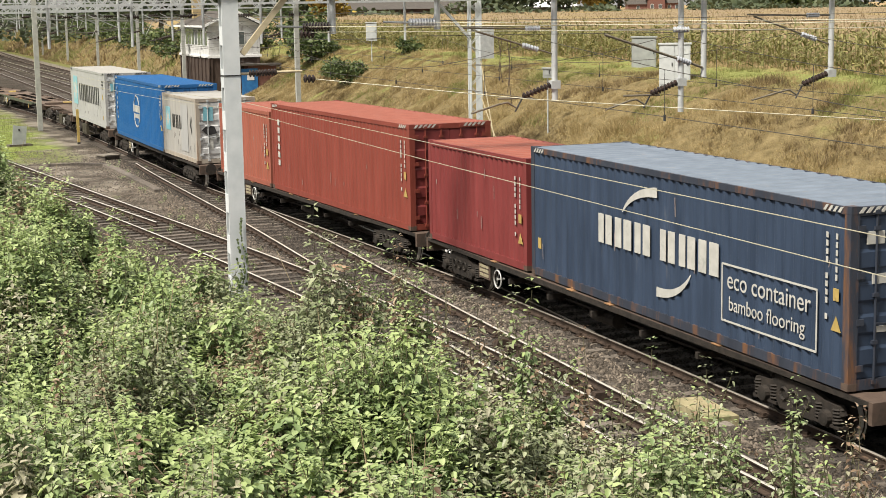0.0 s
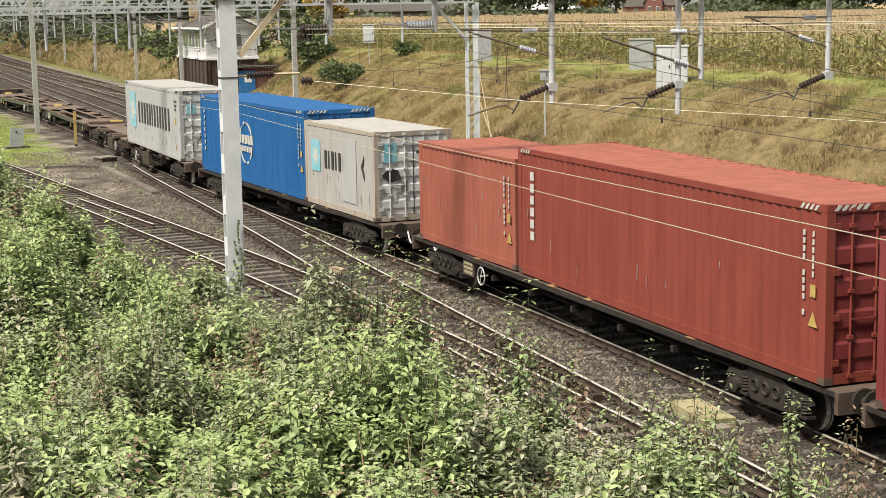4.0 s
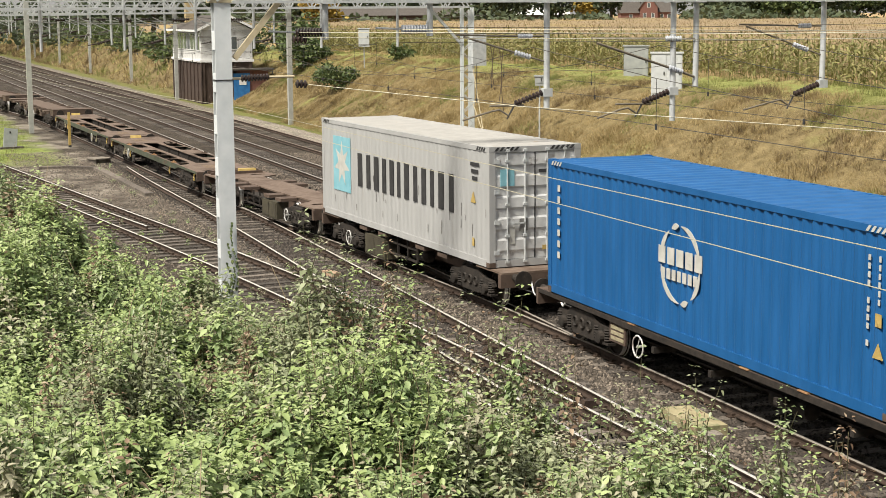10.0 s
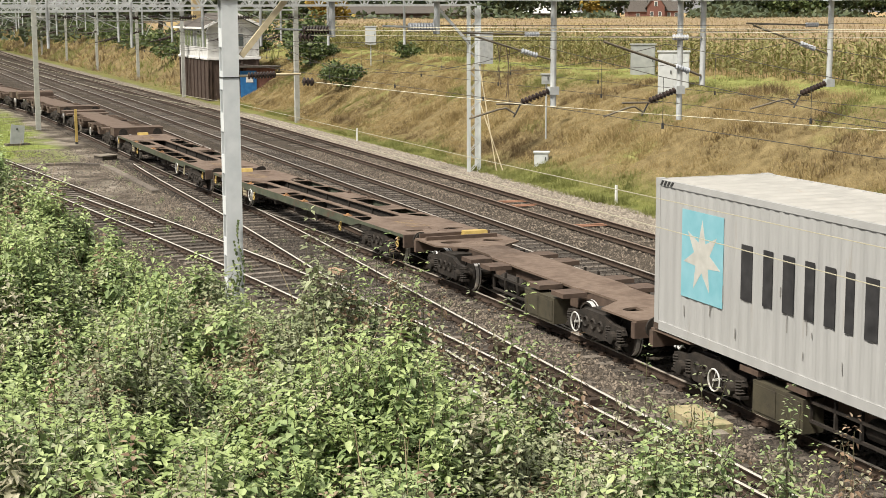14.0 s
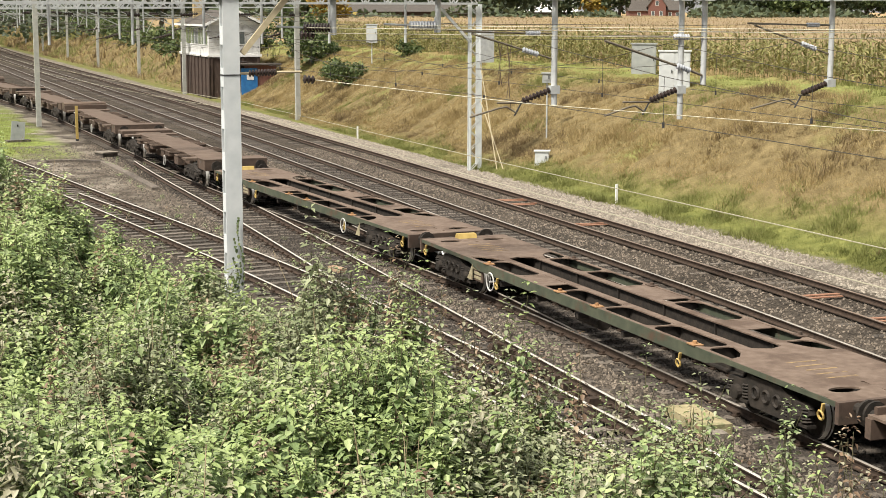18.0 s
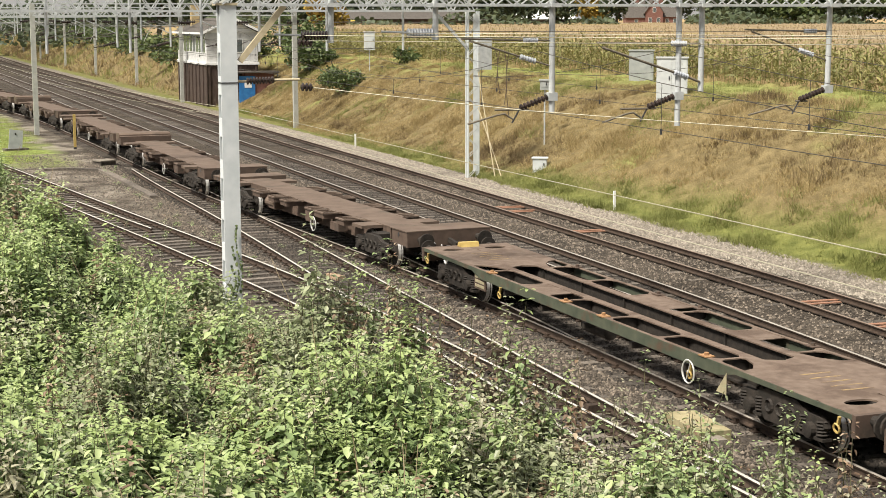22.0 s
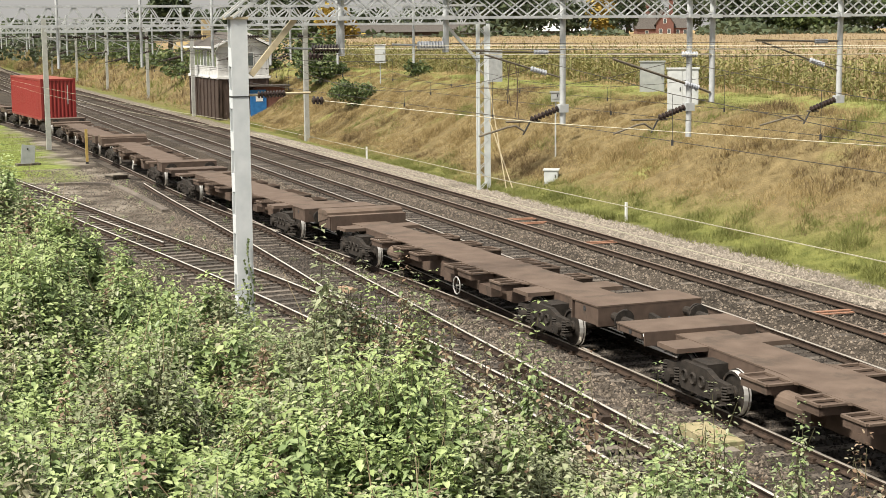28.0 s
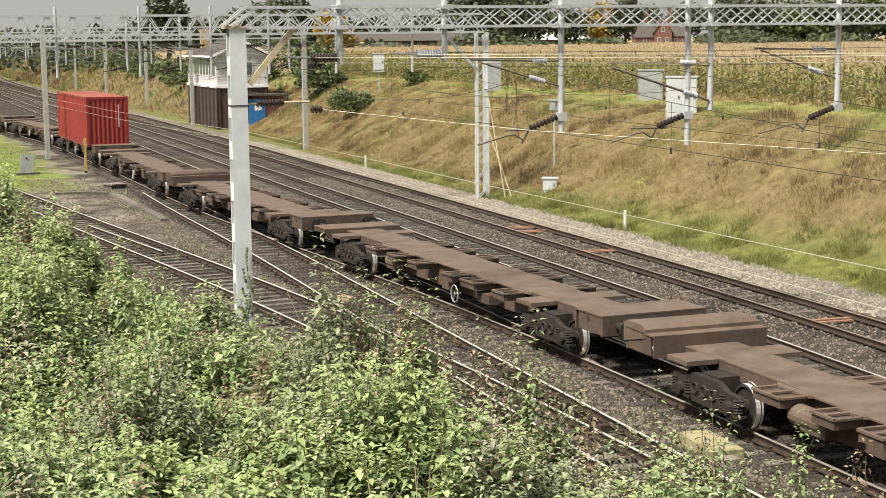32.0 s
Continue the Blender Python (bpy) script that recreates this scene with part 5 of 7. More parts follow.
def unit_bar(w, h, mat, name):
    bm = bmesh.new()
    box(bm, 0, -w / 2, -h / 2, 1, w / 2, h / 2)
    return mesh_of(bm, mat, name)


BRACE = unit_bar(0.045, 0.045, M_STEEL, "brace")
BRACE_FINE = unit_bar(0.03, 0.03, M_STEEL, "lacing_bar")


def stick(name, mesh, p, q, parent, label=""):
    """One straight bar of a shared unit mesh from p to q."""
    p, q = Vector(p), Vector(q)
    d = q - p
    rot = d.to_track_quat("X", "Z").to_matrix().to_4x4()
    return part(name, mesh, None, parent, label, at=Matrix.Translation(p) @ rot @ Matrix.Diagonal((d.length, 1, 1, 1)))


def girder(g, x, y0, y1, z0, z1, depth, panel, warren=False, chord=0.07, mesh=None, slope=0.0):
    """A lattice beam across the tracks at x: four chords, laced faces."""
    mesh = mesh or BRACE
    for dx in (-depth / 2, depth / 2):
        for z in (z0, z1):
            bm = bmesh.new()
            bar(bm, (x + dx, y0, z), (x + dx + slope * (y1 - y0), y1, z), chord, chord)
            part("chord", bm, M_STEEL, g)
        n = max(1, round((y1 - y0) / panel))
        for k in range(n):
            a, b = y0 + (y1 - y0) * k / n, y0 + (y1 - y0) * (k + 1) / n
            m = (a + b) / 2
            xa, xb, xm = (x + dx + slope * (v - y0) for v in (a, b, m))
            if warren:
                stick("brace", mesh, (xa, a, z0), (xm, m, z1), g)
                stick("brace", mesh, (xm, m, z1), (xb, b, z0), g)
            else:
                stick("brace", mesh, (xa, a, z0), (xb, b, z1), g)
                stick("brace", mesh, (xa, a, z1), (xb, b, z0), g)


def box_leg(g, x, y, z0, z1, wx, wy):
    """A leg of two plates across the line, tied by battens that leave slots down its sides."""
    for s in (-1, 1):
        bm = bmesh.new()
        box(bm, x + s * wx / 2 - 0.02, y - wy / 2, z0, x + s * wx / 2 + 0.02, y + wy / 2, z1)
        part("leg_plate", bm, M_POLE, g, "flaking pale grey plate of the leg")
        z = z0
        while z < z1 - 0.3:
            bm = bmesh.new()
            box(bm, x - wx / 2 + 0.02, y + s * (wy / 2 - 0.02) - 0.015, z, x + wx / 2 - 0.02, y + s * (wy / 2 - 0.02) + 0.015, min(z + 0.42, z1))
            part("batten", bm, M_POLE, g)
            z += 0.95
    # a black sheet inside the hollow leg stands for the shade in its slots
    bm = bmesh.new()
    box(bm, x - wx / 2 + 0.03, y - 0.03, z0, x + wx / 2 - 0.03, y + 0.03, z1)
    part("slot_shade", bm, M_BLACK, g)


# near gantry over all the lines, its leg beside the siding
GX = -35.0
gb = thing("overhead_gantry", "pale grey lattice gantry over the tracks with a slotted box leg", "gantry", "overhead line gantries")
box_leg(gb, GX, -7.41, -0.4, 7.30, 0.30, 0.38)
bm = bmesh.new()
box(bm, GX - 0.2, -7.70, 7.30, GX + 0.2, -7.16, 7.36)
part("cap_plate", bm, M_TAN, gb)
girder(gb, GX, -7.2, 17.2, 7.31, 7.77, 0.42, 0.62, mesh=BRACE_FINE, chord=0.06)
for s in (-1, 1):
    stick("brace", BRACE, (GX + s * 0.2, -7.75, 7.33), (GX + s * 0.2, -7.2, 7.77), gb)
    stick("brace", BRACE, (GX + s * 0.2, -7.55, 7.33), (GX + s * 0.2, -6.9, 7.77), gb)
bm = bmesh.new()
bar(bm, (GX + 0.1, -7.15, 6.05), (GX + 0.1, -6.1, 7.3), 0.09, 0.13)
part("knee_brace", bm, M_TAN, gb, "weathered cream knee brace")
bm = bmesh.new()
box(bm, GX - 0.18, -7.61, 5.56, GX + 0.18, -7.21, 5.585)
part("strap", bm, M_BLACK, gb, "thin black strap")
box_leg(gb, GX, 17.2, 3.2, 7.30, 0.30, 0.44)


def drop_tube(g, y, z0, r=0.075):
    bm = bmesh.new()
    tube(bm, (GX, y, z0), (GX, y, 8.1), r, 12)
    t = part("drop_tube", bm, M_STEEL, g)
    for z in (7.31, 7.77):
        bm = bmesh.new()
        box(bm, GX - 0.27, y - 0.14, z - 0.05, GX + 0.27, y + 0.14, z + 0.05)
        part("clamp", bm, M_STEEL, t)
    return t


def cantilever(y, low, up_y, up_z, arm, dark=True, top_rod=True):
    """Registration gear on a drop tube: low insulator and arm, high strut with a grey insulator."""
    c = thing("line_cantilever", "overhead line cantilever with ribbed insulators on a steel drop tube", "cantilever", "cantilevers on the gantry")
    z, rod, reach = low
    m = M_INSUL if dark else M_BROWN
    bm = bmesh.new()
    box(bm, GX - 0.09, y - 0.12, z + 0.02, GX + 0.09, y + 0.12, z + 0.22)
    part("bracket", bm, M_STEEL, c)
    bm = bmesh.new()
    ribbed(bm, (GX, y - 0.1, z + 0.12), (GX, y - 0.85, z - 0.14), 0.085, 8)
    part("insulator", bm, m, c, "dark ribbed insulator")
    bm = bmesh.new()
    tube(bm, (GX, y - 0.6, z - 0.18), (GX, y - 0.6 - rod, z - 0.17), 0.025, 8)
    part("rod", bm, M_FITTING, c)
    bm = bmesh.new()
    tube(bm, (GX, y - 0.85, z - 0.16), (GX, y - 1.05, z - 0.5), 0.022, 8)
    part("drop_bracket", bm, M_BLACK, c)
    bm = bmesh.new()
    p = [Vector((GX, y - 1.0, z - 0.42)), Vector((GX, y - 1.25, z - 0.27)), Vector((GX, y - 1.45, z - 0.3)), Vector((GX, y - 1.45 - arm, z - 0.5))]
    for a, b in zip(p, p[1:]):
        tube(bm, a, b, 0.024, 8)
    part("steady_arm", bm, M_FITTING, c)
    if up_y is not None:
        bm = bmesh.new()
        d = Vector((GX, up_y, up_z)) - Vector((GX, y, z + 0.9))
        s = Vector((GX, y - 0.05, z + 0.87))
        tube(bm, s, s + d * 0.22, 0.022, 8)
        tube(bm, s + d * 0.36, s + d, 0.024, 8)
        part("strut", bm, M_FITTING, c)
        bm = bmesh.new()
        ribbed(bm, s + d * 0.18, s + d * 0.38, 0.07, 6)
        part("insulator", bm, M_INSUL_GREY, c, "grey ribbed insulator")
        if top_rod:
            bm = bmesh.new()
            tube(bm, (GX, y - 0.05, up_z - 0.04), (GX, y - 0.4, up_z - 0.03), 0.022, 8)
            tube(bm, (GX, y - 0.75, up_z - 0.03), (GX, up_y - 0.25, up_z + 0.02), 0.022, 8)
            part("top_tie", bm, M_FITTING, c)
            bm = bmesh.new()
            ribbed(bm, (GX, y - 0.38, up_z - 0.03), (GX, y - 0.77, up_z - 0.03), 0.065, 6)
            part("insulator", bm, M_INSUL_GREY, c, "grey ribbed insulator")


for y, z in ((0.62, 4.72), (4.1, 4.3), (4.75, 5.15), (8.52, 5.05)):
    drop_tube(gb, y, z)
cantilever(0.62, (4.98, 0.9, 0), -1.5, 6.5, 0.75)
cantilever(4.1, (4.93, 1.0, 0), None, None, 0.65)
cantilever(8.52, (5.02, 0.35, 0), 6.25, 6.68, 0.9, dark=True)
c = thing("line_cantilever", "overhead line cantilever strut with grey insulators between drop tubes", "cantilever", "cantilevers on the gantry")
for nm, pts, r in (("strut", [(4.68, 5.4), (4.35, 5.52), None, (3.95, 5.65), (1.95, 6.28)], 0.032), ("top_tie", [(4.68, 6.36), (4.3, 6.36), None, (3.85, 6.37), (1.8, 6.40)], 0.024)):
    bm = bmesh.new()
    for a, b in ((pts[0], pts[1]), (pts[3], pts[4])):
        tube(bm, (GX + 0.05, a[0], a[1]), (GX + 0.05, b[0], b[1]), r, 8)
    part(nm, bm, M_FITTING, c)
    bm = bmesh.new()
    ribbed(bm, (GX + 0.05, *pts[1]), (GX + 0.05, *pts[3]), 0.075, 6)
    part("insulator", bm, M_INSUL_GREY, c, "grey ribbed insulator")
for y, z, dark in ((-4.97, 6.45, True), (-2.4, 6.5, False)):
    drop_tube(gb, y, z, 0.07)
    a = thing("line_anchor", "dark ribbed strain insulator hung from the gantry" if dark else "grey ribbed strain insulator hung from the gantry", "insulator", "strain insulators")
    bm = bmesh.new()
    ribbed(bm, (GX, y - 0.08, z + 0.17), (GX, y - 0.72, z + 0.17), 0.11, 9)
    part("insulator", bm, M_INSUL if dark else M_INSUL_GREY, a)
    bm = bmesh.new()
    tube(bm, (GX, y - 0.7, z + 0.17), (GX, y - 1.35, z + 0.2), 0.025, 6)
    bar(bm, (GX, y - 0.06, z + 0.0), (GX, y - 0.06, z + 0.36), 0.05, 0.05)
    part("fitting", bm, M_STEEL, a)
    if dark:
        bm = bmesh.new()
        ribbed(bm, (GX, y - 0.45, z + 0.0), (GX, y - 0.8, z + 0.02), 0.1, 4)
        part("insulator", bm, M_INSUL, a)
a = thing("line_anchor", "dark ribbed strain insulator on a rod beside the pale leg", "insulator", "strain insulators")
bm = bmesh.new()
ribbed(bm, (GX + 0.05, -7.0, 5.6), (GX + 0.05, -6.35, 5.62), 0.085, 9)
part("insulator", bm, M_INSUL, a)
bm = bmesh.new()
tube(bm, (GX + 0.05, -7.2, 5.6), (GX + 0.05, -7.0, 5.6), 0.03, 8)
tube(bm, (GX + 0.05, -6.35, 5.62), (GX + 0.05, -5.75, 5.62), 0.028, 8)
part("rod", bm, M_TAN, a)
bm = bmesh.new()
ribbed(bm, (GX + 0.05, -5.72, 5.45), (GX + 0.05, -5.45, 5.43), 0.1, 3)
part("insulator", bm, M_INSUL, a)

# second gantry: triangulated beam, lattice far leg
X2 = -66.0
gc = thing("overhead_gantry", "grey triangulated gantry beam with a lattice leg at the bank foot", "gantry", "overhead line gantries")
girder(gc, X2, -10.9, 10.7, 7.32, 8.12, 0.55, 1.02, warren=True, chord=0.09)
for s in (-1, 1):
    for dy in (-0.25, 0.25):
        bm = bmesh.new()
        bar(bm, (X2 + s * 0.12, 10.7 + dy, -0.3), (X2 + s * 0.12, 10.7 + dy, 7.3), 0.06, 0.07)
        part("leg_angle", bm, M_POLE, gc)
    for k in range(16):
        z = -0.2 + k * 0.46
        stick("lacing_bar", BRACE_FINE, (X2 + s * 0.12, 10.45 + 0.5 * (k % 2), z), (X2 + s * 0.12, 10.95 - 0.5 * (k % 2), z + 0.46), gc)
bm = bmesh.new()
box(bm, X2 + 0.1, 10.7, 0.1, X2 + 0.13, 11.0, 7.2)
part("leg_plate", bm, M_POLE, gc, "pale grey leg plate")
bm = bmesh.new()
bar(bm, (X2 + 0.1, 10.45, 5.6), (X2 + 0.1, 8.9, 7.25), 0.1, 0.12)
part("knee_brace", bm, M_STEEL, gc)
for y in (-8.0, -4.6, -1.6, 0.9, 3.9, 7.4):
    bm = bmesh.new()
    tube(bm, (X2, y, 5.6), (X2, y, 8.5), 0.06, 8)
    part("drop_tube", bm, M_STEEL, gc)
bm = bmesh.new()
box(bm, X2 + 0.14, 10.85, 4.7, X2 + 0.34, 11.5, 6.1)
part("cable_box", bm, M_STEEL, gc, "grey cable box on the leg")
for k in range(4):
    a = thing("hanging_cable", "thin dark cable loop hanging beside the lattice leg", "cable", "cable loops")
    bm = bmesh.new()
    y = 11.7 + 0.22 * k
    pts = [Vector((X2 + 0.3, y + 0.12 * math.sin(f * 3.1) * (-1) ** k, 5.6 - f * (1.5 + 0.5 * k))) for f in (0, 0.25, 0.5, 0.75, 1)]
    for p, q in zip(pts, pts[1:]):
        tube(bm, p, q, 0.016, 5)
    part("cable", bm, M_BROWN, a)
for k in range(2):
    a = thing("guy_wire", "cream anchor rod from the lattice leg to the ground", "anchor rod", "anchor rods")
    bm = bmesh.new()
    tube(bm, (X2 + 0.2, 10.9, 4.6 - 1.6 * k), (X2 + 1.6, 11.15 + 0.3 * k, 0.0), 0.025, 6)
    part("rod", bm, M_TAN, a)

M_LEG = material("weathered_leg_steel", (0.33, 0.335, 0.31), (0.46, 0.46, 0.43), 4, 0.6, 0.1, 0.1, 40, (0.28, 0.26, 0.22), 2, 0.6)
# gantries that recede along the line
for n_, (x, y0, y1) in enumerate(((-101.0, -5.0, 11.8), (-136, -9, 11.0), (-172, -9, 13.0), (-205, -10, 13.2), (-240, -10, 13.6), (-278, -12, 14.0), (-318, -12, 15.0), (-362, -12, 17.0))):
    g = thing("overhead_gantry", "grey lattice gantry over the lines in the distance", "gantry", "overhead line gantries")
    far = n_ > 2
    if not far:
        girder(g, x, y0, y1, 7.2, 7.95, 0.5, 1.3, warren=True, chord=0.08)
    else:
        bm = bmesh.new()
        for z in (7.2, 7.95):
            bar(bm, (x, y0, z), (x, y1, z), 0.1, 0.1)
        k = y0
        while k < y1:
            bar(bm, (x, k, 7.2), (x, k + 0.7, 7.95), 0.05, 0.05)
            bar(bm, (x, k + 0.7, 7.95), (x, k + 1.4, 7.2), 0.05, 0.05)
            k += 1.4
        part("beam", bm, M_STEEL, g)
    for y in (y0, y1):
        bm = bmesh.new()
        box(bm, x - 0.15, y - 0.15, float(ground_z(x, y)) - 0.2, x + 0.15, y + 0.15, 8.0)
        part("leg", bm, M_LEG, g)
    for y in (MAIN(x) - 4.4, MAIN(x) - 1, MAIN(x) + 2.8, MAIN(x) + 6.2):
        bm = bmesh.new()
        tube(bm, (x, y, 5.2), (x, y, 8.6), 0.07, 8)
        part("drop_tube", bm, M_STEEL, g)
        bm = bmesh.new()
        ribbed(bm, (x, y - 0.1, 5.5), (x, y - 0.9, 5.3), 0.1, 5)
        tube(bm, (x, y - 0.9, 5.3), (x, y - 1.5, 5.2), 0.03, 6)
        part("insulator", bm, M_INSUL, g)
        bm = bmesh.new()
        tube(bm, (x, y - 0.1, 6.1), (x, y - 1.9, 6.9), 0.03, 6)
        part("strut", bm, M_STEEL, g)
        bm = bmesh.new()
        tube(bm, (x, y - 1.9, 6.55), (x, y + 0.6, 6.55), 0.03, 6)
        tube(bm, (x, y - 1.2, 6.55), (x, y - 1.7, 5.6), 0.022, 6)
        part("cross_rod", bm, M_LEG, g)
        bm = bmesh.new()
        ribbed(bm, (x, y + 0.5, 6.72), (x, y + 1.3, 6.72), 0.14, 5)
        part("insulator", bm, M_INSUL, g)


def wire(name, label, pts, r, mat, group="wires"):
    w = thing(name, label, "wire", group)
    bm = bmesh.new()
    pts = [Vector(p) for p in pts]
    polytube(bm, pts, r)
    part("strand", bm, mat, w)
    return w


# contact and bearer wires over each line, with droppers
SUPPORTS = [20.0, -35.0, -66.0, -101.0, -136.0, -172.0, -205.0, -240.0, -278.0, -318.0, -362.0]
for shift, line, zc in ((-NEAR_GAP, MAIN, 4.75), (0.0, MAIN, 4.75), (FAR_GAP, MAIN, 4.75)):
    w = thing("contact_line", "thin overhead contact wire with bearer and droppers", "wire", "overhead wires")
    low, high = [], []
    for a, b in zip(SUPPORTS, SUPPORTS[1:]):
        for k in range(9):
            f = k / 8
            x = a + (b - a) * f
            y = line(x) + shift
            p, q = Vector((x, y, zc)), Vector((x, y, zc + 1.45 - 1.15 * 4 * f * (1 - f)))
            if k < 8:
                low.append(p)
                high.append(q)
            if 0 < k < 8 and k % 2:
                bm = bmesh.new()
                tube(bm, p - Vector((0, 0, 0.05)), q, 0.006, 4)
                part("dropper", bm, M_BLACK, w)
                bm = bmesh.new()
                tube(bm, p - Vector((0, 0, 0.09)), p + Vector((0, 0, 0.03)), 0.028, 6)
                part("clip", bm, M_BLACK, w)
    for nm, pts in (("contact_wire", low), ("bearer_wire", high)):
        bm = bmesh.new()
        polytube(bm, pts, 0.008)
        part(nm, bm, M_WIRE, w)
for row in (((14, 4.62), (-13.2, 4.61), (-24.7, 4.55), (-42, 4.53), (-55.6, 4.3), (-69.8, 4.07), (-101, 3.75), (-140, 3.5)), ((14, 4.2), (-13.2, 4.2), (-27, 4.21), (-42.8, 4.28), (-55.6, 4.0), (-69.8, 3.76), (-101, 3.35), (-140, 3.2))):
    wire("feeder_wire", "cream straight wire beside the siding", [(x, -5.5 if x > -60 else -5.45, z) for x, z in row], 0.0065, M_WIRE_LIGHT)
wire("tie_wire", "bright tensioned wire from the strain insulator across the lines", [(GX + 0.05, -5.45, 5.43), (-31.5, -1.6, 5.0), (-26.3, 4.0, 4.62), (-20.0, 11.0, 4.4)], 0.009, M_WIRE_LIGHT)
for z, y in ((6.62, -5.7), (6.5, -5.6), (6.66, -3.2)):
    wire("feeder_wire", "thin pale wire under the gantry", [(GX, y, z), (-28.0, y + 8, z - 0.05), (-18.0, y + 19, z + 0.1)], 0.008, M_WIRE_LIGHT)
for z in (6.35, 6.55, 6.7):
    wire("feeder_wire", "thin pale wire under the gantry", [(GX - 0.5, -3.0, z), (GX + 1, 4.0, z - 0.04), (-31.5, 16.0, z + 0.06)], 0.007, M_WIRE)

# feeders that run on from gantry to gantry in the distance
for off, z in ((-9.5, 6.3), (-6.2, 6.75), (-2.2, 6.1), (1.4, 6.9), (2.2, 5.7), (5.6, 6.45), (7.4, 6.95)):
    pts = []
    for a, b in zip(SUPPORTS[2:], SUPPORTS[3:]):
        for k in range(4):
            f = k / 4
            x = a + (b - a) * f
            pts.append((x, MAIN(x) + off, z - 0.9 * f * (1 - f)))
    wire("feeder_wire", "thin dark wire carried from gantry to gantry", pts, 0.014, M_WIRE)

# short posts along the bank foot
for x, y in ((-52.7, 11.25), (-84.5, 10.85)):
    p = thing("marker_post", "short white marker post at the foot of the bank", "post", "marker posts", at=pose(x, y, float(ground_z(x, y)) - 0.1))
    bm = bmesh.new()
    box(bm, -0.04, -0.04, 0, 0.04, 0.04, 0.85)
    part("stake", bm, M_WHITE, p)

# ---- lineside things ----


def cabinet(x, y, w, d, h, mat, label, rz=0, doors=2, z=None):
    c = thing("relay_cabinet", label, "cabinet", "lineside cabinets", at=pose(x, y, float(ground_z(x, y)) - 0.12 if z is None else z, 0, 0, rz))
    bm = bmesh.new()
    box(bm, -d / 2, -w / 2, 0, d / 2, w / 2, h)
    part("body", bm, mat, c)
    bm = bmesh.new()
    box(bm, -d / 2 - 0.05, -w / 2 - 0.05, h, d / 2 + 0.05, w / 2 + 0.05, h + 0.06)
    part("lid", bm, mat, c)
    for k in range(doors):
        bm = bmesh.new()
        y0, y1 = -w / 2 + w * k / doors, -w / 2 + w * (k + 1) / doors
        box(bm, d / 2, y0 + 0.03, 0.12, d / 2 + 0.02, y1 - 0.03, h - 0.06)
        dr = part("door", bm, mat, c)
        bm = bmesh.new()
        box(bm, d / 2 + 0.02, y1 - 0.14, h * 0.5, d / 2 + 0.05, y1 - 0.1, h * 0.5 + 0.14)
        part("handle", bm, M_BLACK, dr)


M_CAB = material("white_cabinet_paint", (0.46, 0.485, 0.49), (0.57, 0.59, 0.59), 3, 0.5, 0, 0.05, 30, (0.38, 0.40, 0.38), 2, 0.62)
M_CAB_GREY = material("grey_cabinet_paint", (0.27, 0.285, 0.28), (0.36, 0.375, 0.365), 3, 0.55, 0, 0.05, 30, (0.3, 0.31, 0.29), 2, 0.6)
cabinet(-61.4, 18.35, 1.35, 0.7, 1.85, M_CAB, "tall white relay cabinet on top of the bank", -28)
cabinet(-69.2, 20.9, 1.2, 0.7, 1.6, M_CAB_GREY, "grey relay cabinet on top of the bank", -28, 1)
cabinet(-63.6, 13.0, 0.62, 0.5, 0.62, M_CAB, "small white box on the lower bank", -28, 1)
sb = thing("sign_board", "leaning grey sign board on a dark foot in grass", "sign board", at=pose(-89.3, -7.4, float(ground_z(-89.3, -7.4)) - 0.05, 0, 0, 12))
bm = bmesh.new()
box(bm, -0.03, -0.38, 0.1, 0.03, 0.38, 1.2)
bm.transform(Matrix.Rotation(radians(-9), 4, "X") @ Matrix.Rotation(radians(-10), 4, "Y"))
part("board", bm, M_CAB_GREY, sb)
bm = bmesh.new()
box(bm, -0.5, -0.55, 0.0, 0.1, 0.75, 0.16)
part("foot", bm, M_SLEEPER, sb)
bm = bmesh.new()
bar(bm, (-0.45, 0.1, 0.1), (-0.12, 0.1, 1.0), 0.06, 0.06)
part("strut", bm, M_BOGIE, sb)
cabinet(-107.0, 18.9, 0.75, 0.4, 1.25, M_CAB, "white box on a post in the bank scrub", -15, 1, z=4.75)
cabinet(-66.5, 14.5, 0.42, 0.3, 0.42, M_CAB_GREY, "small grey box on a stake in the bank", -28, 1, z=3.7)
for x, y, z in ((-107.0, 18.9, 4.75), (-66.5, 14.5, 3.7)):
    p = thing("stake", "plain steel stake that carries a small box", "stake", at=pose(x, y, float(ground_z(x, y)) - 0.2))
    bm = bmesh.new()
    tube(bm, (0, 0, 0), (0, 0, z - float(ground_z(x, y)) + 0.2), 0.04, 8)
    part("stem", bm, M_STEEL, p)
p = thing("marker_post", "yellow marker post beside the crossover", "post", at=pose(-89.0, -4.16, float(ground_z(-89, -4.16)) - 0.1))
bm = bmesh.new()
box(bm, -0.07, -0.07, 0, 0.07, 0.07, 2.05)
part("stem", bm, M_YELLOW, p)
bm = bmesh.new()
box(bm, -0.08, -0.08, 0.0, 0.08, 0.08, 0.22)
part("foot", bm, M_BLACK, p)
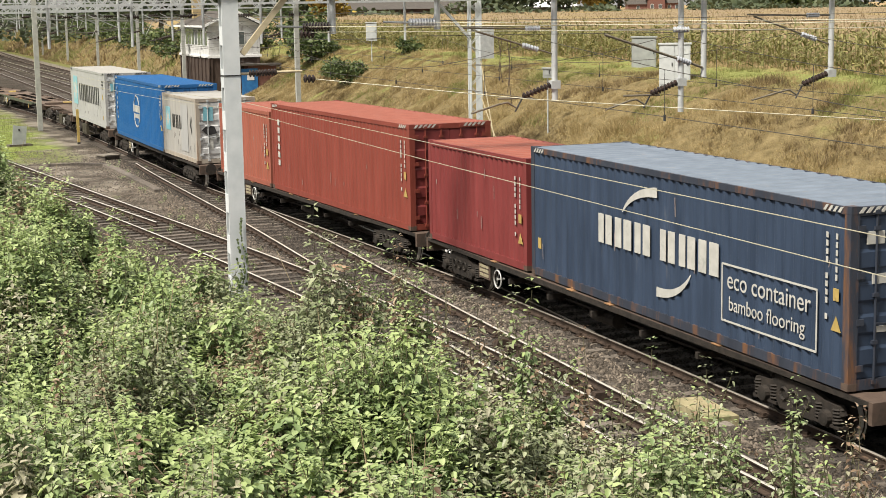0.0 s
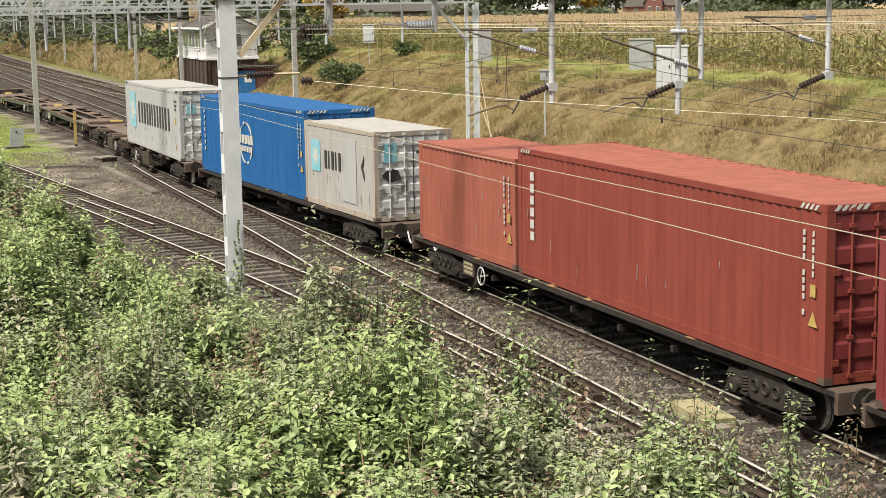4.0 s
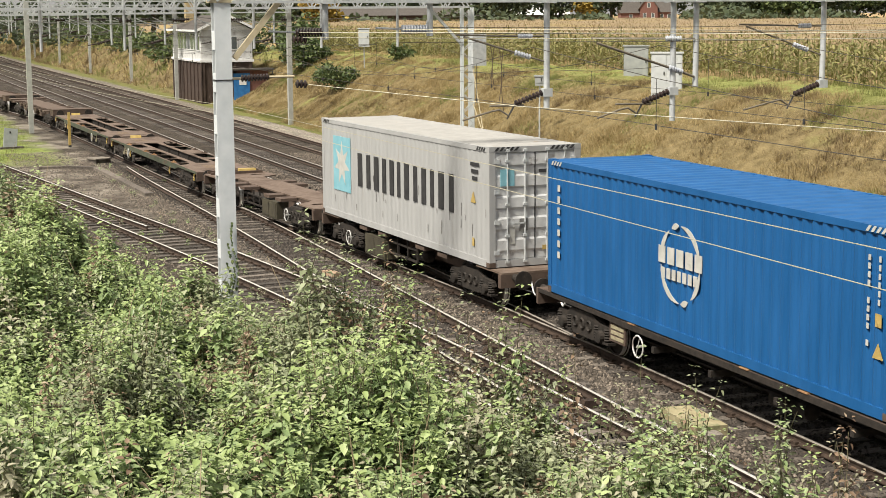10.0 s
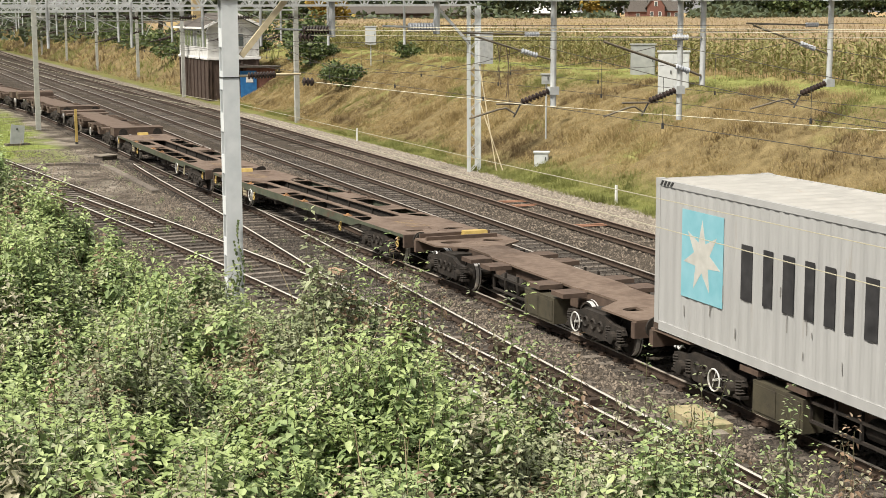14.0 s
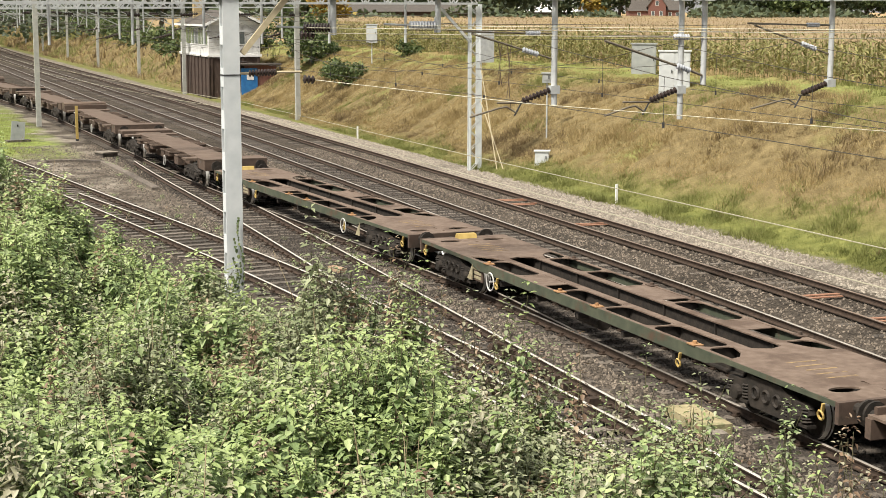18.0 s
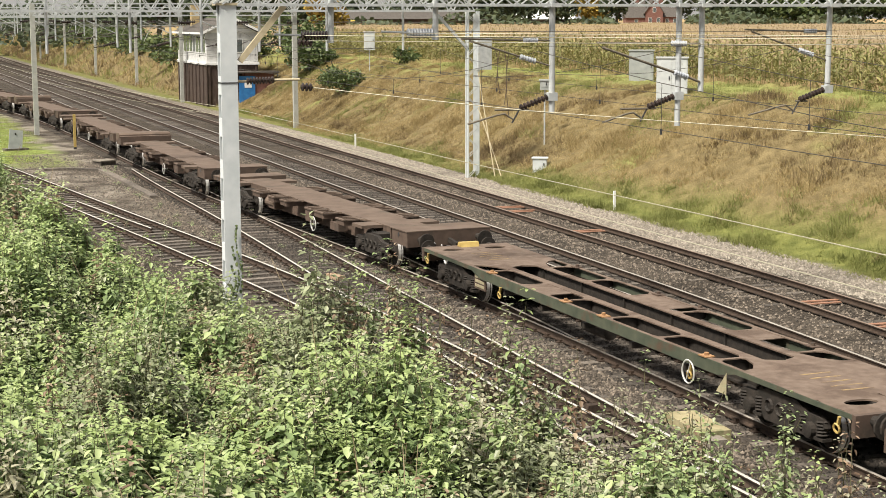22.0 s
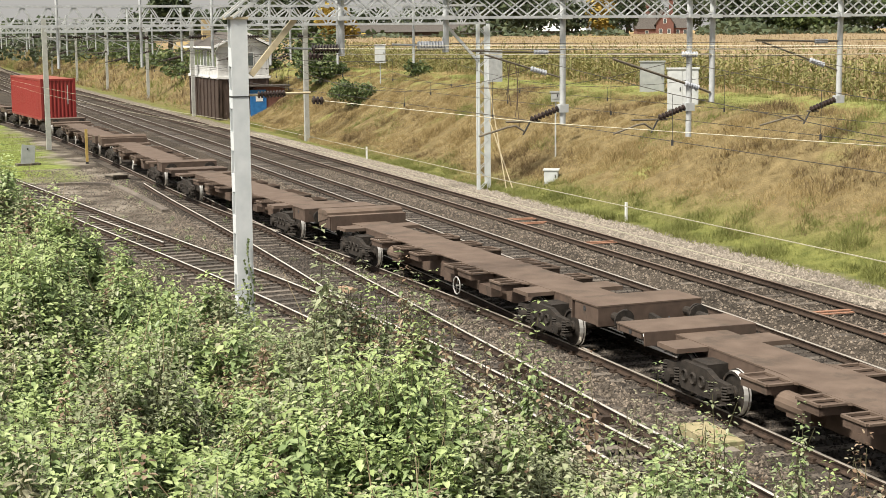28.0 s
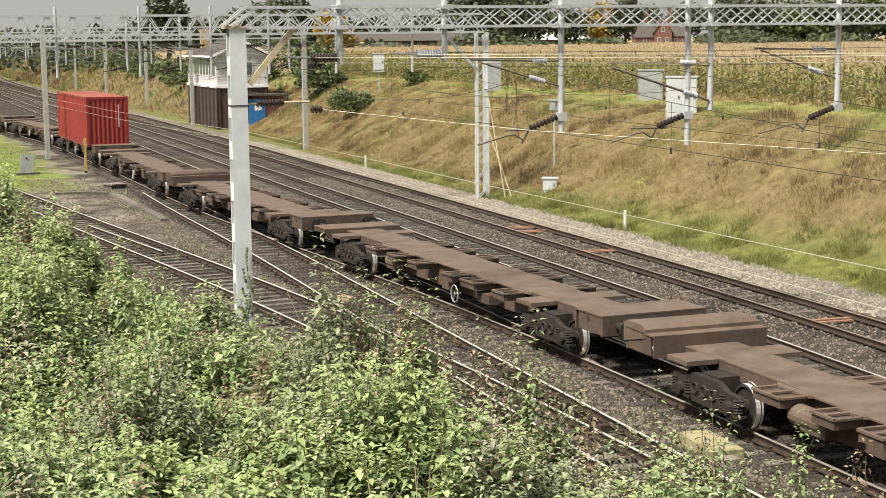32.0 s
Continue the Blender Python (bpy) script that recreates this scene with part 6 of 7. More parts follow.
# point machine, timber blocks, a cable pit and a shadowed earth ridge
pm = thing("point_machine_cover", "sawn yellow-brown timber cover beside the rails", "timber cover", at=pose(-23.4, -1.72, -0.22, 0, 0, -4))
bm = bmesh.new()
box(bm, -0.85, -0.3, 0.0, 0.6, 0.3, 0.2)
part("block", bm, material("mossy_timber", (0.25, 0.215, 0.12), (0.38, 0.33, 0.20), 5, 0.9, 0, 0.3, 40, (0.16, 0.17, 0.08), 2, 0.5), pm)
bm = bmesh.new()
box(bm, 0.65, -0.25, 0.0, 0.95, 0.05, 0.14)
part("small_block", bm, M_STONE_PALE, pm)
pm = thing("timber_block", "weathered orange timber block between the rails", "timber block", at=pose(-41.4, -3.05, -0.2, 0, 0, 12))
bm = bmesh.new()
box(bm, -0.35, -0.12, 0, 0.35, 0.12, 0.12)
part("block", bm, material("weathered_orange_timber", (0.30, 0.19, 0.12), (0.42, 0.30, 0.21), 6, 0.85, 0, 0.3, 40), pm)
pm = thing("inspection_box", "small concrete cable pit with a lid", "cable pit", at=pose(-78.7, -4.05, -0.25, 0, 0, 20))
bm = bmesh.new()
box(bm, -0.45, -0.4, 0, 0.45, 0.4, 0.24)
part("pit_wall", bm, M_SLEEPER, pm)
bm = bmesh.new()
box(bm, -0.5, -0.45, 0.24, 0.5, 0.45, 0.3)
part("lid", bm, M_STONE_PALE, pm)
# dark bars stand for a shadowed earth ridge, shade in their colour
tr = thing("earth_ridge", "low earth ridge with its shade put into the dark colour", "cable trough")
TP = [(-76.6, -7.2), (-76.5, -5.8), (-75.3, -4.65), (-69.6, -4.45), (-63.1, -4.3)]
for (xa, ya), (xb, yb) in zip(TP, TP[1:]):
    bm = bmesh.new()
    bar(bm, (xa, ya, -0.19), (xb, yb, -0.19), 0.34, 0.2)
    part("edging", bm, M_SLEEPER, tr)
# orange-brown rust stains of rail pads on the far line
for x, off in ((-53.5, 0), (-47.6, 0.2), (-33.4, 0.1), (-30.3, 0), (-54.8, 0.4)):
    p = thing("rail_clamp", "orange rusty tie plates between the far rails", "tie plate", "tie plates", at=pose(x, MAIN(x) + FAR_GAP + off, -0.16, 0, 0, -3))
    bm = bmesh.new()
    box(bm, -0.07, -0.75, 0, 0.07, 0.75, 0.03)
    box(bm, 0.25, -0.6, 0, 0.37, 0.5, 0.025)
    part("plate", bm, material("orange_rust", (0.24, 0.12, 0.075), (0.34, 0.18, 0.115), 6, 0.85, 0, 0.2, 40), p)

# ---- growth: near bushes, bank grass, maize, trees ----
L_FRESH = leaf_material("fresh_green_leaf", (0.145, 0.205, 0.086), (0.25, 0.33, 0.148), (0.39, 0.46, 0.235), 0.35, 0.42)
L_YOUNG = leaf_material("young_yellow_green_leaf", (0.225, 0.295, 0.11), (0.335, 0.415, 0.17), (0.47, 0.54, 0.28), 0.3, 0.42)
L_DULL = leaf_material("dull_grey_green_leaf", (0.17, 0.195, 0.11), (0.295, 0.325, 0.19), (0.45, 0.48, 0.32), 0.35, 0.42)
L_PALE = leaf_material("pale_withered_leaf", (0.20, 0.195, 0.125), (0.35, 0.335, 0.23), (0.52, 0.49, 0.37), 0.3)
L_DRY = leaf_material("dry_brown_leaf", (0.08, 0.05, 0.034), (0.23, 0.155, 0.10), (0.44, 0.35, 0.25))
L_STRAW = leaf_material("straw_grass_blade", (0.235, 0.172, 0.078), (0.385, 0.30, 0.145), (0.53, 0.43, 0.23), 0.7, 0.75, 0.3)
L_GRASS = leaf_material("green_grass_blade", (0.115, 0.128, 0.036), (0.215, 0.23, 0.072), (0.36, 0.355, 0.14), 0.7, 0.75, 0.3)
L_SCRUB = leaf_material("dead_scrub", (0.10, 0.072, 0.038), (0.195, 0.142, 0.075), (0.33, 0.25, 0.135), 0.7, 0.75, 0.3)
L_MAIZE = leaf_material("maize_leaf", (0.11, 0.12, 0.038), (0.21, 0.205, 0.072), (0.34, 0.30, 0.125), 0.4, 0.6)
L_TASSEL = leaf_material("maize_tassel", (0.20, 0.145, 0.08), (0.27, 0.20, 0.113), (0.35, 0.265, 0.155), 0.4, 0.7)
L_TREE = leaf_material("dark_tree_leaf", (0.035, 0.05, 0.026), (0.065, 0.086, 0.044), (0.11, 0.13, 0.065), 0.3)
L_AUTUMN = leaf_material("autumn_leaf", (0.16, 0.10, 0.02), (0.32, 0.22, 0.04), (0.45, 0.34, 0.08))
M_STEM = material("dark_green_brown_stem", (0.07, 0.065, 0.035), (0.15, 0.14, 0.075), 10, 0.8)
M_STALK = material("dry_stalk", (0.22, 0.17, 0.10), (0.36, 0.29, 0.19), 10, 0.85)
M_BARK = material("bark", (0.06, 0.048, 0.036), (0.12, 0.10, 0.075), 6, 0.9, 0, 0.5, 20)

# a pointed leaf, folded along its midrib, the tip hanging; and a plainer one for plants farther off
LEAF_V = np.array([(0, 0, 0), (0.29, 0.24, 0.07), (0.235, 0.6, 0.0), (0, 1.0, -0.2), (-0.235, 0.6, 0.0), (-0.29, 0.24, 0.07)])
LEAF_F = np.array([(0, 1, 2), (0, 2, 3), (0, 3, 4), (0, 4, 5)])
KITE_V = np.array([(0, 0, 0), (0.29, 0.42, 0.07), (0, 1.0, -0.16), (-0.29, 0.42, 0.07)])
KITE_F = np.array([(0, 1, 2), (0, 2, 3)])


def frames(az, tilt, roll):
    """Rotations: turned by az about z, tilted up by tilt, rolled."""
    ca, sa, ct, st, cr, sr = np.cos(az), np.sin(az), np.cos(tilt), np.sin(tilt), np.cos(roll), np.sin(roll)
    z, o = np.zeros_like(az), np.ones_like(az)
    rz = np.stack([ca, -sa, z, sa, ca, z, z, z, o], -1).reshape(-1, 3, 3)
    rx = np.stack([o, z, z, z, ct, -st, z, st, ct], -1).reshape(-1, 3, 3)
    ry = np.stack([cr, z, sr, z, o, z, -sr, z, cr], -1).reshape(-1, 3, 3)
    return rz @ rx @ ry


class Heap:
    """Collects leaves and stems for one mesh."""

    def __init__(self):
        self.v, self.f, self.m, self.n = [], [], [], 0

    def add(self, verts, faces, mat):
        self.v.append(verts.reshape(-1, 3))
        self.f.append(faces.reshape(-1, 3) + self.n)
        self.m.append(np.full(faces.size // 3, mat))
        self.n += verts.size // 3

    def leaves(self, at, az, tilt, roll, size, mat, shape=LEAF_V, faces=LEAF_F, wide=1.0):
        k = len(at)
        v = shape[None] * np.array([wide, 1, 1]) * size[:, None, None]
        v = np.einsum("nij,nkj->nki", frames(az, tilt, roll), v) + at[:, None]
        self.add(v, faces[None] + len(shape) * np.arange(k)[:, None, None], mat)

    def stems(self, a, b, r, mat):
        """Three-sided tapering sticks from points a to points b."""
        k = len(a)
        ang = np.array([0, 2.094, 4.189])
        ring = np.stack([np.cos(ang), np.sin(ang), 0 * ang], 1)
        d = b - a
        d = d / np.maximum(np.linalg.norm(d, axis=1, keepdims=True), 1e-6)
        u = np.cross(d, np.array([0.31, 0.95, 0.02]))
        u /= np.maximum(np.linalg.norm(u, axis=1, keepdims=True), 1e-6)
        w = np.cross(d, u)
        off = u[:, None] * ring[None, :, :1] + w[:, None] * ring[None, :, 1:2]
        rr = np.broadcast_to(np.asarray(r, float), (k,))[:, None, None]
        v = np.concatenate([a[:, None] + off * rr, b[:, None] + off * rr * 0.6], 1)
        f = np.array([(0, 1, 4), (0, 4, 3), (1, 2, 5), (1, 5, 4), (2, 0, 3), (2, 3, 5)])
        self.add(v, f[None] + 6 * np.arange(k)[:, None, None], mat)

    def mesh(self, name, mats):
        return quick_mesh(name, np.concatenate(self.v), np.concatenate(self.f), mats, np.concatenate(self.m))


def weed(heap, r, x, y, z, height, fresh, size=0.075, lean=0.15, nodes=9, bare=0.3, dry=False, shape=LEAF_V, faces=LEAF_F):
    """A nettle-like weed: a dark upright stem with crossed pairs of hanging leaves, larger below, a bright tuft on top, and side shoots."""
    kind = r.random()
    mat = 0 if kind < fresh else (1 if kind < 0.83 else (5 if kind < 0.93 else 2))
    mat = 2 if dry else mat
    tip_mat = {0: 6, 1: 0 if fresh > 0.4 else 1}.get(mat, mat)
    shoots = [(np.array([x, y, z]), np.array([x + r.normal(0, lean) * height, y + r.normal(0, lean) * height, z + height]), nodes, size)]
    for k in range(3):
        f = r.uniform(max(0.3, bare), max(0.65, bare + 0.3))
        p = shoots[0][0] + (shoots[0][1] - shoots[0][0]) * f
        ang = r.uniform(0, 6.28)
        shoots.append((p, p + np.array([math.cos(ang) * 0.16, math.sin(ang) * 0.16, min(height * r.uniform(0.22, 0.38), 0.5)]), max(3, nodes // 2), size * 0.8))
    low, tips = [], []
    for base, top, count, big in shoots:
        mid = (base + top) / 2 + r.normal(0, 0.025, 3)
        heap.stems(np.array([base, mid]), np.array([mid, top - (top - base) * 0.06]), 0.004, 3)
        a0 = r.uniform(0, 6.28)
        for k in range(count):
            f = min(bare + (1 - bare) * (k + r.uniform(-0.15, 0.15)) / (count - 1), 1.0)
            p = base + (mid - base) * f * 2 if f < 0.5 else mid + (top - mid) * (f - 0.5) * 2
            s = big * (1.25 - 0.6 * f * f) * r.uniform(0.8, 1.2)
            crown_ = f > 0.9
            for q in range(4 if crown_ else 2):
                ang = a0 + k * 1.57 + q * (1.57 if crown_ else 3.14) + r.normal(0, 0.22)
                d = np.array([-math.sin(ang), math.cos(ang), 0])
                tilt = r.normal(0.15, 0.3) if crown_ else r.normal(-0.2, 0.3)
                (tips if f > 0.78 else low).append((p + d * r.uniform(0.012, 0.03), ang, tilt, s * (0.8 if crown_ else 1.0)))
    wide = r.uniform(0.82, 1.1)
    for rows_, m in ((low, mat), (tips, tip_mat)):
        if rows_:
            at, az, tl, sz = (np.array(v) for v in zip(*rows_))
            heap.leaves(at, az, tl, r.normal(0, 0.2, len(at)), sz * (1.15 if mat == 0 else 0.95), m, shape, faces, wide)


FWD, SIDE = np.array([-0.938, 0.346]), np.array([0.346, 0.938])
LEAF_MATS = [L_FRESH, L_DULL, L_DRY, M_STEM, M_STALK, L_PALE, L_YOUNG]


def growth(name, label, count, near, far, seed, tall, fresh_left, fill):
    """Undergrowth over the near bank between two distances from the camera's stand."""
    r = np.random.default_rng(seed)
    h = Heap()
    made = tries = 0
    while made < count and tries < count * 8:
        tries += 1
        d = math.sqrt(r.uniform(near ** 2, far ** 2))
        u = r.uniform(-0.33, 0.33)
        p = np.array([EYE.x, EYE.y]) + FWD * d + SIDE * d * u
        edge = crest_near(p[0])
        if p[1] > edge + 0.5 + r.normal(0, 0.35):
            continue
        z = float(ground_z(p[0], p[1]))
        # patches: some stand taller and greener, some are dry and low, with dark hollows between
        patch = noise.noise(Vector((p[0] * 0.9, p[1] * 0.9, 3.0)))
        patch2 = noise.noise(Vector((p[0] * 0.6, p[1] * 0.6, 19.0)))
        if patch < -0.15 and r.random() < 0.45:
            continue
        spire = r.random() < 0.32
        low = 1.0 if d < 13 or u < -0.245 or u > -0.1 else (0.6 if u < -0.165 else 0.65)
        low *= 1.0 - 0.3 * min(1.0, max(0.0, (u - 0.0) / 0.08))
        if u > 0.04 and d > 9.5 and r.random() < 0.15:
            continue
        ht = low * tall * (0.74 + 0.75 * patch) * (r.uniform(1.1, 1.5) if spire else r.uniform(0.45, 1.0))
        fresh = np.clip((fresh_left - 1.1 * (u + 0.1)) + 1.5 * patch2, 0.08, 0.92)
        weed(h, r, p[0], p[1], z - 0.05, ht, fresh, (0.084 + 0.0002 * d) * (1.12 if u < -0.08 - 0.1 * patch2 else 1.0) * r.uniform(0.75, 1.3), 0.06 if spire else 0.14, (11 if spire else 8) + int(ht * 4), 0.22 if spire else 0.3, False, *((LEAF_V, LEAF_F) if d < 12 else (KITE_V, KITE_F)))
        made += 1
        if r.random() < (0.16 if u > -0.12 else 0.07):
            a = np.array([p[0], p[1], z])
            heading = r.normal(0, 0.35, 2)
            h.stems(a[None], (a + np.array([heading[0], heading[1], ht * r.uniform(0.9, 1.25)]))[None], 0.005, 4)
    # low leafy cover between the taller stems
    for k in range(fill):
        d, u = math.sqrt(r.uniform(near ** 2, far ** 2)), r.uniform(-0.33, 0.33)
        p = np.array([EYE.x, EYE.y]) + FWD * d + SIDE * d * u
        if p[1] > crest_near(p[0]) + 0.2:
            continue
        weed(h, r, p[0], p[1], float(ground_z(p[0], p[1])) - 0.05, r.uniform(0.25, 0.5), 0.3, r.uniform(0.08, 0.115), 0.3, 4, 0.25, False, KITE_V, KITE_F)
    return tagged(new(name, h.mesh(name, LEAF_MATS)), label, "undergrowth", kind="stuff")


growth("undergrowth", "dense fresh green nettles and balsam on the near bank", 2000, 6.3, 12.5, 21, 0.95, 0.58, 1800)
growth("undergrowth", "mixed green and withered weeds along the bank edge", 3400, 11.5, 24.0, 22, 1.0, 0.58, 1500)



def rough_bank():
    """The same weeds, thinner, over the rest of the near bank."""
    r = np.random.default_rng(24)
    h = Heap()
    for k in range(420):
        x, y = r.uniform(-24, 12), r.uniform(-27, -11)
        q = np.array([x - EYE.x, y - EYE.y])
        ahead, side = float(q @ FWD), float(q @ SIDE)
        if math.hypot(*q) < 1.6 or (ahead > 1.5 and abs(side) < 0.34 * ahead + 0.5) or y > crest_near(x):
            continue
        weed(h, r, x, y, float(ground_z(x, y)) - 0.05, r.uniform(0.4, 0.95), 0.5, 0.09, 0.15, 6)
    tagged(new("undergrowth", h.mesh("undergrowth", LEAF_MATS)), "scattered weeds over the rest of the near bank", "undergrowth", kind="stuff")


rough_bank()


def tall_weed(px_u, d, height, seed, fresh=0.5, label="tall leafy weed that rises above the bank edge"):
    """A single tall weed as a thing of its own, d metres ahead and u to the side."""
    r = np.random.default_rng(seed)
    p = np.array([EYE.x, EYE.y]) + FWD * d + SIDE * d * px_u
    z = float(ground_z(p[0], p[1]))
    top = EYE.z + height * d
    w = thing("tall_weed", label, "weed", "tall weeds", at=pose(p[0], p[1], z - 0.05))
    hh = top - z
    for k in range(4):
        h = Heap()
        n = 17
        tall = hh * (1 if k == 0 else 1 - r.uniform(0.04, 0.5) / max(hh, 1.5))
        weed(h, r, r.normal(0, 0.12), r.normal(0, 0.12), 0, tall, fresh, 0.03 + 0.0034 * d, 0.35 / max(hh, 2.0) * 0.4, n, max(0.2, 1 - 1.5 / tall), seed % 5 == 3 and k < 2)
        part("shoot", h.mesh("shoot", LEAF_MATS), None, w)


# side offset per metre ahead, distance, rise of the tip per metre ahead
for k, (u, d, e, fr) in enumerate(((-0.183, 15.0, -0.137, 0.9), (-0.19, 15.6, -0.15, 0.9), (-0.045, 14.5, -0.139, 0.55), (-0.03, 14.0, -0.142, 0.5), (-0.018, 14.2, -0.15, 0.6), (-0.058, 14.8, -0.155, 0.5),
                                   (0.035, 12.5, -0.165, 0.2), (0.042, 12.7, -0.17, 0.2), (0.075, 12.0, -0.2, 0.3), (0.118, 11.0, -0.213, 0.5), (0.178, 10.2, -0.222, 0.35), (0.19, 10.0, -0.255, 0.5), (0.235, 9.6, -0.242, 0.7),
                                   (0.258, 9.2, -0.262, 0.8), (-0.25, 19.0, -0.115, 0.7), (-0.285, 20.0, -0.098, 0.6), (-0.22, 17.5, -0.14, 0.6), (-0.125, 16.5, -0.172, 0.3), (0.0, 13.5, -0.172, 0.4), (0.06, 12.2, -0.215, 0.6), (0.15, 10.8, -0.245, 0.5))):
    tall_weed(u, d, e, 100 + k, fr)

# ---- grass on the far bank ----
BLADE_V = np.array([(-0.028, 0, 0), (0.028, 0, 0), (0.018, 0.18, 0.6), (0, 0.5, 0.9)])
BLADE_F = np.array([(0, 1, 2), (0, 2, 3)])
SPEAR_V, SPEAR_F = np.array([(-0.032, 0, 0), (0.032, 0, 0), (0, 0.3, 0.85)]), np.array([(0, 1, 2)])


def grass(name, label, count, xr, yr, seed, size, mats_at, per=9, bias=0.8):
    r = np.random.default_rng(seed)
    h = Heap()
    x = xr[1] + (xr[0] - xr[1]) * r.random(count) ** bias
    y = toe(x) - 0.2 + (yr[1] - yr[0]) * r.random(count) + yr[0]
    z = ground_z(x, y)
    ns = np.array([noise.noise(Vector((a * 0.16, b * 0.3, 0))) for a, b in zip(x, y)])
    nb = np.array([noise.noise(Vector((a * 0.5, b * 0.7, 7))) for a, b in zip(x, y)])
    for m in (0, 1, 2):
        pick = (mats_at(x, y, ns) == m)
        xx, yy, zz, nn = x[pick], y[pick], z[pick], nb[pick]
        if not len(xx):
            continue
        k = len(xx) * per
        at = np.repeat(np.stack([xx, yy, zz - 0.04], 1), per, 0) + np.concatenate([r.normal(0, 0.075, (k, 2)), np.zeros((k, 1))], 1)
        s = np.repeat(size * np.clip(0.85 + 1.5 * nn, 0.6, 2.0), per) * r.uniform(0.6, 1.3, k)
        h.leaves(at, r.uniform(0, 6.28, k), r.normal(-0.15, 0.4, k), r.normal(0, 0.3, k), np.maximum(s, 0.09), m, SPEAR_V, SPEAR_F, 1.0)
    return tagged(new(name, h.mesh(name, [L_STRAW, L_GRASS, L_SCRUB])), label, "grass", kind="stuff")


def bank_kind(x, y, n):
    """Straw mostly; green at the foot and in patches, dead scrub in belts."""
    up = y - toe(x)
    n2 = np.array([noise.noise(Vector((a * 0.11 + 40, b * 0.34, 5))) for a, b in zip(x, y)])
    mixed_in = np.random.default_rng(38).normal(0, 0.16, len(x))
    foot = 1.7 + 2.4 * n + 0.085 * np.clip(x + 66, -14, 40)
    green = (n + mixed_in > 0.34) | (up < foot + 3.0 * mixed_in)
    scrub = (n2 + mixed_in > 0.27) & (up > 1.2)
    return np.where(scrub, 2, np.where(green, 1, 0))


grass("bank_grass", "long straw-coloured grass with green patches on the far bank", 44000, (-135, -27), (0.0, 8.6), 31, 0.26, bank_kind, per=14)
grass("crest_grass", "greener grass along the crest of the bank", 9000, (-140, -34), (7.5, 12.5), 32, 0.26,
      lambda x, y, n: np.where(n + 0.12 * np.sin(x * 3.1) > 0.08, 1, 0))
grass("far_grass", "rough dry grass and scrub along the distant bank", 7000, (-420, -132), (0.0, 9.0), 33, 0.8,
      lambda x, y, n: np.where(n + 0.2 * np.sin(x * 1.3 + y) > 0.12, 2, np.where(n < -0.1, 1, 0)), per=6)


def lawn():
    r = np.random.default_rng(35)
    h = Heap()
    n = 16000
    x, y = r.uniform(-118, -78, n), r.uniform(-14, -5.3, n)
    keep = y < -5.6 - 0.09 * np.clip(x + 100, -20, 40) + r.normal(0, 0.35, n)
    clear = np.array([abs(b - SIDING(a)) > 1.5 and abs(b - TRAIN(a)) > 1.9 for a, b in zip(x, y)])
    x, y = x[keep & clear], y[keep & clear]
    at = np.stack([x, y, ground_z(x, y) - 0.02], 1)
    k = len(x)
    h.leaves(at, r.uniform(0, 6.28, k), r.normal(0.1, 0.35, k), r.normal(0, 0.2, k), r.uniform(0.06, 0.15, k), 0, BLADE_V, BLADE_F, 2.2)
    tagged(new("lawn_grass", h.mesh("lawn_grass", [L_GRASS])), "short bright green grass beside the siding", "grass", kind="stuff")


lawn()

# ---- maize field ----


def maize():
    r = np.random.default_rng(41)
    h = Heap()
    rows = 9
    for row in range(rows):
        x = np.arange(-150 - 4 * row, -40, 0.34) + r.uniform(-0.1, 0.1)
        x = x + r.normal(0, 0.06, len(x))
        y = 22.6 + row * 0.78 + 0.9 * np.clip((-60 - x) / 60, -0.2, 1.6) + r.normal(0, 0.05, len(x))
        z = ground_z(x, y)
        k = len(x)
        ht = r.uniform(1.5, 1.85, k)
        base = np.stack([x, y, z], 1)
        top = base + np.stack([r.normal(0, 0.07, k), r.normal(0, 0.07, k), ht], 1)
        h.stems(base, top, 0.012, 0)
        per = 8
        f = np.tile(np.linspace(0.12, 0.92, per), k)
        at = np.repeat(base, per, 0) + (np.repeat(top - base, per, 0)) * f[:, None]
        az = np.repeat(r.uniform(0, 6.28, k), per) + np.tile(np.arange(per) * 3.14, k) + r.normal(0, 0.4, k * per)
        h.leaves(at, az, r.normal(0.35, 0.4, k * per), r.normal(0, 0.4, k * per), r.uniform(0.35, 0.62, k * per), 0, MAIZE_V, MAIZE_F, 1.1)
        h.leaves(np.repeat(top, 4, 0), r.uniform(0, 6.28, 4 * k), r.normal(1.1, 0.25, 4 * k), np.zeros(4 * k), r.uniform(0.09, 0.16, 4 * k), 1, BLADE_V[:, [0, 2, 1]], BLADE_F, 1.6)
    # tassels over the rest of the field
    n = 26000
    x = -40 - 330 * r.random(n) ** 1.4
    y = 29 + 150 * r.random(n) ** 1.6
    z = ground_z(x, y) + 1.72 + r.normal(0, 0.08, n)
    for dz, m in ((0.0, 1), (-0.25, 0)):
        h.leaves(np.stack([x, y, z + dz], 1), r.uniform(0, 6.28, n), r.normal(1.0, 0.4, n), r.normal(0, 0.3, n), r.uniform(0.13, 0.24, n), m, BLADE_V[:, [0, 2, 1]], BLADE_F, 3.0)
    return tagged(new("maize_field", h.mesh("maize_field", [L_MAIZE, L_TASSEL, M_STALK])), "ripening maize with yellow-green leaves and tan tassels", "maize", kind="stuff")


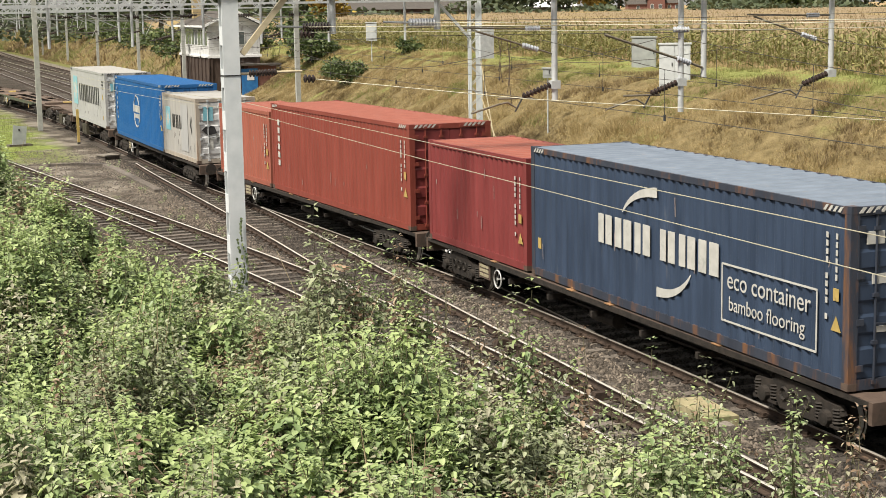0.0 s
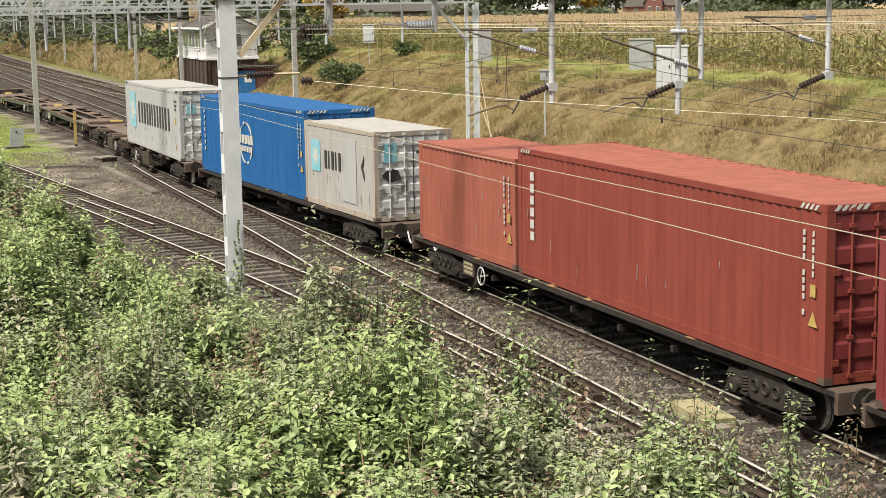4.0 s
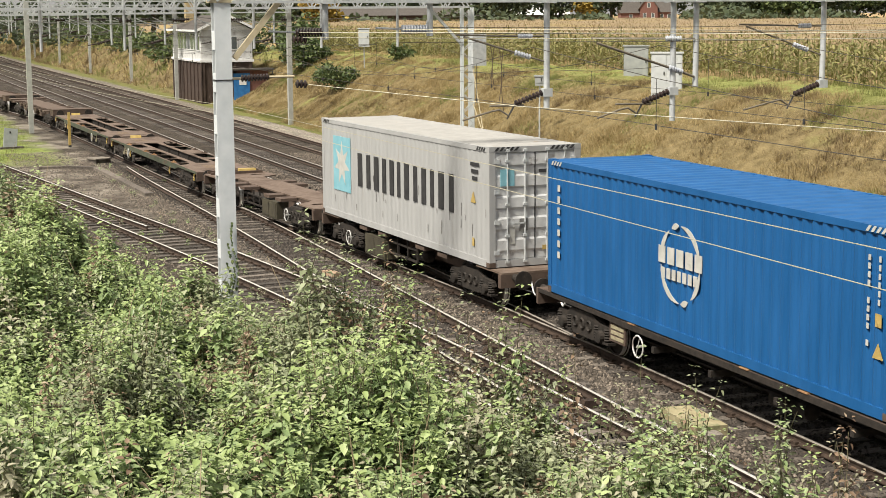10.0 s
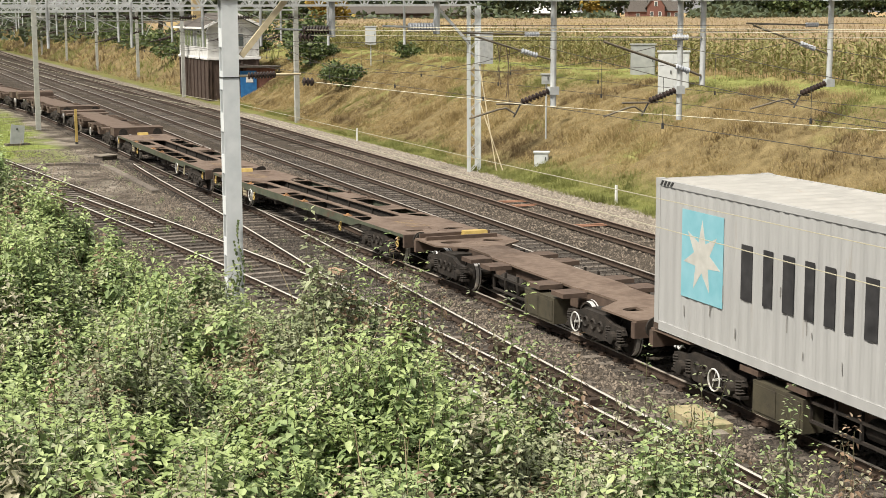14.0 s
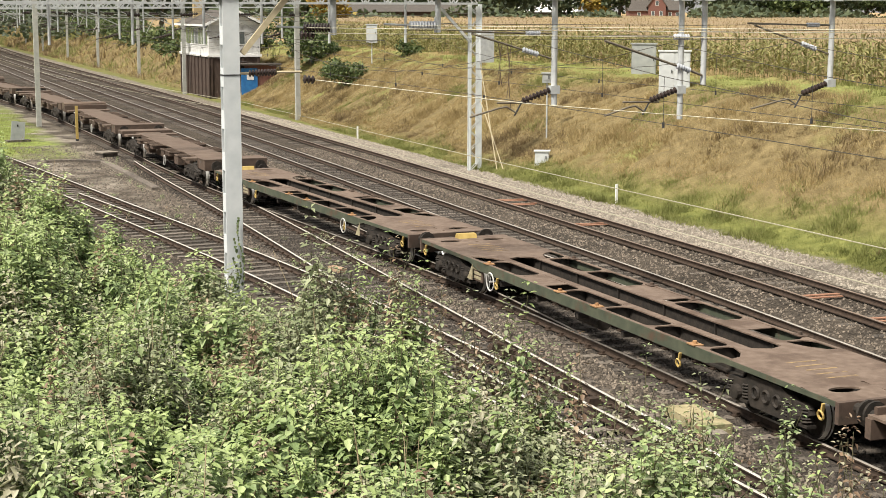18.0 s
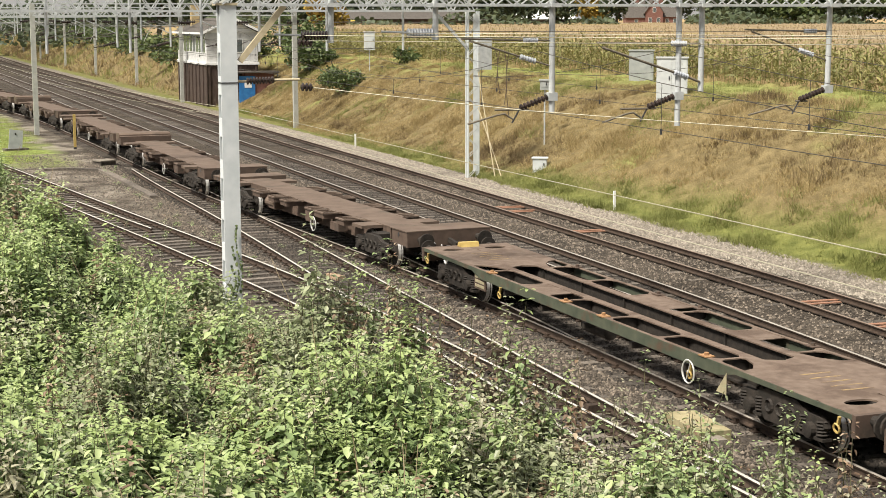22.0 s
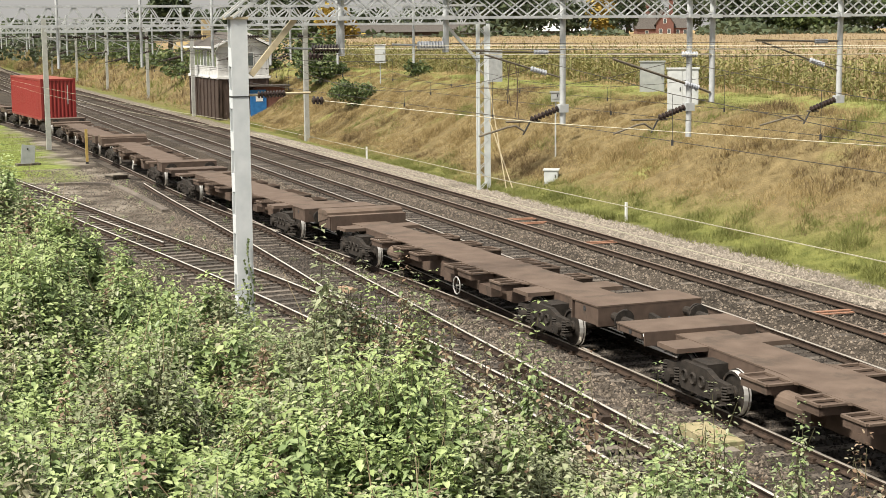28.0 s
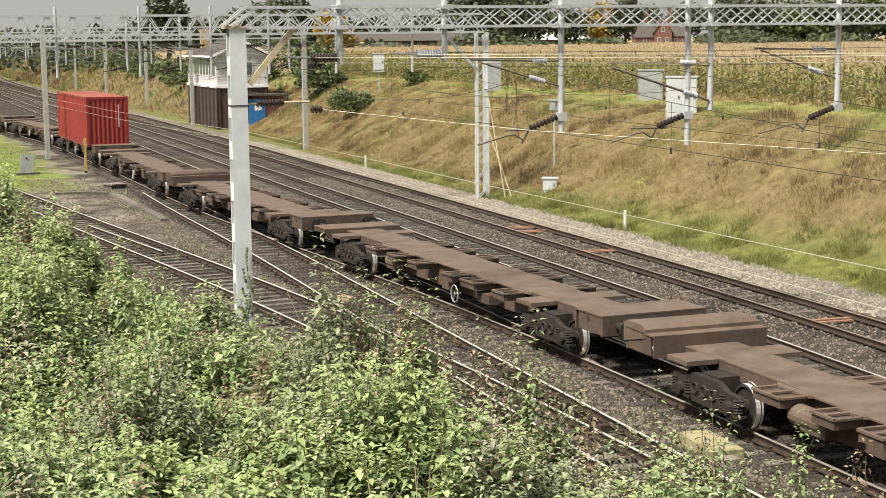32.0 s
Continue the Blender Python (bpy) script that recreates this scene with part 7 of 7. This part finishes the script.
MAIZE_V = np.array([(-0.05, 0, 0), (0.05, 0, 0), (-0.065, 0.4, 0.08), (0.065, 0.4, 0.08), (-0.045, 0.75, -0.08), (0.045, 0.75, -0.08), (0, 1.0, -0.42)])
MAIZE_F = np.array([(0, 1, 3), (0, 3, 2), (2, 3, 5), (2, 5, 4), (4, 5, 6)])
maize()

# the dense mass of the crop behind its front rows
cx = np.linspace(-420, -36, 130)
cy = np.concatenate([np.array([26.0, 26.6]), np.linspace(29, 190, 50)])
CX, CY = np.meshgrid(cx, cy, indexing="ij")
rr = np.random.default_rng(44)
CZ = ground_z(CX, CY) + 1.6 + rr.normal(0, 0.07, CX.shape)
CZ[:, 0] = ground_z(CX[:, 0], CY[:, 0])
ii, jj = np.meshgrid(np.arange(len(cx) - 1), np.arange(len(cy) - 1), indexing="ij")
a_ = (ii * len(cy) + jj).ravel()
ct = np.concatenate([np.stack([a_, a_ + len(cy), a_ + len(cy) + 1], 1), np.stack([a_, a_ + len(cy) + 1, a_ + 1], 1)])
M_CROP = material("crop_mass", (0.20, 0.145, 0.08), (0.28, 0.21, 0.12), 1.5, 0.95, 0, 0.6, 12, (0.28, 0.21, 0.085), 0.08, 0.5)
tagged(new("maize_mass", quick_mesh("maize_mass", np.stack([CX, CY, CZ], -1).reshape(-1, 3), ct, [M_CROP])), "tan tops of the standing maize towards the far hedge", "maize", kind="stuff")

# ---- trees, hedges and bushes ----
CLUMP_V = np.array([(-0.5, 0, 0), (0.5, 0, 0.08), (0.35, 0.8, 0), (-0.3, 0.95, 0.12), (0, 0.45, 0.22)])
CLUMP_F = np.array([(0, 1, 4), (1, 2, 4), (2, 3, 4), (3, 0, 4)])


def crown(r, blobs, leaves, size):
    """A crown of leaf sprays spread through several uneven blobs."""
    h = Heap()
    for c, rad in blobs:
        n = int(leaves * rad[0] * rad[2])
        d = r.normal(0, 1, (n, 3))
        d /= np.linalg.norm(d, axis=1, keepdims=True)
        d *= (0.55 + 0.5 * r.random((n, 1)) ** 0.6) * (1 + 0.18 * np.sin(d[:, :1] * 5 + d[:, 2:] * 7))
        at = np.array(c) + d * np.array(rad)
        h.leaves(at, r.uniform(0, 6.28, n), r.normal(0.3, 0.7, n), r.normal(0, 0.5, n), size * r.uniform(0.6, 1.4, n), 0, CLUMP_V, CLUMP_F)
    return h


def tree(x, y, height, width, mat, label, seed, leaves=55, size=0.55, z=None):
    r = np.random.default_rng(seed)
    z = float(ground_z(x, y)) - 0.2 if z is None else z
    t = thing("tree", label, "tree", "trees on the horizon", at=pose(x, y, z))
    bm = bmesh.new()
    tube(bm, (0, 0, 0), (0.1, 0, height * 0.45), height * 0.03, 8, height * 0.02)
    for k in range(5):
        a = k * 1.26 + r.uniform(-0.3, 0.3)
        tube(bm, (0.1, 0, height * (0.3 + 0.04 * k)), (math.cos(a) * width * 0.3, math.sin(a) * width * 0.3, height * (0.6 + 0.05 * k)), height * 0.014, 6, height * 0.004)
    part("trunk", bm, M_BARK, t)
    blobs = [((0, 0, height * 0.62), (width * 0.36, width * 0.36, height * 0.33))]
    for k in range(6):
        a = k * 1.05 + r.uniform(-0.3, 0.3)
        blobs.append(((math.cos(a) * width * 0.28, math.sin(a) * width * 0.28, height * r.uniform(0.42, 0.78)), (width * r.uniform(0.17, 0.26),) * 2 + (height * r.uniform(0.14, 0.2),)))
    part("crown", crown(r, blobs, leaves, size).mesh("crown", [mat]), None, t)


def bush(x, y, height, width, mat, label, seed, leaves=130, size=0.2, depth=None):
    r = np.random.default_rng(seed)
    b = thing("bush", label, "bush", "bushes on the bank", at=pose(x, y, float(ground_z(x, y)) - 0.1))
    bm = bmesh.new()
    for k in range(5):
        a = k * 1.26
        tube(bm, (0, 0, 0), (math.cos(a) * width * 0.3, math.sin(a) * width * 0.3, height * 0.7), 0.04, 5, 0.012)
    part("stem", bm, M_BARK, b)
    blobs = []
    for k in range(6):
        a = k * 1.05 + r.uniform(-0.3, 0.3)
        w = width * r.uniform(0.22, 0.36)
        blobs.append(((math.cos(a) * width * 0.28, math.sin(a) * (depth or width) * 0.28, height * r.uniform(0.35, 0.7)), (w, w, height * r.uniform(0.25, 0.38))))
    part("foliage", crown(r, blobs, leaves, size).mesh("foliage", [mat]), None, b)


L_BUSH = leaf_material("bush_leaf", (0.045, 0.072, 0.027), (0.095, 0.13, 0.046), (0.18, 0.215, 0.08), 0.3)
for k, (x, y, hgt, w, lab) in enumerate(((-106.0, 16.6, 2.0, 2.9, "dark green rounded bush on the bank"), (-112, 17.2, 1.1, 1.8, "small green bush in dry grass"), (-120, 19.5, 1.4, 1.6, "small green bush near the bank top"), (-104, 20.6, 1.3, 1.7, "dark bush under the field edge"),
                                         (-150, 17.5, 4.0, 6.0, "dark hedge bush beside the signal cabin"), (-160, 18.0, 2.6, 4.5, "dark hedge bush along the bank"), (-172, 17.0, 2.2, 4.5, "dense green hedge bush"), (-186, 18.5, 2.6, 5.0, "dark hedge bush along the bank"), (-200, 18.0, 2.4, 5.0, "dense green hedge bush"),
                                         (-216, 19, 2.8, 6.0, "dark hedge bush along the bank"), (-122, 18.4, 3.2, 3.6, "dark bush behind the signal cabin"), (-128, 19.5, 3.8, 4.5, "dark bush behind the signal cabin"), (-235, 19, 3, 6, "dense green hedge bush"), (-255, 20, 3, 7, "dark hedge bush along the bank"), (-285, 22, 3.5, 8, "dense green hedge bush"), (-143, 19, 3.0, 4.0, "dense green hedge bush"))):
    bush(x, y, hgt, w, L_BUSH, lab, 200 + k, leaves=420 if k < 4 else 125, size=0.16 if k < 4 else 0.27)
r_ = random.Random(5)


def at_far(u, d):
    """A spot d metres ahead, u metres to the side per metre."""
    p = np.array([EYE.x, EYE.y]) + FWD * d + SIDE * d * u
    return float(p[0]), float(p[1])


FAR = [(-0.178, 215, 12.8, 6.5, 0), (-0.2, 250, 8, 9, 0), (-0.16, 270, 8.5, 10, 0), (-0.225, 270, 7.5, 10, 0), (-0.255, 290, 7.5, 12, 0), (-0.28, 310, 7.5, 12, 0), (-0.1, 260, 12, 11, 0), (-0.118, 300, 12, 12, 0), (-0.135, 280, 10, 10, 0), (-0.072, 240, 8.5, 7, 1), (-0.085, 300, 9, 10, 0),
       (-0.05, 320, 9, 12, 0), (-0.02, 330, 10, 12, 0), (0.0, 340, 11, 12, 0), (0.028, 280, 15, 17, 0), (0.045, 300, 14, 13, 0), (0.075, 320, 10.5, 10, 0), (0.098, 320, 12, 9, 1), (0.112, 310, 13, 7, 0), (0.15, 560, 17, 16, 0), (0.172, 420, 13.5, 9, 0), (0.122, 560, 16, 15, 0), (0.185, 300, 12.5, 13, 0), (0.205, 310, 11.5, 12, 2), (0.225, 300, 12, 14, 2), (0.247, 300, 12, 13, 0), (0.268, 310, 12.5, 14, 2), (0.29, 310, 12, 14, 0)]
for k, (u, d, hgt, w, m) in enumerate(FAR):
    x, y = at_far(u, d)
    tree(x, y, hgt, w, (L_TREE, L_AUTUMN, L_BUSH)[m], ("dark full-crowned tree on the horizon", "yellowing autumn tree on the horizon", "green tree behind the field")[m], 300 + k, z=2.6, leaves=44, size=0.58)
h = Heap()
r = np.random.default_rng(77)
n = 22000
u, d = r.uniform(-0.34, 0.34, n), r.uniform(240, 420, n)
p = np.array([EYE.x, EYE.y]) + FWD * d[:, None] + SIDE * (d * u)[:, None]
u = np.where(np.abs(u - 0.134) < 0.022, u + 0.06, u)
p = np.array([EYE.x, EYE.y]) + FWD * d[:, None] + SIDE * (d * u)[:, None]
hz = 2.5 + 5.2 * r.random(n) ** 0.7 * (0.8 + 0.35 * np.sin(u * 60) * np.sin(u * 23 + 1))
h.leaves(np.stack([p[:, 0], p[:, 1], hz], 1), r.uniform(0, 6.28, n), r.normal(0.3, 0.7, n), r.normal(0, 0.5, n), r.uniform(0.5, 0.95, n), 0, CLUMP_V, CLUMP_F)
tagged(new("far_wood", h.mesh("far_wood", [L_TREE])), "dark belt of woodland behind the field", "woodland", kind="stuff")

# ---- signal cabin ----
M_TIMBER = material("dark_brown_boarding", (0.04, 0.026, 0.021), (0.082, 0.056, 0.044), 5, 0.8, 0, 0.3, 30, (0.16, 0.12, 0.10), 2, 0.62, stretch=(1, 1, 0.3))
M_SLATE = material("grey_slate", (0.07, 0.062, 0.056), (0.12, 0.108, 0.098), 5, 0.7, 0, 0.4, 12, (0.15, 0.135, 0.12), 1.5, 0.6, spec=0.1)
M_BRICK = material("red_brick", (0.13, 0.062, 0.05), (0.21, 0.10, 0.08), 6, 0.85, 0, 0.4, 25, (0.12, 0.06, 0.048), 2, 0.6)
M_OLDWHITE = material("weathered_white_boards", (0.48, 0.48, 0.47), (0.64, 0.64, 0.63), 3, 0.7, 0, 0.1, 20, (0.3, 0.29, 0.27), 2, 0.58)
M_GLASS = bpy.data.materials.new("window_glass")
M_GLASS.use_nodes = True
gl = M_GLASS.node_tree.nodes["Principled BSDF"]
gl.inputs["Base Color"].default_value, gl.inputs["Roughness"].default_value = (0.10, 0.115, 0.12, 1), 0.08
gl.inputs["Specular IOR Level"].default_value = 0.8
M_BLUE = material("blue_sheet", (0.02, 0.13, 0.36), (0.04, 0.2, 0.48), 3, 0.5)

SX0, SX1, SY0, SY1, FL, EV, RG = -140.5, -128.2, 11.6, 15.9, 3.2, 5.85, 7.05
cab = thing("signal_cabin", "two-storey signal cabin with white glazed top and brown boarded base", "signal cabin")
bm = bmesh.new()
box(bm, SX0, SY0, -0.3, SX1, SY1, FL)
part("lower_wall", bm, M_TIMBER, cab, "dark brown boarded lower storey")
k = 0
x = SX0 + 0.2
while x < SX1 - 0.1:
    bm = bmesh.new()
    box(bm, x, SY0 - 0.09, -0.2, x + 0.22, SY0, FL)
    part("pilaster", bm, M_TIMBER, cab)
    x += 1.5
for j in range(4):
    bm = bmesh.new()
    y = SY0 + 0.05 + j * 1.32
    box(bm, SX1, y, -0.2, SX1 + 0.08, y + 0.2, FL)
    part("pilaster", bm, M_TIMBER, cab)
bm = bmesh.new()
box(bm, SX0 - 0.1, SY0 - 0.12, FL, SX1 + 0.12, SY1 + 0.1, FL + 0.2)
part("string_course", bm, M_WHITE, cab)
bm = bmesh.new()
box(bm, SX0, SY0, FL + 0.2, SX1, SY1, EV)
part("upper_wall", bm, M_OLDWHITE, cab, "white-painted upper storey")
x = SX0 + 0.25
while x < SX1 - 1.2:
    w = part("window", (lambda b: (box(b, x, SY0 - 0.05, FL + 0.95, x + 1.15, SY0 - 0.0, EV - 0.25), b)[1])(bmesh.new()), M_WHITE, cab, "white sash window")
    for a in (0.06, 0.6):
        bm = bmesh.new()
        box(bm, x + a, SY0 - 0.062, FL + 1.02, x + a + 0.49, SY0 - 0.04, EV - 0.32)
        part("pane", bm, M_GLASS, w)
    x += 1.32
for y in (SY0 + 2.1,):
    w = part("window", (lambda b: (box(b, SX1, y, FL + 1.0, SX1 + 0.05, y + 0.95, EV - 0.5), b)[1])(bmesh.new()), M_WHITE, cab, "white sash window")
    bm = bmesh.new()
    box(bm, SX1 + 0.04, y + 0.07, FL + 1.07, SX1 + 0.062, y + 0.88, EV - 0.57)
    part("pane", bm, M_GLASS, w)
bm = bmesh.new()
ym = (SY0 + SY1) / 2
o = 0.45
c0 = [bm.verts.new(p) for p in ((SX0 - o, SY0 - o, EV), (SX1 + o, SY0 - o, EV), (SX1 + o, SY1 + o, EV), (SX0 - o, SY1 + o, EV))]
t0 = [bm.verts.new(p) for p in ((SX0 + 1.8, ym, RG), (SX1 + o, ym, RG))]
for q in ((c0[0], c0[1], t0[1], t0[0]), (c0[2], c0[3], t0[0], t0[1]), (c0[3], c0[0], t0[0])):
    bm.faces.new(q)
part("roof", bm, M_SLATE, cab, "brown-grey slate roof")
bm = bmesh.new()
v = [bm.verts.new((x, y, z)) for x in (SX1 - 0.1, SX1 + 0.03) for y, z in ((SY0, EV), (SY1, EV), (ym, RG - 0.12))]
for q in ((3, 4, 5), (0, 2, 1), (0, 1, 4, 3), (1, 2, 5, 4), (2, 0, 3, 5)):
    bm.faces.new([v[i] for i in q])
part("gable", bm, M_WHITE, cab, "white boarded gable end")
bm = bmesh.new()
for y0 in (SY0 - o, SY1 + o):
    bar(bm, (SX1 + o, y0, EV - 0.05), (SX1 + o, ym, RG), 0.05, 0.2)
part("barge_board", bm, M_WHITE, cab)
bm = bmesh.new()
box(bm, SX0 - o - 0.05, SY0 - o - 0.08, EV - 0.14, SX1 + o + 0.05, SY0 - o + 0.02, EV + 0.02)
part("gutter", bm, M_WHITE, cab)
bm = bmesh.new()
box(bm, SX0 + 2.2, SY0 + 0.7, EV + 0.2, SX0 + 2.9, SY0 + 1.4, EV + 2.3)
part("chimney", bm, material("yellow_brick", (0.36, 0.27, 0.13), (0.48, 0.37, 0.2), 8, 0.85, 0, 0.3, 30), cab)
bm = bmesh.new()
plate(bm, [(SX1, SY0 + 1.9), (SX1 + 1.6, SY0 + 1.9), (SX1 + 1.6, SY1 + 1.4), (SX1, SY1 + 1.4)], 2.55, 2.68)
part("porch_roof", bm, M_SLATE, cab, "low grey porch roof")
bm = bmesh.new()
box(bm, SX1, SY0 + 2.9, -0.3, SX1 + 1.3, SY1 + 1.0, 2.55)
part("porch_wall", bm, M_BRICK, cab, "red brick porch wall")
bm = bmesh.new()
box(bm, SX1 + 1.3, SY0 + 2.35, 0.1, SX1 + 1.38, SY0 + 3.7, 2.3)
dr = part("door", bm, M_BLUE, cab, "bright blue door with a white notice")
bm = bmesh.new()
box(bm, SX1 + 1.385, SY0 + 2.8, 1.35, SX1 + 1.40, SY0 + 3.4, 1.95)
part("notice", bm, M_WHITE, dr)

# ---- house and sheds behind the field ----


def house(x, y, z, rz):
    h = thing("brick_house", "red brick house with steep slate gables and chimneys behind the field", "house", at=pose(x, y, z, 0, 0, rz))
    bm = bmesh.new()
    prism(bm, [(-2.6, 0), (2.6, 0), (2.6, 4.6), (0, 8.2), (-2.6, 4.6)], -4.5, 4.5)
    part("wall", bm, M_BRICK, h)
    bm = bmesh.new()
    prism(bm, [(-3.1, 4.2), (0, 8.55), (3.1, 4.2), (3.1, 3.9), (0, 8.2), (-3.1, 3.9)], -4.8, 4.8)
    part("roof", bm, M_SLATE, h)
    # long side range with a steep roof, and a lower wing on the other side
    for nm, x0, x1, ht, rg, yy in (("side", -8.2, -2.4, 3.0, 8.0, -3.6), ("wing", 2.4, 7.6, 3.2, 6.6, -3.4)):
        bm = bmesh.new()
        box(bm, x0, yy, 0, x1, -yy, ht)
        part(nm + "_wall", bm, M_BRICK, h)
        bm = bmesh.new()
        a = [bm.verts.new((x, y, z)) for x in (x0 - 0.3, x1 + 0.2) for y, z in ((yy - 0.4, ht - 0.1), (0, rg), (-yy + 0.4, ht - 0.1))]
        for q in ((0, 1, 4, 3), (1, 2, 5, 4), (0, 2, 1), (3, 4, 5), (0, 3, 5, 2)):
            bm.faces.new([a[i] for i in q])
        part(nm + "_roof", bm, M_SLATE, h)
    for cx, cz in ((2.4, 11.6), (-4.6, 9.6)):
        bm = bmesh.new()
        box(bm, cx - 0.55, -0.45, 5.0, cx + 0.55, 0.45, cz)
        box(bm, cx - 0.7, -0.6, cz - 0.3, cx + 0.7, 0.6, cz)
        ch = part("chimney", bm, M_BRICK, h)
        for q in (-0.28, 0.28):
            bm = bmesh.new()
            tube(bm, (cx + q, 0, cz), (cx + q, 0, cz + 0.7), 0.17, 8, 0.13)
            part("chimney_pot", bm, M_BRICK, ch)
    for wx, wz, yy in ((-1.2, 2.2, -4.5), (1.2, 2.2, -4.5), (4.0, 1.9, -3.4), (6.2, 1.9, -3.4), (-5.2, 1.8, -3.6), (0.0, 5.2, -4.5)):
        bm = bmesh.new()
        box(bm, wx - 0.5, yy - 0.06, wz - 0.7, wx + 0.5, yy + 0.02, wz + 0.7)
        w = part("window", bm, M_WHITE, h)
        bm = bmesh.new()
        box(bm, wx - 0.42, yy - 0.075, wz - 0.62, wx + 0.42, yy - 0.055, wz + 0.62)
        part("pane", bm, M_GLASS, w)


hx, hy_ = at_far(0.1345, 470)
house(hx, hy_, 4.0, 70)
bx, by = at_far(0.066, 330)
s = thing("barn", "long low barn with a pale roof behind the field", "barn", at=pose(bx, by, 2.6, 0, 0, 70))
bm = bmesh.new()
prism(bm, [(-6, 0), (6, 0), (6, 4.2), (0, 4.2), (-6, 4.2)], -3, 3)
part("wall", bm, M_SLATE, s)
bm = bmesh.new()
v = [bm.verts.new(p) for p in ((-6.3, -3.4, 4.1), (6.3, -3.4, 4.1), (5.8, 0, 6.6), (-5.8, 0, 6.6), (-6.3, 3.4, 4.1), (6.3, 3.4, 4.1))]
bm.faces.new((v[0], v[1], v[2], v[3]))
bm.faces.new((v[3], v[2], v[5], v[4]))
part("roof", bm, M_WHITE, s, "pale metal roof")
bx, by = at_far(-0.03, 300)
s = thing("shed", "long dark shed along the far side of the field", "shed", at=pose(bx, by, 2.6, 0, 0, 68))
bm = bmesh.new()
box(bm, -19, -4, 0, 16, 4, 4.3)
part("wall", bm, M_TIMBER, s)
bm = bmesh.new()
v = [bm.verts.new(p) for p in ((-19.4, -4.5, 4.2), (16.4, -4.5, 4.2), (16.4, 0, 5.8), (-19.4, 0, 5.8), (-19.4, 4.5, 4.2), (16.4, 4.5, 4.2))]
bm.faces.new((v[0], v[1], v[2], v[3]))
bm.faces.new((v[3], v[2], v[5], v[4]))
part("roof", bm, M_SLATE, s)
# signal post far up the line
sg = thing("signal_post", "black-headed colour light signal on a slim post", "signal", at=pose(-175, 3.0 - 7.6, -0.2))
bm = bmesh.new()
tube(bm, (0, 0, 0), (0, 0, 3.2), 0.08, 8)
part("post", bm, M_STEEL, sg)
bm = bmesh.new()
box(bm, -0.2, -0.45, 3.0, 0.1, 0.45, 5.0)
part("signal_head", bm, M_BLACK, sg)

# weeds that grow along the siding and the crossover
h = Heap()
r = np.random.default_rng(61)
for k in range(240):
    x = -16 - 62 * r.random() ** 1.2
    line_ = (SIDING, THROUGH, SIDING)[int(r.integers(0, 3))]
    y = line_(x) + r.choice([-1.3, 1.25, 0.0, -1.9, -2.2]) + r.normal(0, 0.18)
    weed(h, r, x, y, float(ground_z(x, y)) - 0.02, r.uniform(0.12, 0.42), 0.45, 0.06, 0.25, 4)
tagged(new("track_weeds", h.mesh("track_weeds", LEAF_MATS)), "small green weeds growing along the siding", "weeds", kind="stuff")
iv = thing("ivy", "dark ivy strands climbing the pale gantry leg", "ivy", at=pose(GX + 0.2, -7.41, -0.2))
for k in range(4):
    h = Heap()
    n = 46
    f = r.random(n) ** 0.8
    y = -0.12 + 0.08 * k + 0.07 * np.sin(f * 9 + k)
    at = np.stack([0.0 + 0.02 * r.random(n), y, f * (1.2 + 0.45 * k)], 1)
    h.leaves(at, r.uniform(-0.6, 0.6, n) - 1.57, r.normal(-1.1, 0.3, n), r.normal(0, 0.3, n), r.uniform(0.05, 0.1, n), 0, wide=1.3)
    tagged(part("strand", h.mesh("strand", [L_BUSH]), None, iv), kind="stuff")



def motions():
    for ob, rows in MOVES:
        walk(ob, rows)
    # wheelsets roll with the distance run
    for ob in WHEELS:
        p = ob.matrix_basis.translation.copy()
        walk(ob, [(k * 0.1, pose(p.x, p.y, p.z, 0, math.degrees(float(RUN(k * 0.1)) / WR) % 360.0)) for k in range(321)])


motions()
